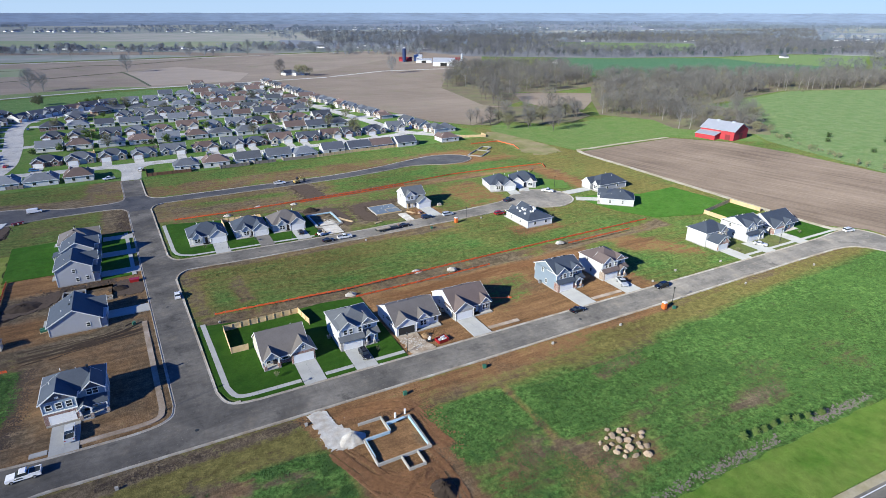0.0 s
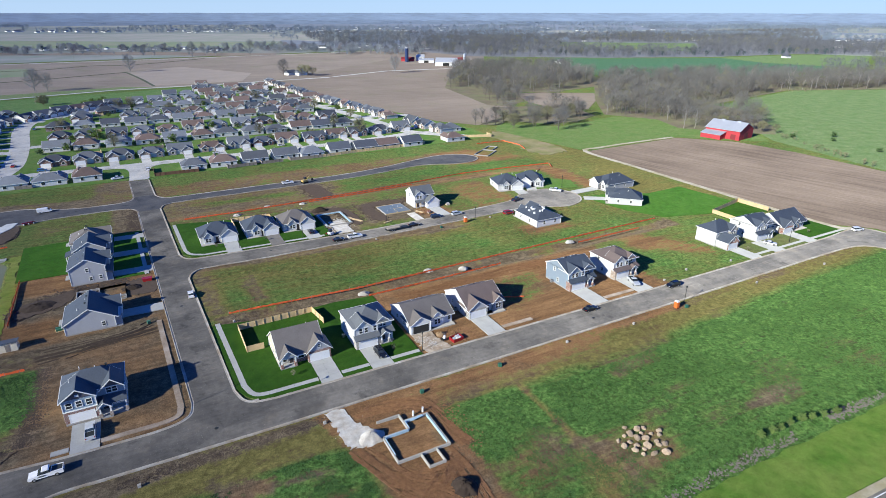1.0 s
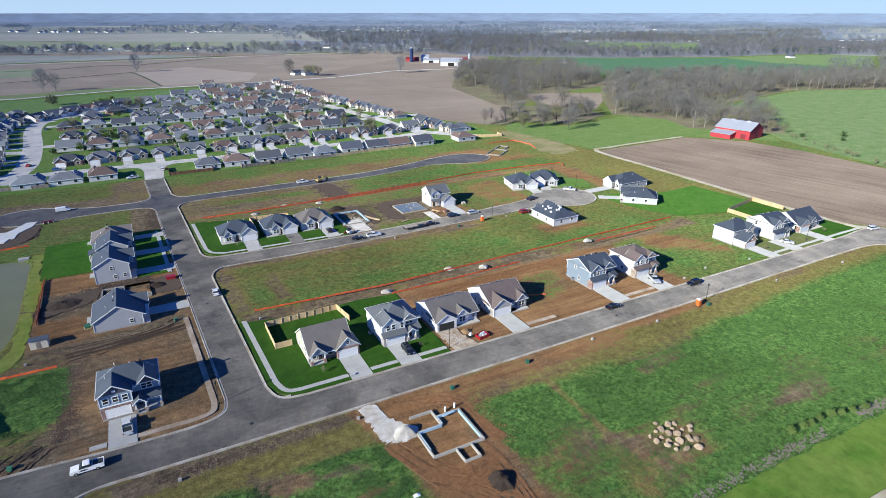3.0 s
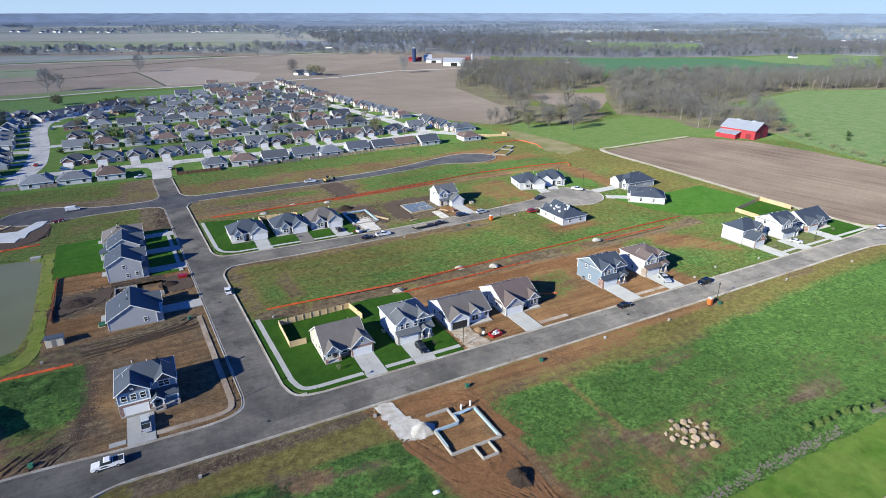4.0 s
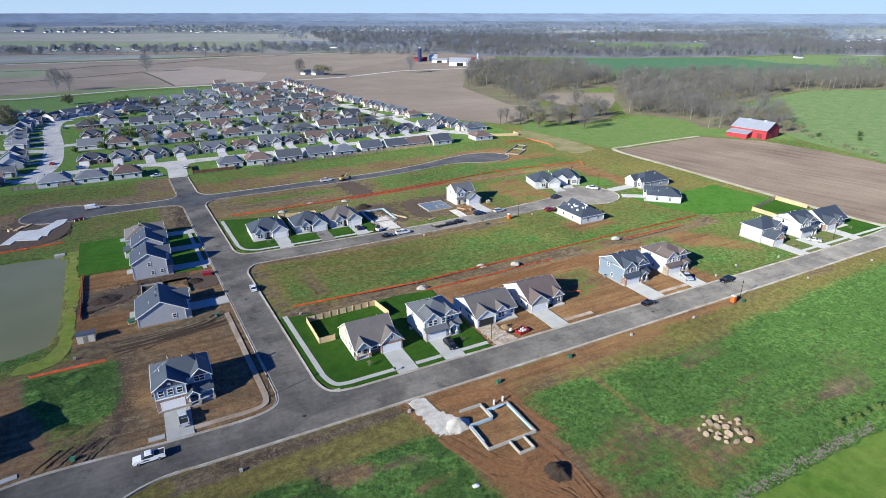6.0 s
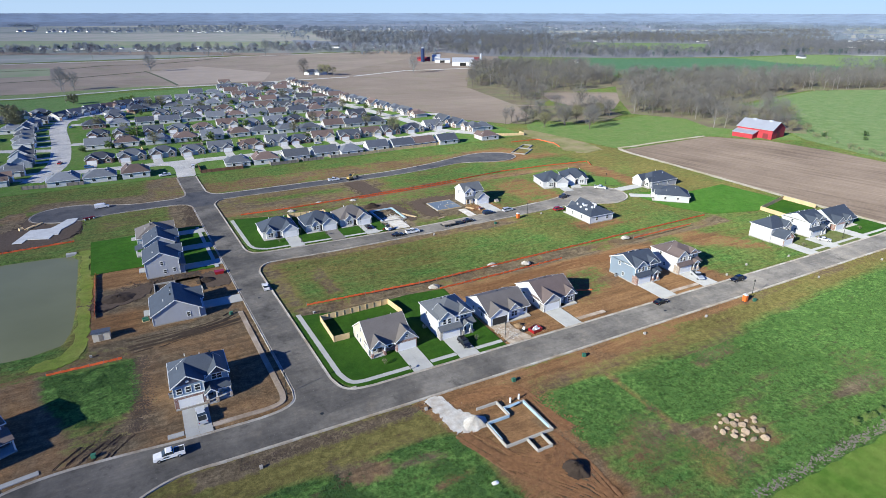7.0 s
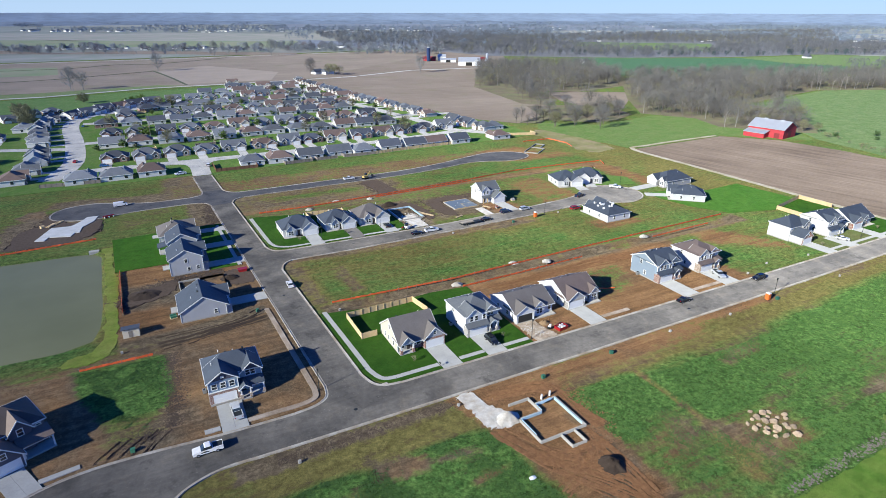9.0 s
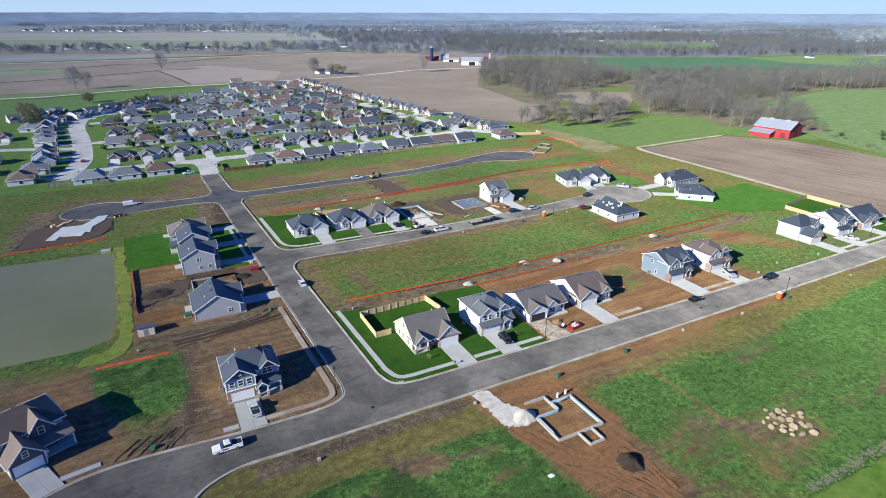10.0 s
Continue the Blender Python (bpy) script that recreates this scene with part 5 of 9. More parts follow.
def house_two_storey(m, label, siding, face, brick, roof, hip=False):
    """Two-storey house: garage below a front gable, porch beside it, ridge along the street."""
    h = house(label, m)
    W, D = 10.6, 12.3
    base(h, 0, W, 0.4, D)
    walls(h, 0, W, 2.2, D, 5.7, siding)
    walls(h, 0, 6.3, 1.2, 2.2, 5.7, face)
    walls(h, -0.014, 6.314, 0.1, 2.19, 2.75, brick)
    if hip:
        roof_hip(h, 0, W, 1.6, D, 5.6, 8.4, roof)
    else:
        roof_gable(h, 0, W, 1.6, D, 5.5, 8.0, "x", roof, siding)
    roof_gable(h, 0.4, 4.6, 1.1, 6.0, 5.7, 7.5, "y", roof, face, 0.4)
    roof_gable(h, 6.4, 9.8, 1.9, 5.5, 5.7, 7.1, "y", roof, face, 0.35)
    # roof over the garage front, and porch gable
    part("canopy", Geo().prism([(-0.45, 2.7), (1.25, 3.5), (1.25, 3.68), (-0.45, 2.88)], -0.3, 6.6, "x"), roof, h)
    roof_gable(h, 6.8, 9.2, -0.1, 2.4, 2.7, 3.6, "y", roof, WHITE, 0.25)
    walls(h, 6.3, W, 1.4, 2.2, 2.7, siding)
    part("canopy", Geo().prism([(0.2, 2.75), (2.25, 3.55), (2.25, 3.7), (0.2, 2.9)], 6.3, W + 0.3, "x"), roof, h)
    garage(h, 0.8, 5.7, 0.1)
    for x in (1.75, 3.2):
        window(h, "F", x, 1.2, 3.95, 0.85, 1.35)
    window(h, "F", 5.6, 1.2, 3.95, 0.8, 1.35)
    for x in (7.6, 8.6):
        window(h, "F", x, 2.2, 4.0, 0.8, 1.2)
    window(h, "F", 9.7, 1.4, 1.0, 0.8, 1.4)
    child("door", DOOR_MESH, h, pose(8.0, 1.4, 0.3), "dark front door")
    for x in (6.95, 9.05):
        post(h, x, 0.1, 0.2, 2.72, WHITE, 0.13, brick)
    part("porch_slab", Geo().box(6.4, 9.8, -0.2, 1.4, -0.2, 0.25), CONCRETE, h)
    corner_trim(h, [(0, 1.2), (6.3, 1.2), (0, D), (W, D), (W, 2.2)], 2.75, 5.7)
    window(h, "L", 8.2, 0, 4.1, 0.8, 1.2)
    window(h, "L", 6.2, 0, 1.0, 0.8, 1.2)
    for x in (3, 7.5):
        window(h, "B", x, D, 4.0, 0.9, 1.3)
    vents(h, [(4.9, 8.4, 7.7), (4.3, 8.0, 7.7), (6.1, 8.2, 7.7), (5.6, 8.6, 7.6)] if hip else [(3, 8.0, 7.8), (4.3, 8.2, 7.7), (6.1, 8.1, 7.8), (8.0, 8.0, 7.8)])
    return h


def house_west_front(m):
    """Two-storey house with three windows over a brick garage front and a wide porch."""
    h = house("two-storey slate blue house with white trim and brick garage", m)
    W, D = 11.6, 10.8
    base(h, 0, W, 0, D)
    walls(h, 0, 6.2, 0.4, D, 5.8, VINYL_SLATE)
    walls(h, 6.2, W, 2.4, D, 5.8, VINYL_SLATE)
    walls(h, -0.05, 6.25, 0.25, 0.6, 2.95, BRICK_RED)
    part("belt_board", Geo().box(-0.08, 6.28, 0.2, 0.5, 2.95, 3.15), WHITE, h)
    roof_hip(h, 0, W, 2.4, D, 5.72, 8.75, ROOF_DARK)
    roof_gable(h, 0, 6.2, 0.3, 6.4, 5.8, 7.95, "y", ROOF_DARK, VINYL_DARK, 0.4, 0.45)
    roof_gable(h, 7.3, 11.5, 2.0, 6.6, 5.8, 7.7, "y", ROOF_DARK, VINYL_DARK, 0.4, 0.7)
    roof_gable(h, 6.3, 8.6, -0.6, 2.6, 2.7, 3.7, "y", ROOF_DARK, VINYL_SLATE, 0.3)
    part("canopy", Geo().prism([(0.1, 2.75), (2.45, 3.6), (2.45, 3.75), (0.1, 2.9)], 6.3, W + 0.25, "x"), ROOF_DARK, h)
    part("porch_beam", Geo().box(6.3, W + 0.1, 0.2, 0.42, 2.5, 2.78), WHITE, h)
    garage(h, 0.9, 5.5, 0.25)
    for x in (1.25, 3.1, 4.95):
        window(h, "F", x, 0.4, 3.75, 1.0, 1.3)
    part("gable_vent", Geo().box(2.75, 3.45, 0.15, 0.42, 6.3, 6.75), WHITE, h)
    for x in (8.65, 9.75):
        window(h, "F", x, 2.4, 4.1, 0.95, 1.35)
    for x in (9.1, 10.2):
        window(h, "F", x, 2.4, 1.0, 0.9, 1.4)
    child("door", DOOR_MESH, h, pose(7.4, 2.4, 0.25), "dark front door")
    for x in (6.5, 8.5):
        post(h, x, -0.4, 0.2, 2.75, WHITE, 0.14, BRICK_TAN)
    for x in (W - 0.1,):
        post(h, x, 0.3, 0.2, 2.6, WHITE, 0.14, BRICK_TAN)
    part("porch_rail", Geo().box(8.6, W, 0.26, 0.34, 0.95, 1.05), WHITE, h)
    part("porch_slab", Geo().box(6.2, W, 0.1, 2.4, -0.2, 0.25).box(6.4, 8.7, -0.7, 0.1, -0.2, 0.2), CONCRETE, h)
    corner_trim(h, [(0, 0.4), (6.2, 0.4), (W, 2.4), (0, D), (W, D)], 0.2, 5.8)
    for y, z in ((4, 4.0), (7, 4.0), (6, 1.0)):
        window(h, "L", y, 0, z, 0.8, 1.2)
        window(h, "R", y + 1, W, z, 0.8, 1.2)
    vents(h, [(3.6, 8.4, 8.3), (5.0, 7.2, 8.2), (6.6, 7.3, 8.3), (8.8, 7.2, 8.4), (1.6, 5.2, 7.3)])
    return h


def house_ranch(m, label, W, D, siding, face, roof, zr=6.4, gx=(0.2, 5.6), gz=5.2, open_garage=False, hip=False, second=None, stone=None):
    """Single-storey house: a projecting garage gable, and a smaller gable over the windows."""
    h = house(label, m)
    base(h, 0, W, 0, D)
    walls(h, 0, W, 1.8, D, 3.0, siding)
    walls(h, gx[0] - 0.2, gx[1] + 0.2, 0, 2.2, 3.0, stone or face)
    if hip:
        roof_hip(h, 0, W, 1.8, D, 3.0, zr, roof)
    else:
        roof_gable(h, 0, W, 1.2, D, 3.0, zr, "x", roof, siding)
    roof_gable(h, gx[0] - 0.2, gx[1] + 0.2, 0, 6.2, 3.0, gz, "y", roof, face, 0.45)
    if open_garage:
        # flat panel on the wall, its dark colour standing for shade inside
        part("dark_doorway_panel", Geo().box(gx[0] + 0.35, gx[1] - 0.35, -0.012, 0.02, 0.2, 2.4), DARKNESS, h, "open dark garage doorway")
        part("garage_frame", Geo().box(gx[0] + 0.15, gx[0] + 0.35, -0.04, 0.02, 0.1, 2.6).box(gx[1] - 0.35, gx[1] - 0.15, -0.04, 0.02, 0.1, 2.6).box(gx[0] + 0.35, gx[1] - 0.35, -0.04, 0.02, 2.4, 2.6), WHITE, h)
    else:
        garage(h, gx[0] + 0.3, gx[1] - 0.3, 0)
    s = second or ((8.0, 11.4) if gx[0] < W / 2 else (0.8, 4.2))
    roof_gable(h, s[0], s[1], 1.0, 5.4, 3.0, 4.7, "y", roof, face, 0.35)
    walls(h, s[0], s[1], 1.1, 1.9, 3.0, stone or face)
    mid = (s[0] + s[1]) / 2
    for x in (mid - 0.5, mid + 0.5):
        window(h, "F", x, 1.1, 0.9, 0.8, 1.4)
    between = (gx[1] + s[0]) / 2 if gx[0] < W / 2 else (s[1] + gx[0]) / 2
    child("door", DOOR_MESH, h, pose(between, 1.8, 0.2), "dark front door")
    if s[1] < W - 1.5:
        window(h, "F", W - 1.0, 1.8, 0.9, 0.8, 1.4)
    part("porch_slab", Geo().box(between - 1.2, between + 1.2, 0.2, 1.8, -0.2, 0.2), CONCRETE, h)
    for y in (D * 0.35, D * 0.7):
        window(h, "L", y, 0, 1.0, 0.8, 1.2)
        window(h, "R", y, W, 1.0, 0.8, 1.2)
    for x in (W * 0.25, W * 0.7):
        window(h, "B", x, D, 1.0, 0.9, 1.3)
    corner_trim(h, [(0, D), (W, D), (gx[0] - 0.2, 0), (gx[1] + 0.2, 0)], 0.2, 3.0)
    vents(h, [(W * 0.3, D * 0.62, zr - 0.5), (W * 0.55, D * 0.64, zr - 0.6), (W * 0.75, D * 0.6, zr - 0.45)])
    return h


def house_side_gable(m, label, W, D, two, siding, roof, porch=False, hip=False):
    """House seen from its gable end: W along the street, D deep, ridge along the street."""
    h = house(label, m)
    ze, zr = (5.6, 8.3) if two else (3.0, 6.6)
    base(h, 0, W, 0, D)
    walls(h, 0, W, 1.6, D, ze, siding)
    walls(h, 0.4, W - 0.6, 0, 1.6, 2.8, siding)
    if hip:
        roof_hip(h, 0, W, 1.0, D, ze, zr, roof)
    else:
        roof_gable(h, 0, W, 1.0 if not two else 1.6, D, ze, zr, "x", roof, siding, 0.4)
    roof_gable(h, W - 5.9, W - 0.3, -0.1, 5.5, 3.0 if not two else 5.6, 5.2 if not two else 7.4, "y", roof, siding, 0.4)
    if two:
        walls(h, W - 5.9, W - 0.3, 0.4, 1.7, 5.6, siding)
        part("canopy", Geo().prism([(-0.5, 2.75), (1.65, 3.5), (1.65, 3.68), (-0.5, 2.93)], -0.3, W + 0.3, "x"), roof, h)
    garage(h, W - 5.5, W - 0.8, -0.0 if not two else 0.0)
    for y, z in ((4.4, 1.0),) if not two else ((3.2, 1.2), (6.0, 1.0), (6.6, 4.0)):
        window(h, "L", y, 0, z, 0.8, 1.2)
        window(h, "R", y, W, z, 0.8, 1.2)
    for x in (2.5, W - 3):
        window(h, "B", x, D, 1.0, 1.2, 1.4)
        if two:
            window(h, "B", x, D, 4.0, 0.9, 1.3)
    child("door", DOOR_MESH, h, pose(2.2, 0.0, 0.2), "dark front door")
    if porch:
        part("porch_slab", Geo().box(W - 6.5, W - 2, D, D + 3.0, -0.2, 0.3), CONCRETE, h)
        part("porch_roof", Geo().prism([(D - 0.2, 3.3), (D + 3.3, 2.6), (D + 3.3, 2.75), (D - 0.2, 3.45)], W - 6.8, W - 1.7, "x"), roof, h)
        for x in (W - 6.4, W - 2.1):
            post(h, x, D + 2.9, 0.3, 2.65)
    else:
        part("back_slab", Geo().box(W - 5, W - 1.5, D, D + 2.2, -0.2, 0.12), CONCRETE, h)
    corner_trim(h, [(0, 1.6), (W, 1.6), (0, D), (W, D)], 0.2, ze)
    vents(h, [(W * 0.3, D * 0.75, (ze + zr) / 2 + 0.6), (W * 0.4, D * 0.6, zr - 0.3), (W * 0.6, D * 0.6, zr - 0.3), (W * 0.75, D * 0.58, zr - 0.2)])
    return h


def house_winged(m):
    """Two-storey white block with a low brick-fronted garage wing."""
    h = house("two-storey white house with low brick garage wing", m)
    base(h, 0, 11.4, 5, 13.6)
    base(h, 0.6, 6.2, 0, 5)
    walls(h, 0, 11.4, 5, 13.6, 5.3, VINYL_WHITE)
    walls(h, 0.6, 6.2, 0.2, 5, 2.9, VINYL_WHITE)
    walls(h, 0.55, 6.25, 0, 0.2, 2.9, BRICK_RED)
    roof_hip(h, 0, 11.4, 5, 13.6, 5.3, 8.3, ROOF_DARK)
    roof_gable(h, 0.6, 6.2, 0, 5.6, 2.9, 5.2, "y", ROOF_DARK, BRICK_RED, 0.4)
    walls(h, 6.6, 10.4, 4.2, 5.1, 5.3, BRICK_GREY)
    roof_gable(h, 6.6, 10.4, 4.2, 9, 5.3, 7.2, "y", ROOF_DARK, BRICK_GREY, 0.4)
    roof_gable(h, 7.0, 10.0, 2.6, 4.4, 2.7, 3.7, "y", ROOF_DARK, WHITE, 0.25)
    for x in (7.2, 9.8):
        post(h, x, 2.8, 0.2, 2.7)
    part("porch_slab", Geo().box(6.4, 10.6, 2.3, 4.4, -0.2, 0.2), CONCRETE, h)
    garage(h, 1.1, 5.7, 0)
    window(h, "F", 3.4, 0, 3.3, 0.8, 0.9)
    for x in (8.0, 9.0):
        window(h, "F", x, 4.2, 3.6, 0.8, 1.2)
    child("door", DOOR_MESH, h, pose(8.0, 4.2, 0.2), "dark front door")
    window(h, "R", 9, 11.4, 3.6, 0.9, 1.2)
    vents(h, [(4, 10.4, 7.6), (7, 10.2, 7.8), (5.4, 10.4, 8.0)])
    return h


def house_knuckle(m):
    """Charcoal house with steep brown gables, its garage gable standing forward."""
    h = house("charcoal house with steep brown gables and white garage door", m)
    base(h, -4.4, 11.4, 4.6, 15)
    base(h, 0, 5.8, 0, 4.6)
    walls(h, 0, 5.8, 0.12, 5, 3.0, VINYL_TAN)
    walls(h, 0.05, 5.75, 0, 0.12, 3.0, VINYL_DARK)
    walls(h, -4.4, 11.4, 5, 15, 5.1, VINYL_TAN)
    walls(h, 5.6, 11.36, 4.85, 5, 5.0, VINYL_DARK)
    walls(h, 5.2, 9.0, 4.2, 5, 5.2, VINYL_DARK)
    # the main roof's shadow is put into darker shingles; the gables stay brown
    roof_hip(h, -4.4, 11.4, 5, 15.2, 5.1, 8.3, ROOF_BROWN_SHADE)
    roof_gable(h, 0, 5.8, 0, 8.2, 3.0, 5.9, "y", ROOF_BROWN, VINYL_DARK, 0.5, 0.45)
    roof_gable(h, 5.2, 9.0, 4.2, 9.6, 5.2, 7.5, "y", ROOF_BROWN, VINYL_DARK, 0.45, 0.45)
    part("canopy", Geo().prism([(1.6, 2.7), (4.9, 3.9), (4.9, 4.05), (1.6, 2.85)], 5.7, 11.8, "x"), ROOF_BROWN, h)
    part("porch_beam", Geo().box(5.9, 11.6, 1.75, 1.95, 2.45, 2.74), WHITE, h)
    for x in (6.3, 11.4):
        post(h, x, 1.85, 0.2, 2.5, WHITE, 0.14)
    part("porch_slab", Geo().box(5.8, 11.6, 1.6, 4.9, -0.2, 0.2), CONCRETE, h)
    garage(h, 0.6, 5.2, 0)
    window(h, "F", 2.9, 0, 3.4, 0.9, 1.2)
    window(h, "F", 7.1, 4.2, 4.0, 0.95, 1.4)
    window(h, "F", 10.3, 4.85, 2.9 + 0.9, 0.8, 0.7)
    window(h, "F", 9.6, 4.85, 0.9, 0.9, 1.3)
    child("door", DOOR_MESH, h, pose(7.2, 4.85, 0.25), "dark front door")
    for y in (7, 11):
        window(h, "R", y, 11.4, 1.0, 0.9, 1.3)
        window(h, "L", y, -4.4, 1.0, 0.9, 1.3)
    corner_trim(h, [(0, 0.05), (5.8, 0.05), (11.4, 4.9)], 0.2, 3.0)
    vents(h, [(2, 10.6, 8.0), (5, 10.5, 8.0)])
    return h


def house_wrapped(m):
    """Two-storey block still in white wrap, with a low garage wing in front."""
    h = house("two-storey unfinished white house with grey roof", m)
    base(h, 0, 9.6, 3.6, 12)
    base(h, 4.8, 10.8, 0, 3.6)
    walls(h, 0, 9.6, 3.6, 12, 5.5, WRAP)
    walls(h, 0.2, 4.4, 3.0, 3.6, 5.5, WRAP)
    walls(h, 4.8, 10.8, 0, 6.4, 2.8, WRAP)
    roof_gable(h, 0, 9.6, 3.4, 12, 5.5, 8.3, "x", ROOF_GREY, WRAP)
    roof_gable(h, 0.2, 4.4, 3.0, 8.0, 5.5, 7.4, "y", ROOF_GREY, WRAP, 0.35)
    roof_gable(h, 4.8, 10.8, 0, 6.6, 2.8, 5.2, "y", ROOF_GREY, WRAP, 0.4)
    part("canopy", Geo().prism([(1.4, 2.6), (3.1, 3.3), (3.1, 3.45), (1.4, 2.75)], 0, 4.8, "x"), ROOF_GREY, h)
    for x in (0.25, 2.4):
        post(h, x, 1.6, 0.2, 2.65, TIMBER)
    garage(h, 5.5, 10.1, 0)
    for x in (1.6, 3.0):
        window(h, "F", x, 3.0, 3.9, 0.85, 1.3)
    window(h, "F", 6.6, 3.6, 4.1, 0.8, 1.1)
    child("door", DOOR_MESH, h, pose(1.6, 3.0, 0.2), "dark front door")
    window(h, "L", 8.4, 0, 4.0, 0.8, 1.2)
    return h


# along the main street
house_corner(pose(15.4, 15.3, 0))
house_two_storey(pose(34.7, 14.9, 0), "two-storey pale grey house with grey shingle roof", VINYL_PALE, VINYL_PALE, BRICK_GREY, ROOF_GREY, True)
house_ranch(pose(50.2, 15.0, 0), "single-storey white house with an open unfinished garage", 13.4, 13.4, WRAP, WRAP, ROOF_TAUPE, 5.95, gz=4.85, open_garage=True, second=(6.6, 10.2))
house_ranch(pose(68.2, 15.0, 0), "white and charcoal house with steep brown shingle roof", 12.2, 14.2, VINYL_WHITE, VINYL_GREY, ROOF_BROWN, 6.3, second=(8.6, 12.0), stone=BRICK_GREY)
house_two_storey(pose(104.8, 15.5, 0), "two-storey light blue house with charcoal roof", VINYL_BLUE, VINYL_SLATE, BRICK_RED, ROOF_DARK)
house_two_storey(pose(123.0, 15.2, 0), "two-storey white house with brown shingle roof", VINYL_WHITE, VINYL_PALE, BRICK_TAN, ROOF_BROWN, True)
house_winged(pose(176.4, 14.8, 0))
house_two_storey(pose(194.2, 15.2, 0), "two-storey white house with charcoal roof", VINYL_WHITE, VINYL_WHITE, VINYL_PALE, ROOF_DARK)
house_ranch(pose(210.4, 15.4, 0), "single-storey brick house with charcoal roof", 15.5, 13.0, VINYL_WHITE, VINYL_GREY, ROOF_DARK, 6.7, stone=BRICK_RED)
house_west_front(pose(-29.2, 16.0, 0))
house_knuckle(pose(-67.9, 11.2, 0, 0, 0, 24))
# facing the cross street from the west
house_side_gable(pose(-18.2, 58.0, 0, 0, 0, 90), "single-storey grey house with charcoal roof", 12.4, 13.6, False, VINYL_GREY, ROOF_DARK)
house_side_gable(pose(-20.6, 92.0, 0, 0, 0, 90), "two-storey lilac grey house with charcoal roof", 11.6, 11.6, True, VINYL_GREY, ROOF_DARK)
house_side_gable(pose(-20.6, 108.6, 0, 0, 0, 90), "two-storey grey house with a roofed back porch", 10.8, 11.0, True, VINYL_GREY, ROOF_DARK, True)
house_side_gable(pose(-21.0, 124.0, 0, 0, 0, 90), "single-storey grey house with taupe roof", 12.6, 13.0, False, VINYL_PALE, ROOF_TAUPE, hip=True)
# along the middle street
house_ranch(pose(8.2, 108.2, 0), "single-storey pale house with charcoal roof", 13.0, 13.0, VINYL_WHITE, VINYL_PALE, ROOF_DARK, 6.6, hip=True, gx=(7.4, 12.8), second=(1.2, 4.4))
house_ranch(pose(24.6, 108.2, 0), "single-storey pale grey house with charcoal roof", 12.0, 13.0, VINYL_PALE, VINYL_PALE, ROOF_DARK, 6.6, hip=True, gx=(6.6, 11.8), second=(2.4, 5.6))
house_ranch(pose(38.6, 108.2, 0), "single-storey white house with taupe roof", 12.6, 13.0, VINYL_WHITE, VINYL_WHITE, ROOF_TAUPE, 6.8, hip=True, gx=(6.8, 12.2), second=(2.0, 5.4))
house_wrapped(pose(97.2, 109.2, 0))
house_ranch(pose(144.0, 115.6, 0, 0, 0, -14), "single-storey white house with dark grey roof", 12.5, 14.0, VINYL_WHITE, VINYL_WHITE, ROOF_DARK, 6.8, hip=True, gx=(6.6, 12.0), second=(2.4, 5.4))
house_ranch(pose(156.5, 117.5, 0, 0, 0, -30), "single-storey white house with dark grey roof", 12.5, 13.0, VINYL_WHITE, VINYL_WHITE, ROOF_DARK, 6.8, hip=True, gx=(0.6, 6.0), second=(8.0, 11.2))
house_ranch(pose(189.4, 103.2, 0, 0, 0, -90), "single-storey grey house with charcoal hip roof", 11.0, 18.5, VINYL_GREY, VINYL_WHITE, ROOF_DARK, 6.6, hip=True, gx=(0.4, 5.8), second=(7, 10))
house_ranch(pose(184.0, 85.6, 0, 0, 0, -133), "single-storey pale grey house with charcoal hip roof", 11.0, 15.5, VINYL_PALE, VINYL_WHITE, ROOF_DARK, 6.4, hip=True, gx=(0.4, 5.8), second=(7, 10))
h = house_ranch(pose(142.0, 83.6, 0, 0, 0, 180), "unfinished white house with shingle bundles on its dark roof", 12.0, 17.0, WRAP, WRAP, ROOF_DARK, 6.0, hip=True, gx=(0.4, 5.8), second=(7, 10))
for i in range(13):
    a = random.uniform(-1, 1)
    b = tagged(new("shingle_bundle", Geo().box(-0.5, 0.5, -0.3, 0.3, -0.25, 0.35).mesh("shingle_bundle", WHITE)), "pale wrapped bundle of shingles on the roof", "shingle bundle", "shingle bundles")
    x, y = 142 - random.uniform(2, 10), 83.6 - random.uniform(3, 14)
    rim = min(x - 130, 142 - x, 83.6 - 1.8 - y if y > 75 else 99, y - 66.6)
    b.matrix_basis = pose(x, y, 3.0 + max(0.2, min(rim + 0.4, 6.1)) * 0.47 + 0.12, 0, 0, random.uniform(0, 90))
for x, y in ((-29.9, 22), (104.2, 24), (33.9, 23), (67.6, 22)):
    air_unit(x, y)

# ---- foundations under construction ----
def foundation(m, rings, label, bands=()):
    h = thing("foundation", label, "foundation", m)
    for x0, x1, y0, y1 in rings:
        t = 0.24
        part("footing_wall", Geo().box(x0, x1, y0, y0 + t, -0.3, 0.48), FOOTING, h)
        part("footing_wall", Geo().box(x0, x1, y1 - t, y1, -0.3, 0.48), FOOTING, h)
        part("footing_wall", Geo().box(x0, x0 + t, y0 + t, y1 - t, -0.3, 0.48), FOOTING, h)
        part("footing_wall", Geo().box(x1 - t, x1, y0 + t, y1 - t, -0.3, 0.48), FOOTING, h)
    for x0, x1, y0, y1 in bands:
        part("insulation_board", Geo().box(x0, x1, y0, y1, 0.0, 0.52), FOAM, h)
    return h


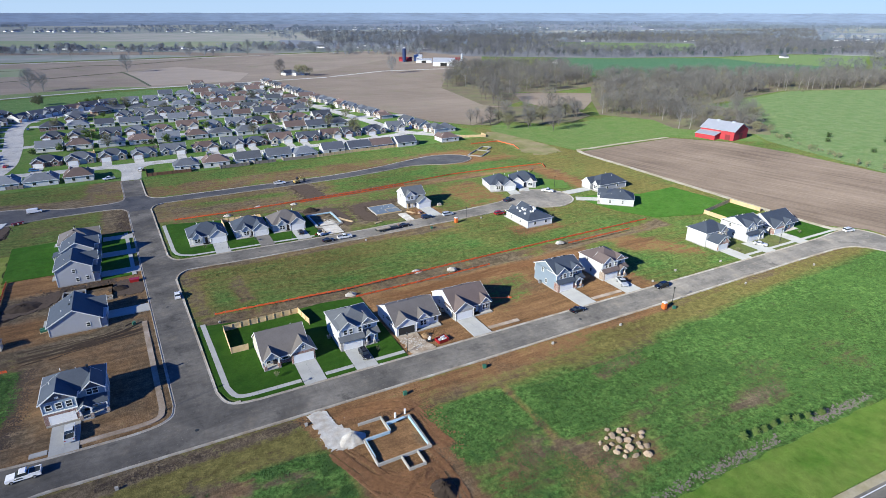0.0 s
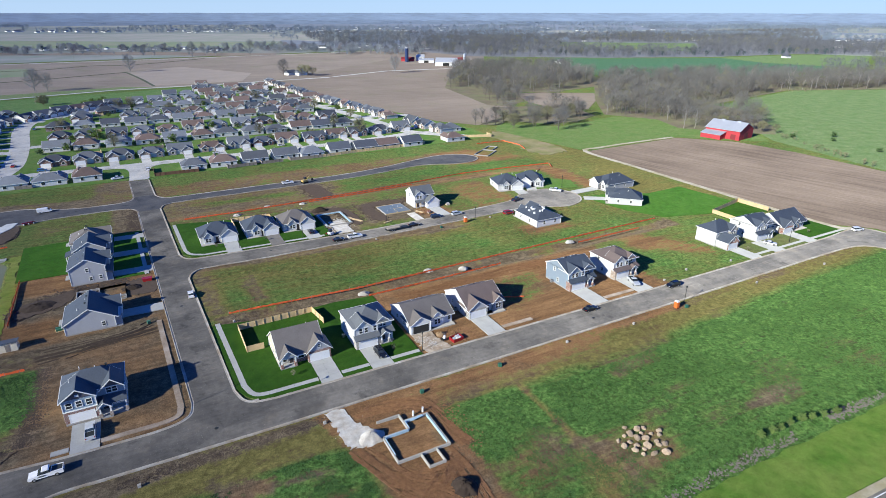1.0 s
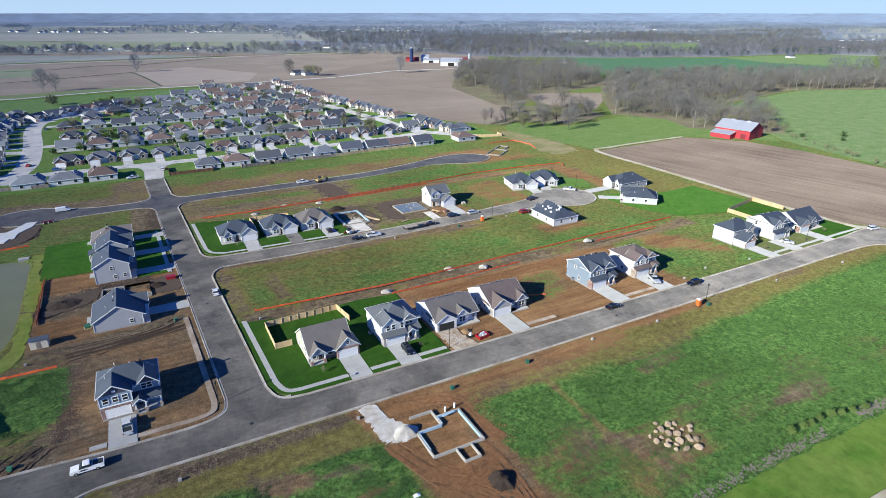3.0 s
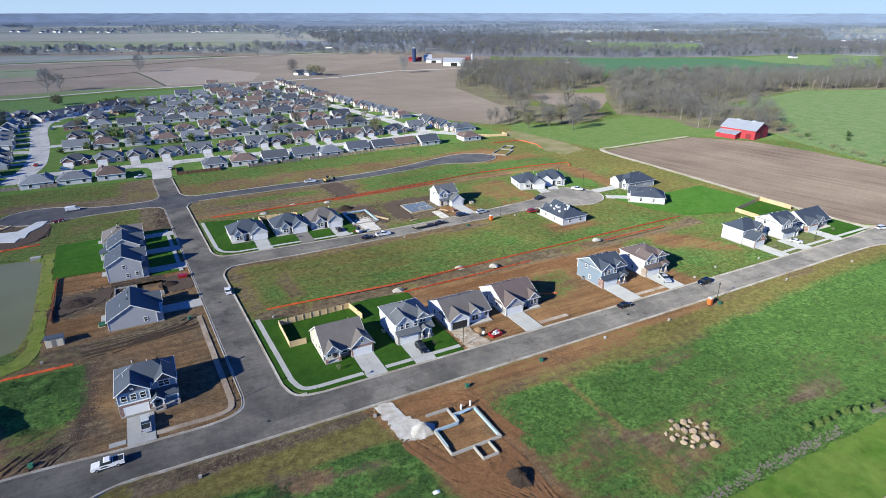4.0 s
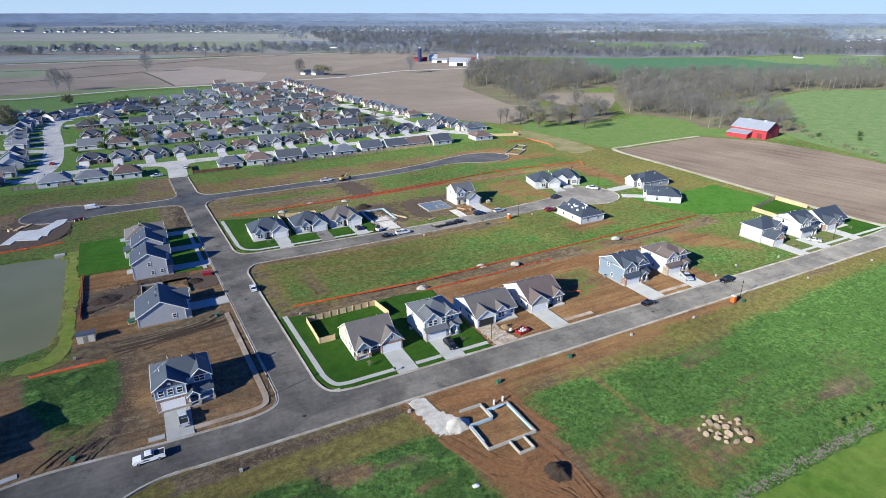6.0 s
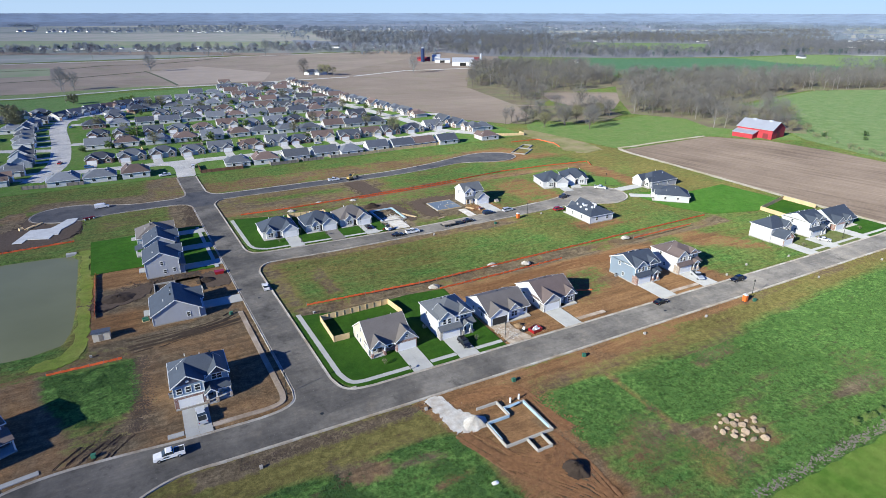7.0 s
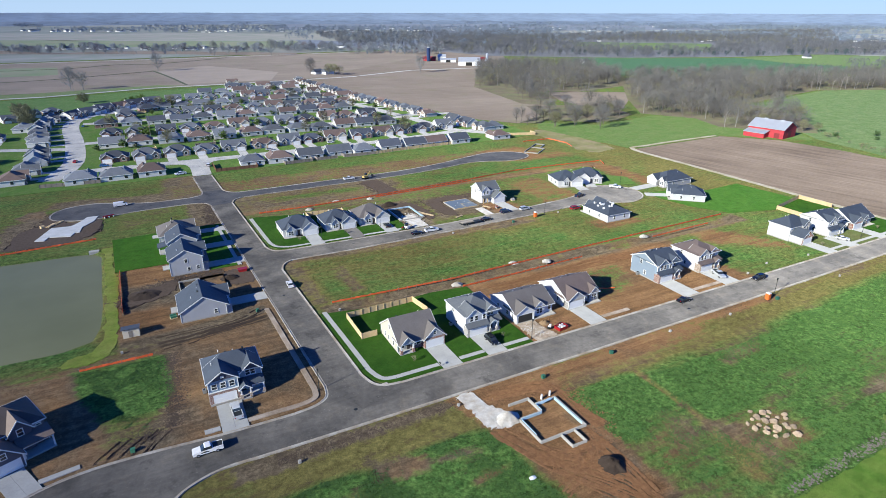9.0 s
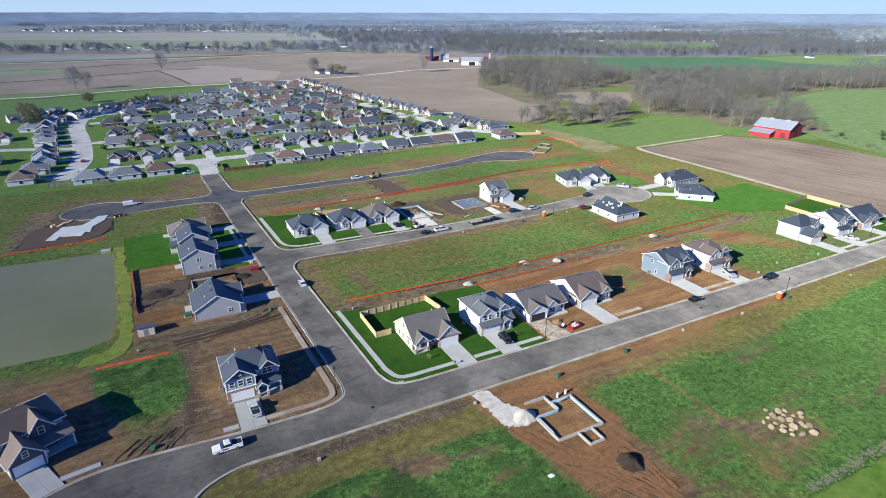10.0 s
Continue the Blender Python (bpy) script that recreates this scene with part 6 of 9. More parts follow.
h = thing("foundation", "open concrete foundation walls with blue insulation boards", "foundation", pose(0, 0, 0))
for x0, x1, y0, y1 in ((27.9, 39.5, -26.6, -26.32), (39.22, 39.5, -26.32, -15.9), (27.9, 28.18, -26.32, -18.6), (27.9, 33.6, -18.88, -18.6), (33.6, 33.88, -18.88, -13.6), (28.6, 33.6, -13.88, -13.6),
                       (33.88, 39.22, -16.18, -15.9), (32.8, 33.05, -30.4, -26.6), (36.2, 36.45, -30.4, -26.6), (33.05, 36.2, -30.4, -30.15)):
    part("footing_wall", Geo().box(x0, x1, y0, y1, -0.3, 0.50), FOOTING, h)
for x0, x1, y0, y1 in ((28.3, 33.6, -19.06, -18.9), (39.0, 39.16, -25.6, -16.3), (34.0, 36.2, -16.36, -16.2), (33.9, 34.05, -18.6, -16.4), (28.25, 28.4, -24.5, -19.2)):
    part("insulation_board", Geo().box(x0, x1, y0, y1, -0.1, 0.56), FOAM, h)
child("insulation_board", Geo().box(-1.5, 1.5, -0.3, 0.3, 0.5, 0.56).mesh("insulation_board", FOAM), h, pose(36.6, -16.5, 0.02, 0, 0, 8))
for x, y in ((36.6, -14.9), (39.0, -14.7)):
    setting_roll = thing("membrane_roll", "upright roll of pale membrane by the foundation", "membrane roll", pose(x, y, -0.1), "membrane rolls")
    part("roll", Geo().tube((0, 0, 0), (0, 0, 1.25), 0.24, 0.24, 12), WHITE, setting_roll)
foundation(pose(-30.6, 75.6, 0, 0, 0, 0), [(0, 13.6, 0, 10.4), (6.0, 13.6, 2.0, 10.4)], "low concrete foundation in dark churned soil")
foundation(pose(55.4, 107.0, 0), [(0, 11, 0, 15.5)], "concrete foundation with blue boards beside a gravel drive", [(0.4, 10.6, 14.8, 15.1), (0.4, 0.75, 0.4, 15), (10.2, 10.6, 0.4, 15)])
h = thing("floor_slab", "flat blue-grey floor slab with a membrane", "foundation", pose(82.3, 109.4, 0))
part("footing", Geo().box(0, 11.7, 0, 11.2, -0.3, 0.35), FOOTING, h)
for x, y in ((2.0, 3.4), (4.6, 6.2), (5.2, 3.0), (8.4, 7.0), (9.2, 4.0), (6.8, 9.0)):
    part("pipe", Geo().tube((x, y, 0.3), (x, y, 1.0), 0.07, 0.07, 8), WHITE, h)
for x0, x1, y0, y1 in ((-0.12, 11.82, -0.12, 0), (-0.12, 11.82, 11.2, 11.32), (5.6, 5.75, 0.3, 5.4), (5.75, 11.4, 5.2, 5.35)):
    part("form_board", Geo().box(x0, x1, y0, y1, 0.0, 0.47), TIMBER, h)
part("membrane", Geo().box(0.3, 11.4, 0.3, 10.9, 0.35, 0.39), BLUE_TARP, h)
slab("house_pad", [(-75.6, 148.4), (-72.4, 147.4), (-71.2, 150.9), (-63.9, 148.3), (-62.8, 152.4), (-61.2, 152), (-60.6, 157.9), (-56.6, 164.4), (-55.4, 170.6), (-59.3, 170.8), (-61.8, 165.4), (-64.6, 161.2), (-71.4, 162.1)], -0.2, 0.22, surface("damp_concrete", (0.50, 0.515, 0.52), 0.7, 0.2, 0.3, 3.0), "pale concrete pad beside the turning place", "slab")
foundation(pose(178, 180, 0, 0, 0, 38), [(0, 15, 0, 9), (15, 26, 3, 9)], "low pale foundation walls in bare clay")


# ---- fences ----
def along(pts, step):
    """Places every step metres along a line, with the line's angle there."""
    out = []
    left = 0.0
    for (ax, ay), (bx, by) in zip(pts, pts[1:]):
        length = math.hypot(bx - ax, by - ay)
        t = left
        while t < length:
            out.append((ax + (bx - ax) * t / length, ay + (by - ay) * t / length, math.degrees(math.atan2(by - ay, bx - ax))))
            t += step
        left = t - length
    return out


STAKE = Geo().box(-0.04, 0.04, -0.04, 0.04, -0.4, 0.95).mesh("post", TIMBER_OLD)


def safety_fence(pts, label, height=0.56, seed=0, low=-0.05):
    """A sagging band of plastic mesh on stakes."""
    r = random.Random(seed)
    h = thing("safety_fence", label, "fence", pose(0, 0, 0), "construction fences")
    g = Geo()
    places = along(pts, 1.0)
    verts, faces = [], []
    for i, (x, y, a) in enumerate(places):
        sag = 0.2 * (i % 3 != 0) * r.random()
        lean = r.uniform(-0.09, 0.09)
        n = (-math.sin(radians(a)), math.cos(radians(a)))
        for dz, off in ((low, 0), (height - sag, lean)):
            for t in (-0.02, 0.02):
                verts.append((x + n[0] * (off + t), y + n[1] * (off + t), dz))
    for i in range(len(places) - 1):
        b, c = 4 * i, 4 * i + 4
        faces += [(b, c, c + 2, b + 2), (b + 1, b + 3, c + 3, c + 1), (b + 2, c + 2, c + 3, b + 3)]
    part("mesh_band", g.add(verts, faces), ORANGE, h, "sagging orange plastic mesh")
    for x, y, a in along(pts, 3.0):
        child("post", STAKE, h, pose(x, y, r.uniform(-0.15, 0.05), r.uniform(-4, 4), r.uniform(-4, 4), a))


safety_fence([(8.7, 50.6), (48, 48.6), (84, 49.8), (137, 51.4), (181, 52.4)], "orange plastic safety fence along the ditch", seed=1)
safety_fence([(48.5, 42.2), (70, 42.6), (98.2, 43.6)], "orange plastic safety fence along the ditch", seed=2)
safety_fence([(134, 46.3), (166.5, 47.2)], "orange plastic safety fence along the ditch", seed=3)
safety_fence([(5.5, 143.2), (26, 142.8), (50, 144), (89, 146.8), (120, 150), (143, 153), (172, 152), (199.5, 149)], "long orange plastic safety fence behind the lots", seed=4)
safety_fence([(58, 142.6), (88, 144.2), (112, 146.5)], "second orange plastic safety fence behind the lots", 0.55, seed=5)
safety_fence([(199.5, 149), (195.5, 141)], "short orange plastic safety fence", seed=6)
safety_fence([(190, 213), (210.6, 212.5), (213, 197), (209, 185.5)], "orange plastic safety fence round bare clay", seed=7)
safety_fence([(-47.2, 103.5), (-46.8, 88), (-46.3, 70.5)], "orange plastic silt fence above the pond", 0.8, seed=8)
safety_fence([(-110, 136), (-88, 138), (-70, 139.5), (-54.5, 140.8)], "orange plastic silt fence by the pond", seed=9)
safety_fence([(-55.6, 44.2), (-38.6, 44.2)], "low orange silt fence on bare soil", 0.6, seed=10)
safety_fence([(84, 22.5), (87.5, 20.5), (90.5, 19.6)], "fallen orange plastic fence on the dirt", 0.4, seed=11)
safety_fence([(160, 118), (188, 142)], "low orange fence across bare clay", 0.3, seed=12)


PICKET_PANELS = {}


def board_fence(pts, label, mat, height=1.8, step=2.4, group="board fences"):
    """Panels of upright boards between posts."""
    h = thing("board_fence", label, "fence", pose(0, 0, 0), group)
    key = mat.name, height, step
    if key not in PICKET_PANELS:
        n = int(step / 0.15)
        front = [(-step / 2 + i * step / n, 0.014 if i % 2 else -0.002) for i in range(n + 1)]
        outline = front + [(x, y - 0.03) for x, y in front[::-1]]
        k = len(outline)
        g = Geo().add([(x, y, z) for z in (0.05, height) for x, y in outline],
                      [tuple(range(k - 1, -1, -1)), tuple(range(k, 2 * k))] + [(i, (i + 1) % k, (i + 1) % k + k, i + k) for i in range(k)])
        PICKET_PANELS[key] = g.mesh("panel", mat), Geo().box(-0.07, 0.07, -0.15, -0.012, -0.2, height + 0.03).mesh("post", mat)
    for (ax, ay), (bx, by) in zip(pts, pts[1:]):
        length, a = math.hypot(bx - ax, by - ay), math.degrees(math.atan2(by - ay, bx - ax))
        n = max(1, round(length / step))
        for i in range(n):
            t = (i + 0.5) / n
            o = child("panel", PICKET_PANELS[key][0], h, pose(ax + (bx - ax) * t, ay + (by - ay) * t, 0, 0, 0, a) @ Matrix.Diagonal((length / n / step, 1, 1, 1)))
        for i in range(n + 1):
            t = i / n
            child("post", PICKET_PANELS[key][1], h, pose(ax + (bx - ax) * t, ay + (by - ay) * t, 0, 0, 0, a))


board_fence([(13.9, 27.2), (9.6, 27.2), (9.6, 39.6), (30.2, 40.4), (31.4, 32.4)], "new pine board fence round the back lawn", TIMBER)
board_fence([(22.4, 119), (22.3, 130.8), (37.6, 129.2), (37.2, 121)], "new pine board fence behind the house", TIMBER)
board_fence([(232, 36.4), (231.6, 51), (208, 45.8), (208, 33)], "new pine board fence round the back lawn", TIMBER)

# ---- the older village ----
slab("lawn_village", [(-150, 222), (-14, 222), (-2, 222.6), (150, 224), (212, 229), (214, 262), (204, 300), (196, 345), (184, 392), (177, 434), (172, 480), (167, 536), (163, 590), (158, 640), (110, 640), (92, 600), (-10, 552), (-100, 490), (-150, 470)], -0.35, 0.02, YARD, "village lawns with dry patches", "lawn")


def street(name, pts, half, z=0.05):
    return setting(name, Geo().sweep([(-half, -0.3), (half, -0.3), (half, z), (-half, z)], pts), ROAD_OLD, "pale concrete village street", "road")


street("road_village_a", curve_through([(-80, 258), (-40, 256), (10, 255), (60, 255), (110, 257), (150, 262), (166, 266)], 3), 4.3)
street("road_village_b", [(-68, 337), (0, 336), (80, 336), (160, 338)], 4.2, 0.054)
street("road_village_c", [(-73, 417), (0, 416), (80, 416), (148, 418)], 4.2, 0.054)
street("road_village_d", [(-56, 494), (20, 494), (138, 496)], 4.2, 0.054)
street("road_village_e", [(60, 571), (132, 572)], 4.2, 0.054)
street("road_village_long", curve_through([(196, 239), (180, 256), (167, 274), (164, 300), (161, 330), (157, 352), (151, 392), (144, 434), (139, 480), (134, 536), (130, 590), (126, 640)], 3), 4.6, 0.058)
street("road_village_stub", [(162, 345), (200, 337)], 4.2, 0.056)
street("road_village_west", curve_through([(-80, 243), (-75, 258), (-71, 282), (-72, 316), (-75, 354), (-80, 401), (-79, 438), (-68, 460), (-51, 474), (-30, 486), (-10, 494)], 3), 5.4, 0.062)
street("road_village_link", [(cross_x(219), 220.5), (-8.0, 256)], 4.4, 0.046)
slab("road_village_mouth", curve_through([(-13.6, 222), (-13.4, 240), (-16, 249), (-24, 253), (-8, 258), (10, 253), (0, 249), (-3.2, 240), (-4.2, 222)], 4), -0.3, 0.072, ROAD_OLD, "pale concrete mouth of the village street", "road")
street("road_village_branch", [(-75, 322), (-110, 336), (-160, 352)], 4.0, 0.066)


SMALL_WINDOW = Geo().box(-0.8, 0.8, -0.06, 0.02, 0.7, 2.3).mesh("window", WHITE), Geo().box(-0.66, 0.66, -0.075, -0.05, 0.84, 2.16).mesh("pane", GLASS)


def small_window(h, face, a, plane):
    turn = {"F": 0, "R": 90, "B": 180, "L": -90}[face]
    o = child("window", SMALL_WINDOW[0], h, pose(*((a, plane) if face in "FB" else (plane, a)), 0, 0, 0, turn))
    child("pane", SMALL_WINDOW[1], o)


def village_house(kind, wall, front, roof, label):
    """An older single-storey house, its middle at the origin, its front towards -y."""
    h = thing("house", label, "house", pose(0, 0, -50), "village houses")
    W, D = 13.0, 11.5
    x0, y0 = -W / 2, -D / 2
    base(h, x0, -x0, y0 + 1.5, -y0)
    part("wall", Geo().box(x0, -x0, y0 + 1.5, -y0, 0, 2.7), wall, h)
    gx = (0.8, 6.2) if kind % 2 else (-6.2, -0.8)
    part("garage_wall", Geo().box(gx[0], gx[1], y0, y0 + 1.6, 0, 2.7), front, h)
    if kind in (0, 1, 4):
        roof_hip(h, x0, -x0, y0 + 1.5, -y0, 2.7, 5.6, roof)
    else:
        roof_gable(h, x0, -x0, y0 + 1.5, -y0, 2.7, 5.7, "x", roof, wall)
    roof_gable(h, gx[0], gx[1], y0, 1.5, 2.7, 4.7, "y", roof, front, 0.4)
    s = (-5.6, -2.4) if kind % 2 else (2.4, 5.6)
    roof_gable(h, s[0], s[1], y0 + 0.9, 1.0, 2.7, 4.1, "y", roof, front, 0.3)
    part("bay", Geo().box(s[0], s[1], y0 + 0.9, y0 + 1.6, 0, 2.7), front, h)
    g0 = (gx[0] + gx[1]) / 2
    part("garage_door", Geo().box(g0 - 2.2, g0 + 2.2, y0 - 0.04, y0 + 0.02, 0.05, 2.2), GARAGE, h)
    small_window(h, "F", (s[0] + s[1]) / 2, y0 + 0.9)
    for x in (-3.8, 2.4):
        small_window(h, "B", x, -y0)
    small_window(h, "L", 0.5, x0)
    return h


PROTOS = [
    village_house(0, VINYL_PALE, BRICK_TAN, ROOF_OLD[0], "older brick-fronted house with weathered grey hip roof"),
    village_house(1, VINYL_PALE, BRICK_TAN, ROOF_OLD[1], "older pale house with weathered brown hip roof"),
    village_house(2, VINYL_WHITE, BRICK_RED, ROOF_OLD[2], "older white house with dark gable roof and red brick front"),
    village_house(3, VINYL_PALE, BRICK_GREY, ROOF_OLD[0], "older grey house with weathered gable roof"),
    village_house(4, BRICK_RED, BRICK_RED, ROOF_OLD[2], "older red brick house with dark hip roof"),
    village_house(5, VINYL_WHITE, VINYL_TAN, ROOF_OLD[1], "older white house with weathered brown gable roof"),
]
DRIVE_MESH = Geo().box(-2.5, 2.5, -11.5, 0, -0.2, 0.04).mesh("driveway", ROAD_OLD)
dice = random.Random(11)


def village(k, x, y, turn):
    m = pose(x, y, 0, 0, 0, turn + dice.uniform(-2.5, 2.5))
    s = dice.uniform(0.98, 1.16)
    h = copy_thing(PROTOS[k], m @ Matrix.Diagonal((s, dice.uniform(0.96, 1.12), dice.uniform(0.98, 1.16), 1)))
    d = tagged(new("driveway", DRIVE_MESH), "pale concrete village driveway", "driveway", kind="structure")
    gx = 3.5 if k % 2 else -3.5
    d.matrix_basis = m @ pose(gx * s, -5.6, 0)
    return h


# y, facing, first x, step, then the kind of each house along the row; a dot leaves its place free
for y, turn, x, step, kinds in (
    (234, 180, -64.5, 16.6, "001..013302252"), (276, 0, -49, 16.4, "40003134525203"), (318.5, 180, -52, 16.9, "310131000520"), (355, 0, -53, 16.8, "402015034512"),
    (398, 180, -56, 16.6, "402203135210"), (434, 0, -43, 16.6, "4.0321053121"), (474, 180, -14, 16.6, "20303150315"), (516, 0, -3, 17.0, "330052105"), (554, 180, 30, 17.0, "205315"), (590, 0, 62, 16.6, "20531"),
):
    for i, k in enumerate(kinds):
        if k != ".":
            bend = max(0, x + i * step - 100) * 0.06 if 240 < y < 300 else 0
            village(int(k), x + i * step + dice.uniform(-1.2, 1.2), y + bend + dice.uniform(-1.6, 1.6), turn)
for i, k in enumerate("023.13025301243052013"):
    y = 262 + i * 18.2
    mid = float(np.interp(y, [256, 274, 300, 352, 392, 434, 480, 536, 590, 640], [172, 167, 164, 157, 151, 144, 139, 134, 130, 126]))
    if k != ".":
        village(int(k), mid + 18.6 + dice.uniform(-1, 1), y, -90 + 6)
for i, k in enumerate("10323004332"):
    y = 247 + i * 19.4
    if y < 320 or y > 334:
        village(int(k), float(np.interp(y, [243, 282, 354, 401, 440], [-96, -89, -93, -98, -96])) + dice.uniform(-1.5, 1.5), y, 90 + dice.uniform(-6, 6))
for k, x, y, a in ((2, -82, 453, 60), (3, -71, 466, 40), (2, -60, 478, 35), (5, -48, 488, 35), (2, -36, 500, 25), (0, -44, 452, 200), (4, -27, 465, 190), (2, -21, 510, 15), (0, -108, 404, 90), (3, -118, 300, 180), (0, -118, 270, 0), (1, -122, 372, 0), (0, -24, 512, 10)):
    village(k, x, y, a)
# the patterns themselves take the last places
for k, (x, y, a) in enumerate(((196, 262, 180), (182, 232, 180), (-122, 452, 20), (-112, 470, 30), (-98, 482, 30), (70, 640, 0))):
    PROTOS[k].matrix_basis = pose(x, y, 0, 0, 0, a)
board_fence([(-1.4, 240), (-1.4, 223.8), (20.2, 223.4), (20.6, 236)], "stained brown board fence behind the village", TIMBER_BROWN, group="village fences")
board_fence([(35, 233), (35.4, 223), (51, 223.5), (51.4, 234)], "weathered grey board fence behind the village", TIMBER_OLD, group="village fences")
board_fence([(53.5, 234), (54, 224), (66, 224.4)], "weathered grey board fence behind the village", TIMBER_OLD, group="village fences")
board_fence([(70, 236), (70.4, 224.4), (89, 224)], "weathered grey board fence behind the village", TIMBER_OLD, group="village fences")
board_fence([(89, 224), (113, 226.6), (141, 227.4), (160, 229.6)], "pale pine board fence behind the village", TIMBER, group="village fences")
board_fence([(186, 237), (211, 228.4), (212, 236)], "pale pine board fence behind the village", TIMBER, group="village fences")
board_fence([(-82, 230), (-56, 227.6), (-56, 236)], "weathered grey board fence behind the village", TIMBER_OLD, group="village fences")
for y in (297, 376, 454):
    for x in range(-40, 130, 35):
        board_fence([(x, y - 5), (x, y), (x + dice.uniform(9, 16), y), (x + 12, y + 6)], "weathered grey board fence between village gardens", TIMBER_OLD if x % 2 else TIMBER, 1.7, group="village fences")

# ---- vehicles ----
WHEEL = Geo().tube((0, -0.11, 0), (0, 0.11, 0), 0.35, 0.35, 14).mesh("wheel", RUBBER)
RIM = Geo().tube((0, -0.125, 0), (0, 0.125, 0), 0.21, 0.21, 10).mesh("rim", STEEL)
LAMP_GLASS = surface("lamp_glass", (0.75, 0.75, 0.72), 0.2, 0.03)
LAMP_RED = surface("red_lamp_glass", (0.35, 0.02, 0.02), 0.25, 0.03)


def tapered(profile, w0, w1, zlow, zhigh):
    """A side outline drawn across the width, narrower towards the top."""
    g = Geo()
    n = len(profile)
    half = [w0 + (w1 - w0) * max(0, min(1, (z - zlow) / (zhigh - zlow))) for x, z in profile]
    g.add([(x, -w, z) for (x, z), w in zip(profile, half)] + [(x, w, z) for (x, z), w in zip(profile, half)],
          [tuple(range(n)), tuple(range(2 * n - 1, n - 1, -1))] + [(i, i + n, (i + 1) % n + n, (i + 1) % n) for i in range(n)])
    return g


def vehicle(kind, colour, m, label):
    """Front towards +x."""
    h = thing(kind, label, {"pickup": "pickup truck", "sedan": "car", "suv": "car", "van": "van", "truck": "truck"}[kind], m)
    P = PAINT[colour]
    if kind == "pickup":
        L, w = 2.85, 0.98
        body = [(-L, 0.45), (L - 0.1, 0.42), (L, 0.7), (L - 0.1, 1.02), (1.35, 1.15), (-0.75, 1.18), (-L, 1.15)]
        glass = [(1.3, 1.12), (0.55, 1.72), (-0.62, 1.74), (-0.85, 1.12)]
        roof = [(0.6, 1.70), (0.45, 1.84), (-0.5, 1.84), (-0.68, 1.72)]
        part("bed", Geo().box(-L + 0.12, -0.95, -0.8, 0.8, 1.145, 1.19), DARK_METAL, h, "dark open truck bed")
        part("bed_rail", Geo().box(-L, -0.9, -w, -w + 0.14, 1.15, 1.3).box(-L, -0.9, w - 0.14, w, 1.15, 1.3).box(-L, -L + 0.1, -w + 0.14, w - 0.14, 1.15, 1.3), P, h)
        ax = (1.85, -1.75)
    elif kind == "suv":
        L, w = 2.4, 0.94
        body = [(-L, 0.42), (L - 0.1, 0.38), (L, 0.65), (L - 0.15, 0.98), (1.25, 1.08), (-L + 0.05, 1.1), (-L, 0.8)]
        glass = [(1.2, 1.05), (0.5, 1.6), (-2.05, 1.62), (-2.35, 1.06)]
        roof = [(0.6, 1.56), (0.4, 1.74), (-1.9, 1.74), (-2.1, 1.6)]
        ax = (1.5, -1.45)
    elif kind == "van":
        L, w = 2.8, 1.0
        body = [(-L, 0.45), (L - 0.1, 0.4), (L, 0.8), (L - 0.5, 1.15), (1.6, 1.25), (0.7, 1.9), (-L + 0.1, 1.9)]
        glass = [(2.1, 1.15), (1.4, 1.85), (0.3, 1.88), (0.3, 1.2)]
        roof = [(1.45, 1.82), (1.2, 2.02), (-2.55, 2.02), (-2.74, 1.85)]
        ax = (1.8, -1.7)
    else:
        L, w = 2.3, 0.9
        body = [(-L, 0.38), (L - 0.1, 0.34), (L, 0.6), (L - 0.15, 0.8), (1.05, 0.95), (-1.6, 0.98), (-L, 0.9)]
        glass = [(1.0, 0.92), (0.25, 1.36), (-0.95, 1.38), (-1.7, 0.95)]
        roof = [(0.35, 1.32), (0.15, 1.45), (-0.85, 1.45), (-1.05, 1.33)]
        ax = (1.4, -1.35)
    part("body", tapered(body, w, w - 0.06, 0.4, 1.1), P, h)
    part("glazing", tapered(glass, w - 0.08, w - 0.22, glass[0][1], glass[1][1]), GLASS, h, "dark car windows")
    part("roof", tapered(roof, w - 0.19, w - 0.24, roof[0][1], roof[1][1]), P, h)
    for x in ax:
        for s in (-1, 1):
            o = child("wheel", WHEEL, h, pose(x, s * (w - 0.09), 0.35))
            child("rim", RIM, o)
    for s in (-1, 1):
        part("headlight", Geo().box(L - 0.12, L - 0.02, s * 0.68 - 0.16, s * 0.68 + 0.16, 0.66, 0.82), LAMP_GLASS, h)
        part("tail_light", Geo().box(-L - 0.015, -L + 0.05, s * 0.76 - 0.1, s * 0.76 + 0.1, 0.8, 1.02), LAMP_RED, h)
    return h


Z0 = 0.03
h = vehicle("pickup", "white", pose(-31.5, 1.6, Z0, 0, 0, 180), "white pickup truck with dark markings on the street")
part("marking", Geo().box(-0.1, 1.3, 0.985, 0.99, 0.72, 0.86).box(0.1, 1.0, 0.985, 0.99, 0.9, 1.0), DARK_METAL, h, "dark bars of lettering on the door")
vehicle("pickup", "silver", pose(-24.6, 11.0, 0.08, 0, 0, 92), "silver pickup truck parked in the driveway")
vehicle("suv", "black", pose(39.3, 10.4, 0.08, 0, 0, 270), "black car parked in the driveway")
vehicle("sedan", "black", pose(102.2, 3.4, Z0, 0, 0, 0), "black car parked at the kerb")
vehicle("suv", "black", pose(136.0, 3.2, Z0, 0, 0, 180), "large black car parked at the kerb")
vehicle("pickup", "silver", pose(126.8, 10.9, 0.08, 0, 0, 250), "silver pickup truck on the driveway")
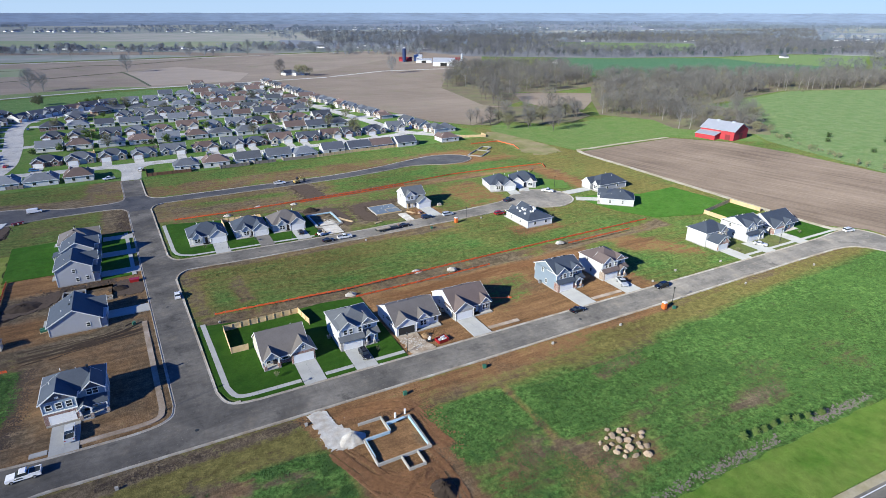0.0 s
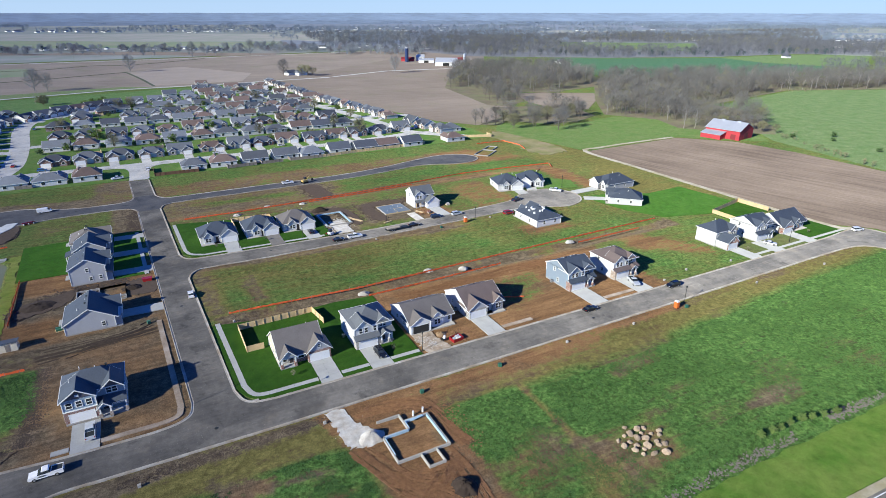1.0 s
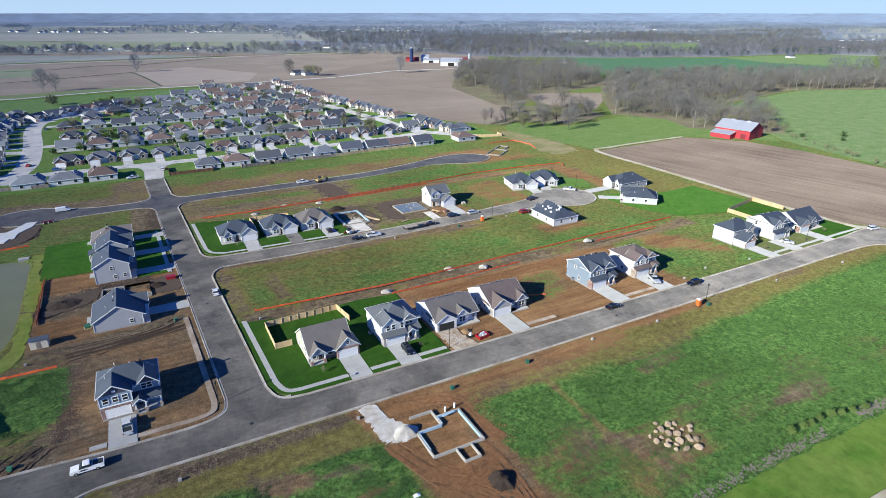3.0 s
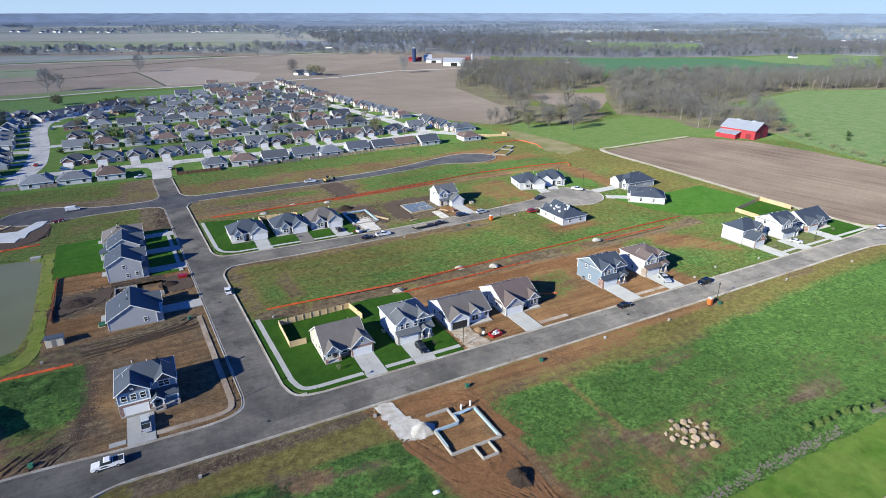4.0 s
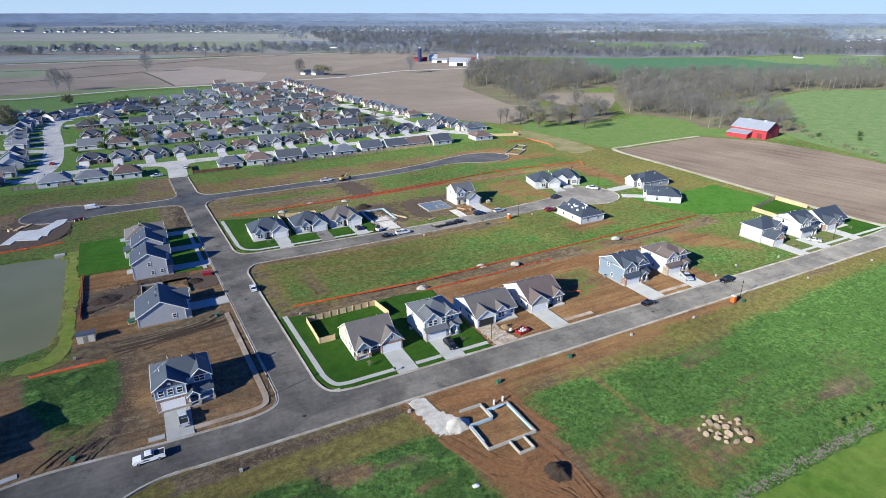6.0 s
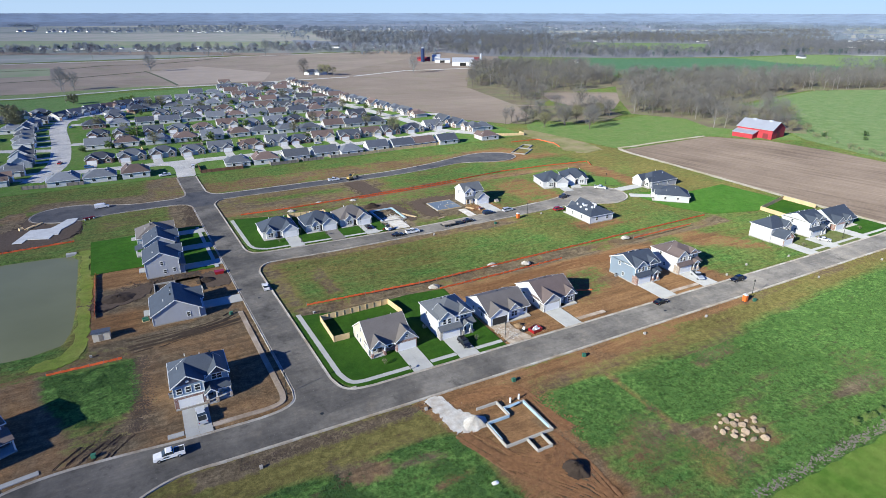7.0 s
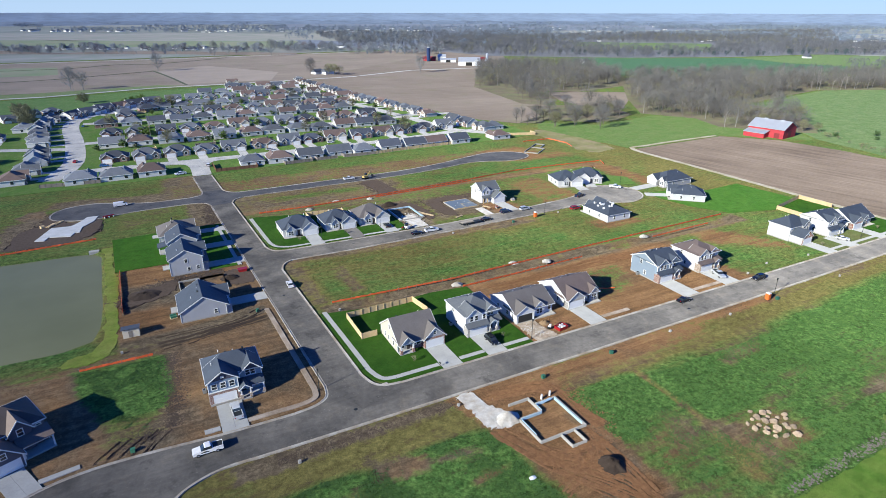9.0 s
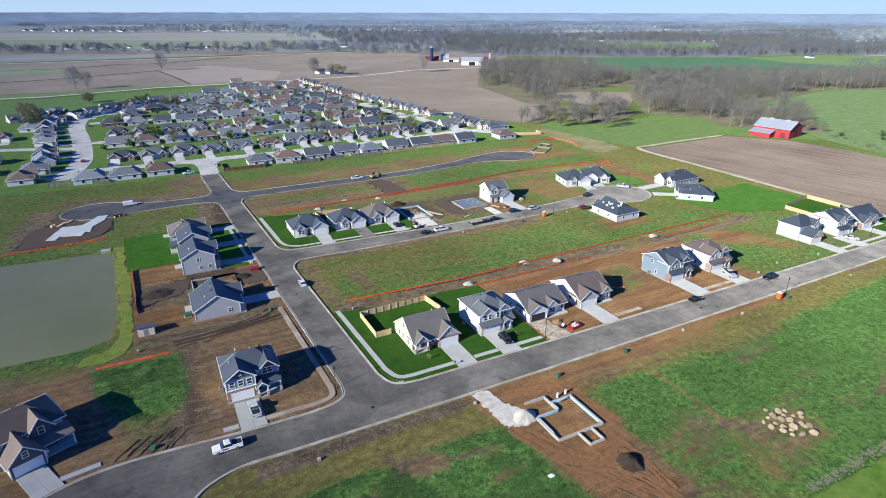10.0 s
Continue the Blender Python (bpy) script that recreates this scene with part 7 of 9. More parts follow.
vehicle("sedan", "white", pose(cross_x(68) + 3.3, 67.6, Z0, 0, 0, 88), "small white car parked at the kerb")
vehicle("van", "white", pose(-47.0, 181.6, 0.04, 0, 0, 5), "white van on fresh asphalt")
vehicle("sedan", "white", pose(196.2, 11.2, 0.08, 0, 0, 300), "white car parked on the driveway")
vehicle("suv", "white", pose(240.5, 4.2, Z0, 0, 0, 350), "white car parked at the street's end")
vehicle("sedan", "black", pose(55.0, 90.2, Z0, 0, 0, 0), "black car beside the middle street")
vehicle("pickup", "white", pose(61.5, 90.6, Z0, 0, 0, 0), "white work truck beside the middle street")
vehicle("sedan", "black", pose(48.0, 103.6, 0.08, 0, 0, 88), "black car parked on the driveway")
vehicle("suv", "navy", pose(99.6, 96.4, Z0, 0, 0, 2), "dark blue car parked at the kerb")
vehicle("suv", "silver", pose(109.2, 95.6, Z0, 0, 0, 3), "silver car parked at the kerb")
vehicle("pickup", "navy", pose(143.2, 100.0, Z0, 0, 0, 20), "dark blue pickup truck by the turning place")
vehicle("pickup", "white", pose(168.4, 103.4, Z0, 0, 0, -50), "white pickup truck in the turning place")
vehicle("suv", "red", pose(129.4, 86.2, Z0, 0, 0, 0), "dark red car beside the unfinished house")
vehicle("pickup", "white", pose(57.0, 177.0, 0.04, 0, 0, 2), "white pickup truck on fresh asphalt")
vehicle("pickup", "white", pose(-19.0, 226.5, 0.03, 0, 0, 190), "white pickup truck on the village lawn")
for x, y, a, k, c in ((-70, 282, 80, "sedan", "red"), (-55, 263.5, 0, "suv", "blue"), (35, 264, 0, "sedan", "silver"), (-72, 405, 85, "sedan", "blue"), (158, 420, 97, "suv", "navy"), (170, 330, 105, "sedan", "silver"), (153, 470, 97, "suv", "white"), (75, 267, 3, "sedan", "white"), (20, 353, 0, "suv", "silver"), (100, 354, 0, "sedan", "black"), (-4, 239, 88, "suv", "white")):
    vehicle(k, c, pose(x, y, 0.06, 0, 0, a), {"red": "red", "blue": "blue", "silver": "silver", "navy": "dark blue", "white": "white", "black": "black"}[c] + " car parked on the village street")
# flatbed truck and trailer on the middle street
h = vehicle("truck", "black", pose(87.2, 91.6, Z0, 0, 0, 2), "dark truck pulling a long flat trailer")
h = thing("flat_trailer", "long dark flat trailer loaded with boards", "trailer", pose(79.4, 90.9, Z0, 0, 0, 2))
part("deck", Geo().box(-5, 4.6, -1.1, 1.1, 0.75, 0.95), DARK_METAL, h)
part("load", Geo().box(-4.4, 1.0, -0.9, 0.9, 0.95, 1.35), TIMBER_OLD, h, "stack of grey boards")
for x in (-2.6, -1.7):
    for s in (-1, 1):
        child("rim", RIM, child("wheel", WHEEL, h, pose(x, s * 1.0, 0.35)))


def excavator(m, label):
    h = thing("excavator", label, "excavator", m)
    Y = PAINT["yellow"]
    for s in (-1, 1):
        part("track", Geo().prism([(-1.6, 0.15), (-1.3, 0.0), (1.3, 0.0), (1.6, 0.15), (1.6, 0.55), (1.3, 0.7), (-1.3, 0.7), (-1.6, 0.55)], s * 0.9 - 0.25, s * 0.9 + 0.25, "y"), RUBBER, h)
    part("body", Geo().box(-1.5, 1.2, -1.0, 1.0, 0.75, 1.7), Y, h)
    part("cab", Geo().box(0.2, 1.3, 0.05, 1.0, 1.7, 2.7), GLASS, h)
    part("boom", Geo().tube((1.1, -0.3, 1.5), (2.8, -0.3, 3.3), 0.22, 0.18, 4).tube((2.8, -0.3, 3.3), (4.4, -0.3, 1.6), 0.18, 0.14, 4), Y, h)
    part("bucket", Geo().prism([(4.0, 0.5), (4.9, 0.7), (4.7, 1.7), (4.2, 1.6)], -0.8, 0.2, "y"), DARK_METAL, h)


excavator(pose(65, 174.5, 0.04, 0, 0, 20), "yellow excavator working beside fresh asphalt")
h = thing("skid_loader", "small white and red loader on the gravel", "loader", pose(54.0, 97.9, 0.0, 0, 0, 110))
part("body", Geo().box(-1.3, 0.6, -0.8, 0.8, 0.3, 1.3), PAINT["white"], h)
part("cab", Geo().box(-0.6, 0.5, -0.6, 0.6, 1.3, 2.2), GLASS, h)
part("bucket", Geo().prism([(1.2, 0.1), (2.0, 0.15), (1.3, 0.8)], -0.9, 0.9, "y"), PAINT["red"], h)
for x in (-0.9, 0.3):
    for s in (-1, 1):
        child("wheel", WHEEL, h, pose(x, s * 0.9, 0.35))

# ---- site furniture ----
def toilet(x, y):
    h = thing("portable_toilet", "bright orange portable toilet on bare ground", "portable toilet", pose(x, y, -0.06))
    part("cabin", Geo().box(-0.56, 0.56, -0.56, 0.56, 0.08, 2.05), ORANGE_TANK, h)
    part("roof", Geo().prism([(-0.6, 2.05), (0.6, 2.05), (0.42, 2.3), (-0.42, 2.3)], -0.6, 0.6, "y"), WHITE, h, "pale domed roof")
    part("door", Geo().box(-0.36, 0.36, -0.59, -0.56, 0.2, 1.95), ORANGE_TANK, h)
    part("skid", Geo().box(-0.6, 0.6, -0.6, 0.6, 0, 0.08), DARK_METAL, h)


toilet(125.8, -7.2)
toilet(108.0, 86.0)


def pedestal(x, y, mat=PLASTIC_GREEN, s=1.0, label="green utility box on the ground"):
    h = thing("utility_box", label, "utility box", pose(x, y, -0.12, 0, 0, random.uniform(-20, 20)), "utility boxes")
    part("cabinet", Geo().box(-0.4 * s, 0.4 * s, -0.35 * s, 0.35 * s, 0, 0.75 * s), mat, h)
    part("lid", Geo().box(-0.43 * s, 0.43 * s, -0.38 * s, 0.38 * s, 0.75 * s, 0.85 * s), mat, h)


for x, y in ((128.6, -8.4), (-44.6, 5.0 + 3.4), (41.8, -8.6), (-11.8, 55.5), (63.4, -8.0), (96, 84.6)):
    pedestal(x, y)
for x, y in ((107.6, -8.4), (196, -9), (9.4, 45.2), (-16.3, -9.5), (162, -7.5), (150, 10), (-46.5, 48.6), (120, 86), (170, 8), (19, -8.5), (68, 84.8), (137, 7.6), (85, -7.2)):
    pedestal(x, y, FOOTING, 0.7, "pale concrete utility box on the ground")


def street_lamp(x, y, turn):
    h = thing("street_lamp", "slim dark street lamp post", "street lamp", pose(x, y, -0.1, 0, 0, turn), "street lamps")
    part("pole", Geo().tube((0, 0, 0), (0, 0, 5.2), 0.09, 0.06, 8), DARK_METAL, h)
    part("base", Geo().tube((0, 0, 0), (0, 0, 0.5), 0.18, 0.14, 8), DARK_METAL, h)
    part("lantern", Geo().tube((0, 0, 5.2), (0, 0, 5.75), 0.14, 0.24, 8).tube((0, 0, 5.75), (0, 0, 5.95), 0.28, 0.05, 8), DARK_METAL, h)


for x, y in ((130, -6.4), (49.6, 7.0), (205, 9.4), (-6.6, 11.0), (20.5, 100.9), (44, 100.6), (176, 108), (113, 86.4)):
    street_lamp(x, y, 0)


def power_pole(x, y, z=9.0):
    h = thing("utility_pole", "tall pale wooden utility pole", "utility pole", pose(x, y, 0), "utility poles")
    part("pole", Geo().tube((0, 0, -0.3), (0, 0, z), 0.17, 0.11, 8), BARK_PALE, h)
    part("crossarm", Geo().box(-1.1, 1.1, -0.06, 0.06, z - 0.7, z - 0.55), BARK_PALE, h)


for x, y in ((-85, 553), (-45, 316), (-29, 329), (-28, 378), (-92, 640), (40, 1094), (160, 1100), (-80, 1088), (290, 1112), (400, 1127)):
    power_pole(x, y, 11)
h = thing("garden_shed", "small wooden shed with dark lean roof", "shed", pose(-46.2, 56.2, -0.1))
part("wall", Geo().prism([(0, 0), (2.6, 0), (2.6, 2.1), (0, 2.5)], 0, 4.0, "x"), VINYL_TAN, h)
part("roof", Geo().prism([(-0.3, 2.55), (2.9, 2.06), (2.9, 2.2), (-0.3, 2.69)], -0.25, 4.25, "x"), ROOF_DARK, h)
part("door", Geo().box(1.4, 2.4, -0.04, 0.01, 0.1, 1.95), TIMBER_OLD, h)
h = thing("skip_bin", "red and white rubbish heap in a low frame", "rubbish bin", pose(60.0, 7.8, -0.1, 0, 0, 8))
part("frame", Geo().box(-1.6, 1.6, -1.1, -1.0, 0, 0.9).box(-1.6, 1.6, 1.0, 1.1, 0, 0.9).box(-1.6, -1.5, -1.0, 1.0, 0, 0.9).box(1.5, 1.6, -1.0, 1.0, 0, 0.9), PAINT["red"], h)
g = Geo()
for i in range(16):
    x, y = random.uniform(-1.3, 1.3), random.uniform(-0.8, 0.8)
    g.box(x - 0.25, x + 0.25, y - 0.15, y + 0.15, 0.1, random.uniform(0.5, 1.0))
part("rubbish", g, WHITE, h, "pale rubbish and board offcuts")
h = thing("cement_mixer", "small white cement mixer on its wheels", "cement mixer", pose(56.8, 8.9, -0.05))
part("drum", Geo().tube((0, 0, 0.7), (0.3, 0, 1.5), 0.45, 0.3, 10), WHITE, h)
part("stand", Geo().box(-0.5, 0.5, -0.4, 0.4, 0.2, 0.7), DARK_METAL, h)
h = thing("skip_bin", "small red bin beside the kerb", "rubbish bin", pose(-10.9, 86.2, -0.05))
part("frame", Geo().prism([(-1.2, 0), (1.2, 0), (1.5, 1.0), (-1.5, 1.0)], -0.9, 0.9, "y"), PAINT["red"], h)
h = thing("mailbox", "dark mailbox on a post by the kerb", "mailbox", pose(22.2, 6.6, 0))
part("post", Geo().box(-0.06, 0.06, -0.06, 0.06, -0.2, 1.0), TIMBER_OLD, h)
part("box", Geo().prism([(-0.12, 1.0), (0.12, 1.0), (0.12, 1.2), (0, 1.3), (-0.12, 1.2)], -0.28, 0.28, "y"), DARK_METAL, h)
for x, y, a, label in ((-74.5, 164.5, 30, "stack of pine boards on muddy ground"), (-33.6, 62.4, 10, "stack of green and white siding boxes"), (112.4, 109.5, 0, "stack of grey bricks beside the house"), (100, 103.5, 20, "low stack of red bricks on gravel")):
    h = thing("material_stack", label, "building materials", pose(x, y, 0, 0, 0, a))
    part("pallet", Geo().box(-0.9, 0.9, -0.7, 0.7, -0.1, 0.12), TIMBER, h)
    part("load", Geo().box(-0.8, 0.8, -0.6, 0.1, 0.12, 0.7).box(-0.8, 0.8, 0.12, 0.6, 0.12, 0.95), {30: TIMBER, 10: PLASTIC_GREEN, 0: FOOTING, 20: BRICK_RED}[a], h)


# ---- heaps, rocks, gravel ----
def heap(name, label, category, x, y, rx, ry, height, mat, seed, rough=1.0):
    g = Geo()
    n, k = 40, 12
    r = np.random.default_rng(seed)
    wob = np.convolve(np.tile(r.uniform(0.75, 1.2, n), 3), np.ones(3) / 3, "same")[n:2 * n]
    for j in range(k):
        q0 = 1 - j / (k - 1)
        for i in range(n):
            a = 2 * math.pi * i / n
            q = q0 * wob[i] + 0.01
            z = height * (1 - q0 ** 1.6) ** 1.15 * (1 + rough * r.uniform(-0.12, 0.08)) - 0.2 * (j == 0)
            g.v.append((rx * q * math.cos(a) + 0.1 * rough * r.normal(), ry * q * math.sin(a) + 0.1 * rough * r.normal(), z - 0.1))
    for j in range(k - 1):
        for i in range(n):
            g.f.append((j * n + i, j * n + (i + 1) % n, (j + 1) * n + (i + 1) % n, (j + 1) * n + i))
    ob = new(name, g.mesh(name, mat, True))
    ob.matrix_basis = pose(x, y, 0)
    return tagged(ob, label, category)


heap("gravel_mound", "pale mound of crushed stone beside the foundation", "gravel mound", 26.2, -17.2, 3.1, 2.3, 1.7, GRAVEL, 1, 0.3)
heap("soil_mound", "dark heap of dug topsoil", "soil mound", 36.6, -37.4, 2.5, 2.8, 1.5, DUG, 2)
heap("soil_mound", "dark heap of dug topsoil by the fence", "soil mound", 58.8, 128.0, 4.0, 2.4, 1.9, DUG, 3)
heap("soil_mound", "dark heap of churned topsoil", "soil mound", -40.5, 81.5, 5.0, 4.0, 1.0, DUG, 4)
heap("sand_mound", "small tan mound of sand", "sand mound", 57.6, 12.0, 1.5, 1.3, 0.9, surface("damp_sand", (0.30, 0.205, 0.120), 0.95, 0.2, 1.0, 5.0, 0.05), 5)
heap("soil_mound", "dark churned topsoil beside the foundation", "soil mound", -15.5, 82.5, 3.2, 2.2, 1.0, DUG, 6)
for i, (x, y) in enumerate(((40, 145), (26, 139), (73, 50.5), (47.8, 44.8), (84.2, 46.5), (55, 141.4), (132, 48.6))):
    heap("stone_mound", "small pale mound of stones by the ditch", "stone mound", x, y, 1.9, 1.4, 0.7, GRAVEL, 20 + i)
wob = random.Random(4)
slab("gravel_entry", [(x + wob.uniform(-0.5, 0.5), y + wob.uniform(-0.5, 0.5)) for x, y in curve_through([(20.2, -5.3), (23.5, -5.4), (24.2, -9.1), (26.0, -13.4), (28.4, -16.2), (26.2, -19.0), (23.3, -18.9), (21.0, -17.6), (20.9, -13), (20.3, -8.6)], 6)], -0.3, -0.01, GRAVEL, "pale crushed stone entry to the foundation", "gravel")


def boulder(x, y, s, seed):
    bm = bmesh.new()
    bmesh.ops.create_icosphere(bm, subdivisions=2, radius=1)
    r = random.Random(seed)
    sx, sy, sz = s * r.uniform(0.8, 1.3), s * r.uniform(0.7, 1.1), s * r.uniform(0.5, 0.8)
    off = Vector((r.uniform(0, 50), r.uniform(0, 50), 0))
    for v in bm.verts:
        k = 1 + 0.45 * (noise.noise(v.co * 1.3 + off))
        v.co = Vector((v.co.x * sx * k, v.co.y * sy * k, v.co.z * sz * k))
    me = bpy.data.meshes.new("boulder")
    bm.to_mesh(me)
    bm.free()
    me.materials.append(ROCK)
    ob = tagged(new("boulder", me), "tan limestone boulder lying on weedy ground", "boulder", "boulders")
    ob.matrix_basis = pose(x, y, sz * 0.35 - 0.1, 0, 0, r.uniform(0, 360))


dice = random.Random(5)
for i in range(24):
    a, q = i * 2.4, math.sqrt((i + 0.5) / 24)
    boulder(74.6 + 5.2 * q * math.cos(a) + dice.uniform(-0.4, 0.4), -43.8 + 4.6 * q * math.sin(a) + dice.uniform(-0.4, 0.4), dice.uniform(0.45, 0.8), i)


def rocks(name, label, pts, half, n, size, mat, seed, low=-0.12):
    """Many small broken stones along a line, as one mass."""
    r = np.random.default_rng(seed)
    places = along(pts, 0.5)
    g = Geo()
    for i in range(n):
        x, y, a = places[int(r.integers(len(places)))]
        o = r.normal() * half * 0.5
        x, y = x - math.sin(radians(a)) * o + r.uniform(-0.7, 0.7), y + math.cos(radians(a)) * o + r.uniform(-0.7, 0.7)
        s = size * r.uniform(0.5, 1.3)
        pts8 = [((i8 & 1) * 2 - 1, (i8 >> 1 & 1) * 2 - 1, (i8 >> 2) * 2 - 1) for i8 in range(8)]
        c, d = math.cos(r.uniform(0, 6.3)), math.sin(r.uniform(0, 6.3))
        g.add([(x + s * (c * p[0] - d * p[1]) * r.uniform(0.6, 1), y + s * (d * p[0] + c * p[1]) * r.uniform(0.6, 1), low + s * 0.5 * p[2] * r.uniform(0.6, 1)) for p in pts8],
              [(0, 2, 3, 1), (4, 5, 7, 6), (0, 1, 5, 4), (2, 6, 7, 3), (0, 4, 6, 2), (1, 3, 7, 5)])
    tagged(new(name, g.mesh(name, mat)), label, "stones", kind="stuff")


rocks("crushed_stone", "pale loose stones on the entry", [(21.9, -6), (22.5, -11), (23.4, -15), (24.4, -18.4)], 2.0, 700, 0.11, GRAVEL, 31, -0.02)
rocks("rubble", "brown rubble and clods in front of the unfinished house", [(51, 8), (57, 10), (66, 9)], 3.6, 520, 0.17, CLAY, 32, -0.08)
rocks("rubble", "pale building rubble on the gravel drive", [(52, 13), (54, 7)], 2.2, 160, 0.13, GRAVEL, 33, 0.06)
rocks("riprap", "grey broken stones lining the ditch", [(62, -56.6), (90, -57.2), (104, -57.3)], 1.2, 480, 0.16, RIPRAP, 1, -0.45)
rocks("riprap", "grey broken stones lining the ditch", [(116, -57.4), (136, -59.0)], 1.3, 380, 0.17, RIPRAP, 2, -0.36)

# ---- barn and farm ----
rocks("rubble", "pale crushed stone strewn beside the foundation", [(58, 98), (60, 105), (62, 112), (64, 113)], 3.4, 420, 0.2, GRAVEL, 34, 0.0)
rocks("rubble", "splintered timber and rubble before the unfinished house", [(96, 105), (101, 106)], 2.4, 160, 0.24, CLAY, 35, 0.0)


def lumber_stack(x, y, turn, n, length):
    """Loose pale boards laid side by side on bearers."""
    h = thing("lumber_stack", "pale pine boards stacked on bare soil", "lumber", pose(x, y, -0.05, 0, 0, turn), "lumber stacks")
    for s in (-0.3, 0.3):
        part("bearer", Geo().box(s * length - 0.05, s * length + 0.05, -0.6, 0.6, 0, 0.1), TIMBER_OLD, h)
    board = Geo().box(-length / 2, length / 2, -0.1, 0.1, 0, 0.09).mesh("board", TIMBER)
    r = random.Random(int(x))
    for i in range(n):
        child("board", board, h, pose(r.uniform(-0.3, 0.3), -0.5 + (i % 5) * 0.25, 0.1 + (i // 5) * 0.1, 0, 0, r.uniform(-2, 2)))


lumber_stack(-71.6, 166.0, 62, 20, 5.0)
lumber_stack(-69.4, 168.6, 58, 12, 4.4)
lumber_stack(67.4, 112.4, 115, 10, 4.6)
lumber_stack(69.4, 108.6, 118, 8, 4.2)
lumber_stack(79.6, 101.0, 15, 7, 3.6)
lumber_stack(96.6, 106.6, 120, 8, 4.0)
h = thing("plastic_bag", "crumpled white plastic sheet lying on the weeds", "plastic sheet", pose(21.1, -33.2, -0.08))
part("sheet", Geo().add([(0.7 * math.cos(i * 0.785) * (1 + 0.4 * (i % 2)), 0.5 * math.sin(i * 0.785), 0.02) for i in range(8)] + [(0.1, 0.05, 0.35)], [(i, (i + 1) % 8, 8) for i in range(8)]), WHITE, h)
h = thing("road_barrier", "red and white plastic barrier beside the turning place", "barrier", pose(-51.4, 167.4, 0, 0, 0, 20))
part("rail", Geo().box(-2.2, 2.2, -0.2, 0.2, 0.5, 0.95), PAINT["red"], h)
part("rail", Geo().box(-2.0, 2.0, -0.25, 0.15, 0.05, 0.4), PAINT["red"], h)
for x in (-1.7, 0, 1.7):
    part("foot", Geo().box(x - 0.12, x + 0.12, -0.6, 0.6, -0.1, 0.55), WHITE, h)
h = thing("barn", "red wooden barn with pale metal roof", "barn", pose(350.9, 138.8, 0, 0, 0, 10))
part("wall", Geo().box(0, 18.5, 0, 24, -0.3, 6.2), RED_PAINT, h)
part("gable", Geo().prism([(0, 6.2), (18.5, 6.2), (9.25, 10.6)], 0, 24, "y"), RED_PAINT, h)
top = [(-0.7, 5.95), (9.25, 10.7), (19.2, 5.95)]
part("roof", Geo().prism(top + [(u, z + 0.2) for u, z in top[::-1]], -0.6, 24.6, "y"), BARN_ROOF, h, "pale grey metal roof")
for y in (6, 17):
    part("ridge_vent", Geo().box(8.5, 10.0, y - 1.2, y + 1.2, 10.4, 11.3), BARN_ROOF, h)
part("lean_to", Geo().prism([(-7, -0.3), (0, -0.3), (0, 4.6), (-7, 3.1)], 9.5, 23.5, "y"), RED_PAINT, h)
part("lean_to_roof", Geo().prism([(-7.5, 3.05), (0, 4.65), (0, 4.85), (-7.5, 3.25)], 9.1, 23.9, "y"), BARN_ROOF, h)
part("door", Geo().box(-0.05, 0.0, 2.5, 6.0, 0.0, 3.6), RED_ROOF, h, "dark red sliding door")
part("door", Geo().box(6.8, 11.6, -0.06, 0.0, 0.0, 4.4), RED_ROOF, h)


def farm_shed(label, x, y, turn, W, D, ze, zr, wall, roof):
    h = thing("farm_building", label, "barn", pose(x, y, 0, 0, 0, turn), "farm buildings")
    part("wall", Geo().box(0, W, 0, D, -0.3, ze), wall, h)
    part("gable", Geo().prism([(0, ze), (D, ze), (D / 2, zr)], 0, W, "x"), wall, h)
    top = [(-0.6, ze - 0.2), (D / 2, zr), (D + 0.6, ze - 0.2)]
    part("roof", Geo().prism(top + [(u, z + 0.25) for u, z in top[::-1]], -0.5, W + 0.5, "x"), roof, h)
    # dark panel in place of a shaded opening
    part("door", Geo().box(W * 0.35, W * 0.65, -0.08, 0, 0, ze * 0.8), DARKNESS, h, "dark open doorway")


farm_shed("low red farm building", 420, 848, -30, 22, 10, 4, 7, RED_PAINT, RED_ROOF)
farm_shed("white two-storey farm building", 446, 842, -30, 14, 12, 6.5, 10.5, WHITE, BARN_ROOF)
farm_shed("long white open-fronted farm shed", 434, 808, -30, 26, 13, 4.5, 6.5, WHITE, BARN_ROOF)
farm_shed("large white barn with pale roof", 430, 738, -32, 34, 22, 6.5, 12, WHITE, BARN_ROOF)
farm_shed("white barn with red roof", 464, 744, -32, 16, 16, 7, 11, WHITE, RED_ROOF)
for x, y, r, z in ((456, 719, 5.2, 9), (467, 714, 4.6, 8), (480, 733, 2.0, 17)):
    h = thing("grain_bin", "round pale metal grain bin", "grain bin", pose(x, y, 0), "grain bins")
    part("shell", Geo().tube((0, 0, -0.3), (0, 0, z), r, r, 16), BARN_ROOF, h)
    part("cone", Geo().tube((0, 0, z), (0, 0, z + r * 0.5), r * 1.03, 0.3, 16), BARN_ROOF, h)
h = thing("silo", "tall dark blue silo with pale cap", "silo", pose(425, 836, 0))
part("shell", Geo().tube((0, 0, -0.3), (0, 0, 22), 3.2, 3.2, 18), SILO_BLUE, h)
part("cap", Geo().tube((0, 0, 22), (0, 0, 24), 3.25, 1.0, 18), BARN_ROOF, h)
slab("lawn_farm", [(478, 706), (520, 740), (580, 782), (560, 720), (530, 690)], -0.3, 0.09, PASTURE, "green lawn by the farm", "lawn")


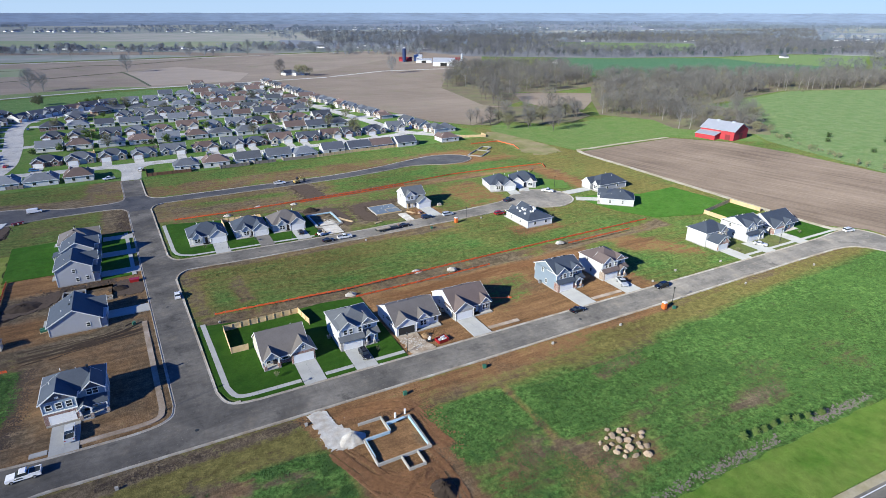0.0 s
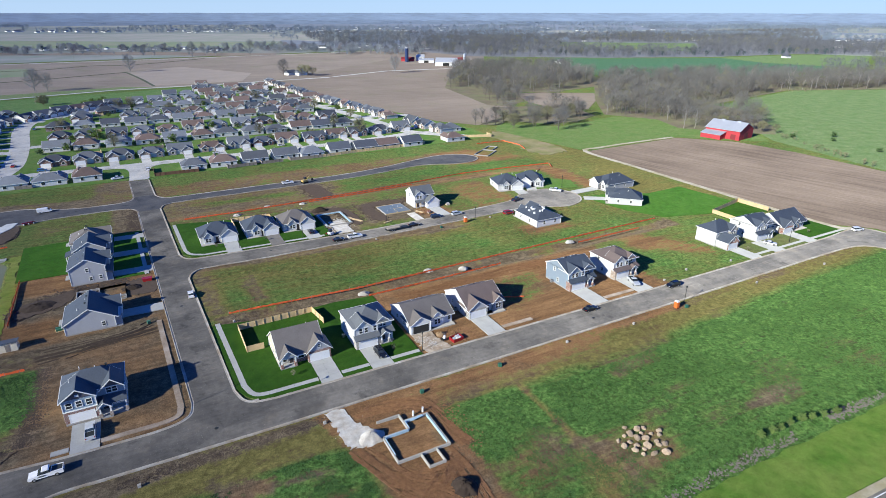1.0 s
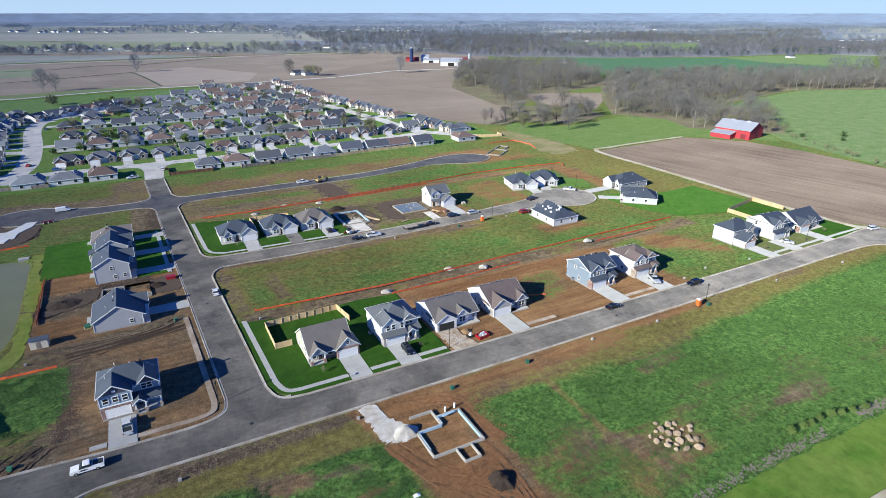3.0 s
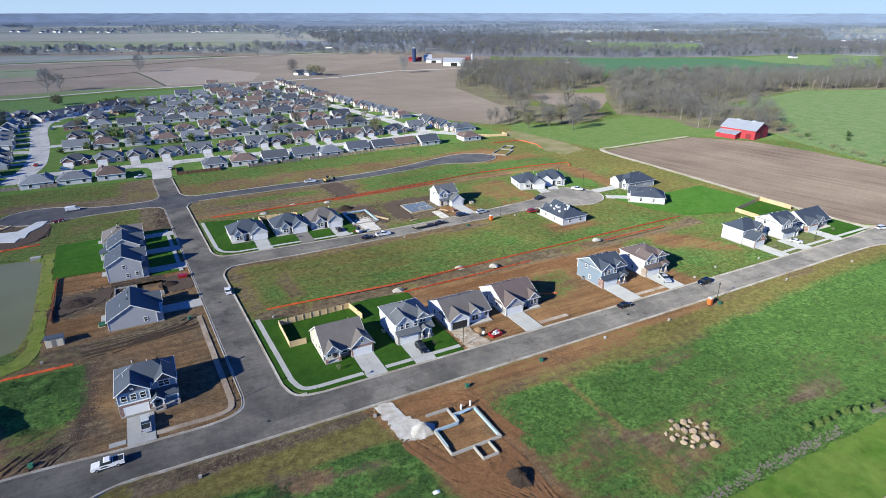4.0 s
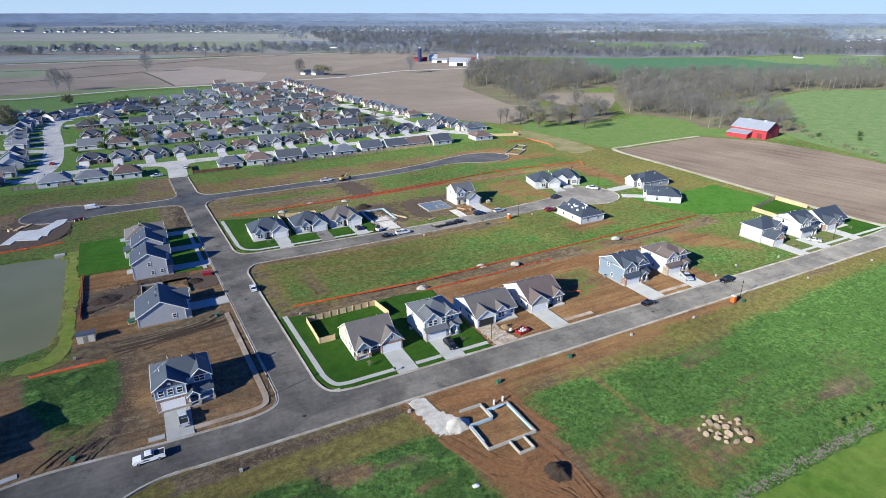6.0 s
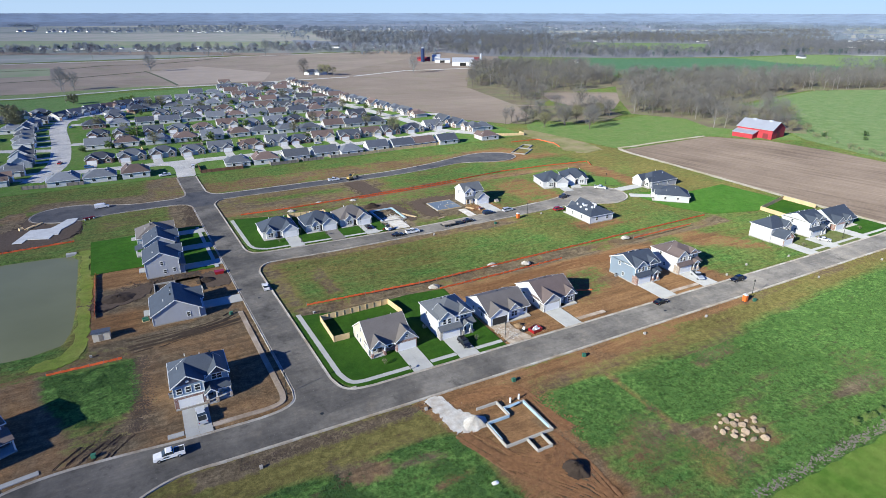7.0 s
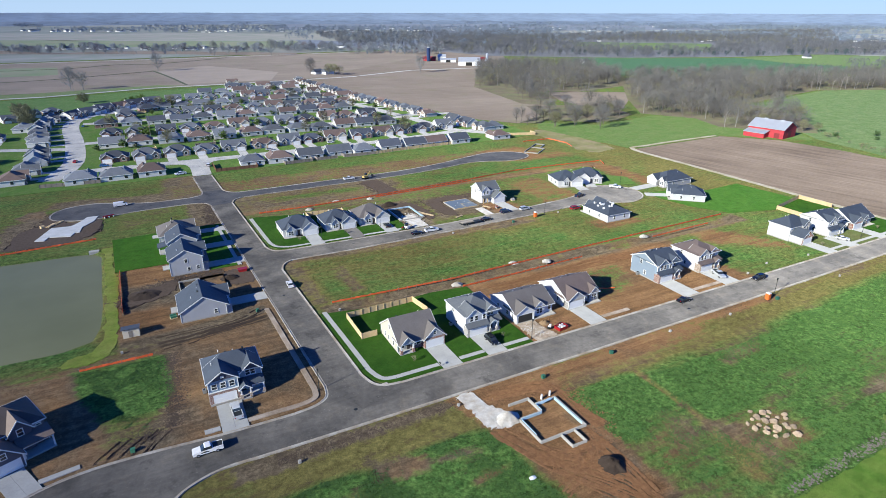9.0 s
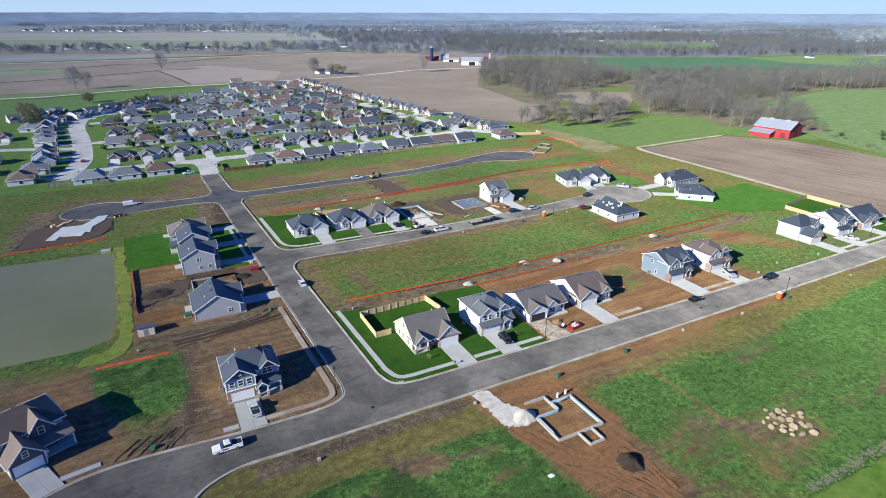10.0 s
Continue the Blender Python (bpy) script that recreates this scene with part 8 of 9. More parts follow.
# ---- trees ----
def tree_shape(seed, height, spread, twigs, width, leafy=False, limbs=8, low=0.32, stout=0.6):
    """Corner and face lists of a trunk with limbs, and of a crown of twig slivers or small leaf clumps."""
    r = random.Random(seed)
    wood, crown = Geo(), Geo()
    lean = Vector((r.uniform(-0.06, 0.06), r.uniform(-0.06, 0.06), 1)) * height * 0.62
    wood.tube((0, 0, -0.3), lean, height * 0.015, height * 0.007, 5, False)
    ends = []
    for i in range(limbs):
        t = low + (0.98 - low) * (i + 0.5) / limbs
        a = i * 2.4 + r.uniform(-0.5, 0.5)
        p = lean * t
        reach = spread * (0.55 + 0.6 * math.sin(math.pi * min(1, (t - low) / (1 - low) * 0.9 + 0.1))) * r.uniform(0.75, 1.15)
        q = p + Vector((math.cos(a) * reach, math.sin(a) * reach, height * (r.uniform(0.04, 0.16) + 0.22 * t)))
        m = (p + q) / 2 + Vector((r.uniform(-0.1, 0.1) * reach, r.uniform(-0.1, 0.1) * reach, height * 0.03))
        wood.tube(p, m, height * 0.009 * stout, height * 0.006 * stout, 3, False)
        wood.tube(m, q, height * 0.006 * stout, height * 0.0022 * stout, 3, False)
        ends += [(p, m), (m, q), (m, q)]
    ends.append((lean * 0.8, lean + Vector((0, 0, height * 0.36))))
    for i in range(twigs):
        p, q = ends[r.randrange(len(ends))]
        o = p.lerp(q, r.random())
        d = Vector((r.gauss(0, 1), r.gauss(0, 1), r.gauss(0.45, 0.8))).normalized()
        if not leafy and i % 3:
            q = d * r.random() ** 0.45
            o = Vector((q.x * spread * 0.95, q.y * spread * 0.95, height * (0.60 + 0.06 * math.sin(seed) + 0.34 * q.z)))
        if leafy:
            c = o + d * r.uniform(0.1, 0.24) * spread
            s = width * r.uniform(0.6, 1.4)
            u = d.orthogonal().normalized() * s
            w = d.cross(u).normalized() * s
            crown.add([tuple(c + u), tuple(c + w), tuple(c - u * 0.9), tuple(c - w + d * s * 0.5)], [(0, 1, 2), (0, 2, 3)])
        else:
            e = o + d * r.uniform(0.14, 0.44) * spread
            u = d.orthogonal().normalized() * width * r.uniform(0.5, 1.2)
            crown.add([tuple(o - u), tuple(o + u), tuple(e)], [(0, 1, 2)])
    return wood, crown


TREES = {}
for k, (hh, sp, tw, wd, leafy, bark, top, label) in {
    "oak": (15, 4.8, 1900, 0.045, False, BARK, TWIG, "large bare tree with spreading grey branches"),
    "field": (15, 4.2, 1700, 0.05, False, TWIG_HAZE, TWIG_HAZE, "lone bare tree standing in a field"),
    "ash": (17, 3.9, 1500, 0.045, False, BARK, TWIG, "tall bare tree with fine twigs"),
    "bud": (12, 4.2, 1900, 0.05, False, BARK, TWIG_BUD, "bare tree with greenish spring buds"),
    "pale": (19, 4.4, 1000, 0.045, False, BARK_PALE, TWIG, "tall pale-barked bare tree"),
    "garden": (5.5, 2.0, 420, 0.06, False, BARK, TWIG_BUD, "small budding garden tree"),
    "leafy": (6.5, 2.8, 1500, 0.16, True, BARK, LEAF, "small round tree in fresh leaf"),
    "bush": (3.0, 1.7, 700, 0.13, True, BARK, EVERGREEN, "dark rounded evergreen bush on grass"),
    "shrub": (3.2, 1.15, 620, 0.12, True, BARK, SHRUB, "young upright shrub in fresh green leaf"),
    "big_leaf": (12, 6.0, 2600, 0.26, True, BARK, TWIG_BUD, "broad olive-leaved tree behind the village"),
}.items():
    wood, crown = tree_shape(hash(len(k) * 7 + ord(k[0])) % 1000, hh, sp, tw, wd, leafy, 20, 0.18 if k in ("bush", "oak", "big_leaf", "field") else 0.30, 0.5 if k == "pale" else 0.95)
    t = thing("tree" if k != "bush" else "bush", label, "tree" if k != "bush" else "bush", pose(0, 0, -80), "trees" if k != "bush" else "bushes")
    part("trunk", wood, bark, t)
    part("crown", crown, top, t)
    TREES[k] = [t, False]


def plant(kind, x, y, s=1.0, turn=None):
    m = pose(x, y, -0.05, 0, 0, random.uniform(0, 360) if turn is None else turn) @ Matrix.Diagonal((s, s, s * random.uniform(0.92, 1.1), 1))
    if not TREES[kind][1]:
        TREES[kind][0].matrix_basis = m
        TREES[kind][1] = True
    else:
        copy_thing(TREES[kind][0], m)


# trees that stand alone
for kind, x, y, s in (("field", -84, 656, 1.5), ("field", -96, 660, 1.2), ("field", 0, 852, 1.3), ("field", 328, 664, 1.1), ("oak", 267, 225, 1.25), ("ash", 223, 270, 0.8), ("oak", 239, 266, 0.9), ("oak", 243, 247, 0.85), ("bud", 240, 244, 1.1), ("bud", 262, 246, 1.1), ("oak", 258, 243, 0.9), ("ash", 251, 258, 0.9), ("ash", 228, 262, 0.7), ("bud", 276, 250, 1.1), ("oak", 284, 240, 0.8), ("ash", 233, 277, 0.9), ("oak", 318, 262, 0.9), ("ash", 326, 268, 0.9), ("ash", 268, 262, 0.9), ("bud", 249, 270, 0.8), ("oak", 262, 280, 0.9), ("ash", 290, 250, 0.8), ("oak", 296, 262, 0.9), ("bud", 310, 264, 0.9),
                      ("pale", 354, 187, 0.95), ("pale", 361, 183, 0.9), ("pale", 371, 218, 1.0), ("pale", 348, 262, 1.0), ("ash", 366, 176, 0.8), ("bud", 376, 172, 0.9), ("oak", 386, 160, 0.75), ("bud", 390, 150, 0.7), ("bud", 396, 143, 0.6), ("ash", 381, 168, 0.9),
                      ("bud", 203, 690, 1.3), ("bud", 209, 684, 1.2), ("oak", 181, 700, 1.2), ("bud", 215, 680, 1.1), ("field", 212, 1098, 1.4), ("field", 110, 1120, 1.3)):
    plant(kind, x, y, s)
for kind, x, y, s in (("leafy", -30, 345, 1.1), ("leafy", -33, 349, 1.0), ("big_leaf", -118, 470, 1.1), ("big_leaf", -108, 420, 1.0), ("big_leaf", -112, 445, 1.1), ("leafy", -37, 520, 1.0), ("leafy", -30, 522, 1.1), ("leafy", -44, 517, 0.9), ("bush", -60, 310, 1.2), ("leafy", 152, 385, 0.9), ("big_leaf", -78, 540, 0.8)):
    plant(kind, x, y, s)
dice = random.Random(21)
for i in range(120):
    y = dice.choice((272, 278, 310, 345, 360, 394, 425, 440, 470, 500, 545))
    x = dice.uniform(-58, 150)
    plant(dice.choice(("garden", "garden", "bush", "garden", "bud", "garden", "leafy")), x, y + dice.uniform(-3, 3), dice.uniform(0.6, 1.0))
for x, y, s in ((108.3, -55.6, 0.62), (110.9, -56.2, 0.66), (113.9, -57.0, 0.7), (117.3, -57.7, 0.72), (104.9, -55.2, 0.6), (99.2, -55.0, 0.7), (96.0, -54.8, 0.75), (101.8, -55.2, 0.6)):
    plant("shrub", x, y, s * 1.25)
for x, y in ((17.5, 11.5), (43.3, 11.0), (13, 104.5), (54, 104.5), (30.8, 103.6), (183, 11), (221, 12)):
    plant("garden", x, y, 0.42)
for x, y, s in ((392, 128, 0.9), (420, 116, 1.0), (438, 88, 1.1), (405, 108, 0.8), (398, 76, 0.9)):
    plant("bush", x, y, s)
for kind in list(TREES):
    if not TREES[kind][1]:
        plant(kind, 300, 300)


def woodland(name, label, regions, mat, spacing, hmin, hmax, twigs, width, seed, category="woodland", trunks=BARK, low=0.3, free=()):
    """Far woods as one mass of bare trees."""
    r = random.Random(seed)
    pats = []
    for k in range(5):
        wood, crown = tree_shape(seed * 10 + k, 1.0, 0.27 + 0.03 * k, twigs, width, False, 11, low)
        pats.append((np.array(wood.v), wood.f, np.array(crown.v), crown.f))
    out = [[], [], 0], [[], [], 0]
    for poly, dens in regions:
        xs, ys = [p[0] for p in poly], [p[1] for p in poly]
        n = int((max(xs) - min(xs)) * (max(ys) - min(ys)) / spacing ** 2 * dens)
        px = np.array([r.uniform(min(xs), max(xs)) for i in range(n)])
        py = np.array([r.uniform(min(ys), max(ys)) for i in range(n)])
        ok = inside(poly, px, py) > 0
        for gap in free:
            ok &= inside(gap, px, py) < 0
        for x, y in zip(px[ok], py[ok]):
            hh, a = r.uniform(hmin, hmax), r.uniform(0, 6.28)
            wv, wf, cv, cf = pats[r.randrange(5)]
            rot = np.array([[math.cos(a), -math.sin(a), 0], [math.sin(a), math.cos(a), 0], [0, 0, 1]]) * hh
            for o, v, f in ((out[0], wv, wf), (out[1], cv, cf)):
                o[0].append(v @ rot.T + (x, y, 0))
                o[1].extend([tuple(i + o[2] for i in q) for q in f])
                o[2] += len(v)
    for o, nm, mt in zip(out, ("trunks", "crowns"), (trunks, mat)):
        me = bpy.data.meshes.new(nm)
        me.from_pydata(np.concatenate(o[0]).tolist(), [], o[1])
        me.materials.append(mt)
        if nm == "trunks":
            root = tagged(new(name, me), label, category, kind="stuff")
        else:
            child(nm, me, root)
    return root


LITTER = surface("leaf_litter", (0.125, 0.10, 0.075), 0.95, 0.3, 0.06, 0.9, 0.05, second=(0.13, 0.14, 0.07), amount=0.4)
field("wood_floor_near", [(282, 340), (300, 334), (350, 315), (335, 262), (303, 246), (276, 250), (255, 275), (240, 262), (228, 272), (262, 292)], 0.10, LITTER, "brown leaf litter under bare trees")
field("wood_floor_back", [(312, 486), (445, 705), (534, 682), (610, 625), (535, 475), (475, 415), (387, 396), (365, 420), (330, 356), (300, 338), (286, 352)], 0.11, LITTER, "brown leaf litter under bare trees")
field("wood_floor_long", [(345, 262), (400, 335), (530, 482), (690, 440), (880, 301), (752, 240), (635, 289), (474, 258), (470, 222), (420, 160), (393, 140), (366, 170), (352, 190), (366, 223)], 0.12, LITTER, "brown leaf litter under bare trees")
field("field_gap", [(358, 412), (388, 396), (432, 372), (400, 332), (352, 290), (328, 318), (332, 356)], 0.09, PLOUGH_FAR, "small bare field between the woods")
MARGIN = [(715, 800), (800, 745), (990, 668), (1200, 645), (1330, 560), (1700, 700), (1606, 826), (1123, 861), (746, 783)]
field("wood_floor_margin", MARGIN, 0.14, HAZE_WOOD_NEAR, "haze-grey floor of the woods behind the crop")
field("wood_floor_far", [(555, 1108), (846, 1577), (1361, 1555), (2700, 1500), (1606, 826), (1123, 861), (746, 783), (590, 897)], 0.10, HAZE_WOOD_NEAR, "haze-grey floor of the distant woods")
woodland("woods", "grey-brown leafless woods in early spring", [
    ([(282, 335), (300, 332), (345, 312), (330, 262), (303, 250), (283, 262), (262, 288)], 0.5),
    ([(314, 490), (445, 700), (534, 678), (600, 621), (530, 477), (470, 420), (387, 398), (371, 431), (330, 360), (300, 345), (288, 358), (338, 449)], 0.75),
    ([(350, 262), (400, 330), (530, 477), (682, 437), (866, 301), (750, 244), (635, 293), (474, 262), (432, 264), (420, 240), (384, 206), (369, 223)], 1.0),
    ([(420, 251), (470, 248), (478, 222), (420, 165), (393, 145), (372, 172), (362, 195), (380, 205)], 0.5),
], TWIG, 8.8, 11, 20, 190, 0.008, 4, low=0.36)
woodland("woods_pale", "tall pale-barked bare trees standing in the woods", [
    ([(314, 490), (445, 700), (534, 678), (600, 621), (530, 477), (470, 420), (387, 398), (371, 431), (330, 360), (300, 345), (288, 358), (338, 449)], 0.12),
    ([(350, 262), (400, 330), (530, 477), (682, 437), (866, 301), (750, 244), (635, 293), (474, 262), (432, 264), (420, 240), (384, 206), (369, 223)], 0.08),
    ([(600, 300), (760, 262), (866, 301), (750, 236), (635, 286)], 0.25),
], TWIG, 8.8, 14, 22, 60, 0.008, 24, trunks=BARK_PALE, low=0.45)
woodland("woods_budding", "greenish budding trees among the woods", [
    ([(314, 490), (445, 700), (534, 678), (530, 477), (387, 398), (338, 449)], 0.16),
    ([(350, 262), (530, 477), (682, 437), (635, 293), (432, 264), (369, 223)], 0.14),
    ([(420, 251), (470, 248), (420, 165), (372, 172)], 0.4),
], TWIG_BUD, 8.5, 8, 15, 170, 0.011, 5)
woodland("scrub", "low brown scrub along the pasture fence", [([(395, 140), (378, 126), (354, 60), (349, 20), (353, 20), (360, 60), (384, 118), (404, 132)], 1.6), ([(610, 282), (640, 284), (660, 276), (640, 270)], 2.0)], TWIG_BUD, 6, 1.5, 4.0, 150, 0.03, 12, low=0.05)
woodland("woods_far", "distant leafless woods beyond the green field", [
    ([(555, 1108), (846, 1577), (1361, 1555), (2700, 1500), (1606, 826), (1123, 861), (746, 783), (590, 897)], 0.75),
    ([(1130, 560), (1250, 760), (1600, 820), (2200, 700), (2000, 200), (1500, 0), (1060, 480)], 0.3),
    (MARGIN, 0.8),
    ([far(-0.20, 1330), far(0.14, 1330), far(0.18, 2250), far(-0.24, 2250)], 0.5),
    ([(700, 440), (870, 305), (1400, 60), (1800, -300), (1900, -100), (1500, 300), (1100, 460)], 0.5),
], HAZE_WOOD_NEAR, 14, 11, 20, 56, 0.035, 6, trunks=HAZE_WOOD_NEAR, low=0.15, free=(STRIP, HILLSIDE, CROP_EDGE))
woodland("woods_far_budding", "distant olive trees in bud among leafless woods", [
    ([(555, 1108), (846, 1577), (1361, 1555), (2700, 1500), (1606, 826), (1123, 861), (746, 783), (590, 897)], 0.16),
    ([(1130, 560), (1250, 760), (1600, 820), (2000, 200), (1060, 480)], 0.1),
], surface("distant_olive_crowns", (0.190, 0.195, 0.130), 1.0, 0.3, 0.012, 0.08), 14, 9, 17, 80, 0.04, 26, trunks=HAZE_WOOD_NEAR, low=0.1, free=(STRIP, HILLSIDE, CROP_EDGE))
dice = random.Random(9)


def belt(b0, b1, d0, d1, dens):
    return [far(b0, d0), far((b0 + b1) / 2, d0 * dice.uniform(0.99, 1.01)), far(b1, d0), far(b1, d1), far((b0 + b1) / 2, d1 * dice.uniform(0.98, 1.03)), far(b0, d1)], dens


# tree row with gardens beyond the country road
row = [belt(-1.0, -0.71, 1150, 1200, 0.55), belt(-0.705, -0.66, 1160, 1260, 0.7), belt(-0.65, -0.62, 1160, 1230, 0.4), belt(-0.59, -0.53, 1165, 1250, 0.75), belt(-0.53, -0.47, 1170, 1230, 0.6), belt(-0.44, -0.36, 1150, 1260, 0.45), belt(-0.34, -0.22, 1170, 1330, 0.5), belt(-0.20, -0.02, 1100, 1300, 0.45), belt(-0.62, -0.40, 1085, 1096, 0.35), belt(-1.0, -0.6, 1090, 1100, 0.4)]
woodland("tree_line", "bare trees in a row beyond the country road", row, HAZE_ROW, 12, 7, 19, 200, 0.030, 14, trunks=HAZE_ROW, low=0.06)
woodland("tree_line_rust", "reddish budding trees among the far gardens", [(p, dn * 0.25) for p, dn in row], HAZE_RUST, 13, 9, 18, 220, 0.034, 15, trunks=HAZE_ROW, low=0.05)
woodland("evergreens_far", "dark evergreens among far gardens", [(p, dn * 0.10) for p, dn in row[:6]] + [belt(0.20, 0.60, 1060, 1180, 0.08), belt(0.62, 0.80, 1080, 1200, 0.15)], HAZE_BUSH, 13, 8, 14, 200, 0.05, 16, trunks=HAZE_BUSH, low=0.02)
town = [belt(-0.72, -0.60, 2450, 2750, 0.25), belt(-0.66, -0.40, 2300, 2700, 0.5), belt(-0.42, -0.20, 2250, 2900, 0.45), belt(-0.53, -0.28, 3000, 3250, 1.0), belt(-0.75, -0.70, 3100, 3300, 1.2), belt(-0.30, 0.08, 1750, 2100, 0.5), belt(-0.25, 0.10, 2300, 3200, 0.6), belt(-0.16, 0.06, 1350, 1600, 0.6), belt(-0.9, -0.3, 4250, 4400, 0.4)]
for i in range(40):
    b, d = dice.uniform(0.0, 0.75), dice.uniform(1500, 4200)
    town.append(belt(b, b + dice.uniform(0.08, 0.25), d, d + dice.uniform(80, 320) * d / 2500, 1.0))
for i in range(12):
    b, d = dice.uniform(-0.8, 0.0), dice.uniform(3500, 4400)
    town.append(belt(b, b + dice.uniform(0.03, 0.12), d, d + dice.uniform(30, 90), 0.8))
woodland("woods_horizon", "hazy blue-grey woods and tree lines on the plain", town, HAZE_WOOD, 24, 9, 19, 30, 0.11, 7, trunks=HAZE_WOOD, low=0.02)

# far houses
FAR_HOUSE = thing("house", "small pale house far across the plain", "house", pose(640, 690, 0, 0, 0, 20), "far houses")
part("wall", Geo().box(-7, 7, -5, 5, -0.3, 3.4), WHITE, FAR_HOUSE)
part("roof", Geo().prism([(-5.6, 3.2), (5.6, 3.2), (0, 6.6)], -7.5, 7.5, "x"), ROOF_OLD[0], FAR_HOUSE)
dice = random.Random(31)
for x, y, n, sx, sy in ((1095, 590, 1, 5, 5), (200, 707, 3, 14, 8), (1500, 600, 7, 250, 150), (2300, 900, 8, 300, 150)):
    for i in range(n):
        k = 1 if y < 1250 else dice.uniform(0.7, 1.3)
        copy_thing(FAR_HOUSE, pose(x + dice.uniform(-sx, sx), y + dice.uniform(-sy, sy), 0, 0, 0, dice.uniform(0, 180)) @ Matrix.Diagonal((k, k, k, 1)))
for b0, b1, d0, d1, n in ((-0.78, -0.36, 1225, 1300, 26), (-0.34, -0.05, 1290, 1420, 14), (-0.76, -0.55, 2380, 2560, 22), (-0.50, -0.20, 2350, 2900, 34), (-0.25, 0.10, 2400, 3200, 22), (0.10, 0.40, 2600, 3400, 18), (0.2, 0.7, 1500, 2400, 12), (0.68, 0.8, 1500, 2000, 6)):
    for i in range(n):
        k = dice.uniform(0.55, 1.1) * (1 if d0 < 2000 else 1.25)
        x, y = far(dice.uniform(b0, b1), dice.uniform(d0, d1))
        copy_thing(FAR_HOUSE, pose(x, y, 0, 0, 0, dice.uniform(0, 180)) @ Matrix.Diagonal((k * dice.uniform(0.8, 1.6), k, k, 1)))


# the last ridges before the sky
def ridge(name, near_edge, dist, low, high, seed, mat):
    """A long gentle rise that closes the plain, its crest uneven."""
    g = Geo()
    n, k = 300, 5
    r = np.random.default_rng(seed)
    hs = np.convolve(r.random(n + 40), np.ones(9) / 9, "same")[20:20 + n + 1] * 0.7 + r.random(n + 1) * 0.3
    for i in range(n + 1):
        a = radians(150 - 170 * i / n)
        for j in range(k):
            q = j / (k - 1)
            d = near_edge + (dist - near_edge) * q
            z = (low + (high - low) * hs[i]) * q + (3.0 * r.random() if 0 < j < k - 1 else 0)
            g.v.append((d * math.cos(a), d * math.sin(a) - 100, z - 0.5))
        g.v.append((dist * 1.02 * math.cos(a), dist * 1.02 * math.sin(a) - 100, -5))
    for i in range(n):
        for j in range(k):
            p, q = (k + 1) * i + j, (k + 1) * (i + 1) + j
            g.f.append((p, q, q + 1, p + 1))
    setting(name, g, mat, "haze-blue wooded ridge at the horizon", "ridge")


# both ridges carry the haze in their blue base colours
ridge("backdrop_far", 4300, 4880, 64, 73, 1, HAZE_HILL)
ridge("backdrop_mid", 4150, 4420, 12, 28, 2, surface("nearer_hazy_ridge", (0.135, 0.172, 0.232), 1.0, 0.3, 0.004, 0.02))

# ---- weeds and tracks ----
def weeds(name, label, regions, n, size, mat, seed):
    """Low ragged clumps of leaves, as one mass."""
    r = np.random.default_rng(seed)
    verts, faces = [], []
    for poly, share in regions:
        xs, ys = [p[0] for p in poly], [p[1] for p in poly]
        m = int(n * share)
        px, py = r.uniform(min(xs), max(xs), m), r.uniform(min(ys), max(ys), m)
        ok = (inside(poly, px, py) > 0) & (lumps(px, py, 5.0, seed + 50) * 0.6 + lumps(px, py, 1.7, seed + 51) * 0.4 > 0.46)
        for x, y in zip(px[ok], py[ok]):
            s = size * r.uniform(0.5, 1.5)
            for q in range(3):
                a = r.uniform(0, 6.28)
                c, d = math.cos(a) * s, math.sin(a) * s
                b = len(verts)
                verts += [(x - d * 0.5, y + c * 0.5, -0.2), (x + d * 0.5, y - c * 0.5, -0.2), (x + c, y + d, s * r.uniform(0.3, 0.9) - 0.1)]
                faces.append((b, b + 1, b + 2))
    me = bpy.data.meshes.new(name)
    me.from_pydata(verts, [], faces)
    me.materials.append(mat)
    tagged(new(name, me), label, "weeds", kind="stuff")


weeds("weeds", "ragged green weeds on the open field", [([(45, -18), (95, -20), (160, -15), (232, -13), (228, -52), (45, -55)], 0.72), ([(-24, -18), (-14, -16.4), (-3, -18), (8, -17), (14.5, -17), (20.2, -18.6), (22.5, -26), (22, -34), (27, -50), (-26, -50)], 0.30), ([(-56, 43.5), (-37, 42.5), (-36.5, 27), (-42, 14), (-48, 14), (-55, 34)], 0.06), ([(6, 52), (178, 54), (170, 84), (10, 82)], 0.08)], 160000, 0.150, WEED, 3)


def ruts(name, label, lines, mat, seed):
    """Raised edges of tyre tracks pressed into the soil."""
    r = random.Random(seed)
    g = Geo()
    for pts in lines:
        smooth = [(x + r.uniform(-0.1, 0.1), y + r.uniform(-0.1, 0.1)) for x, y in curve_through(pts, 10)]
        for off in (-0.95, 0.95):
            i = 0
            while i < len(smooth) - 3:
                n = r.randrange(4, 12)
                o, k = r.uniform(-0.12, 0.12) + off, r.uniform(0.3, 1.0)
                if r.random() < 0.75:
                    w = r.uniform(0.6, 1.1)
                    g.sweep([(o - 0.26 * w, -0.25), (o - 0.15 * w, 0.06 * k - 0.06), (o, -0.16), (o + 0.14 * w, 0.07 * k - 0.07), (o + 0.27 * w, -0.25)], smooth[i:i + n + 1])
                i += n
    tagged(new(name, g.mesh(name, mat)), label, "tyre tracks", kind="stuff")


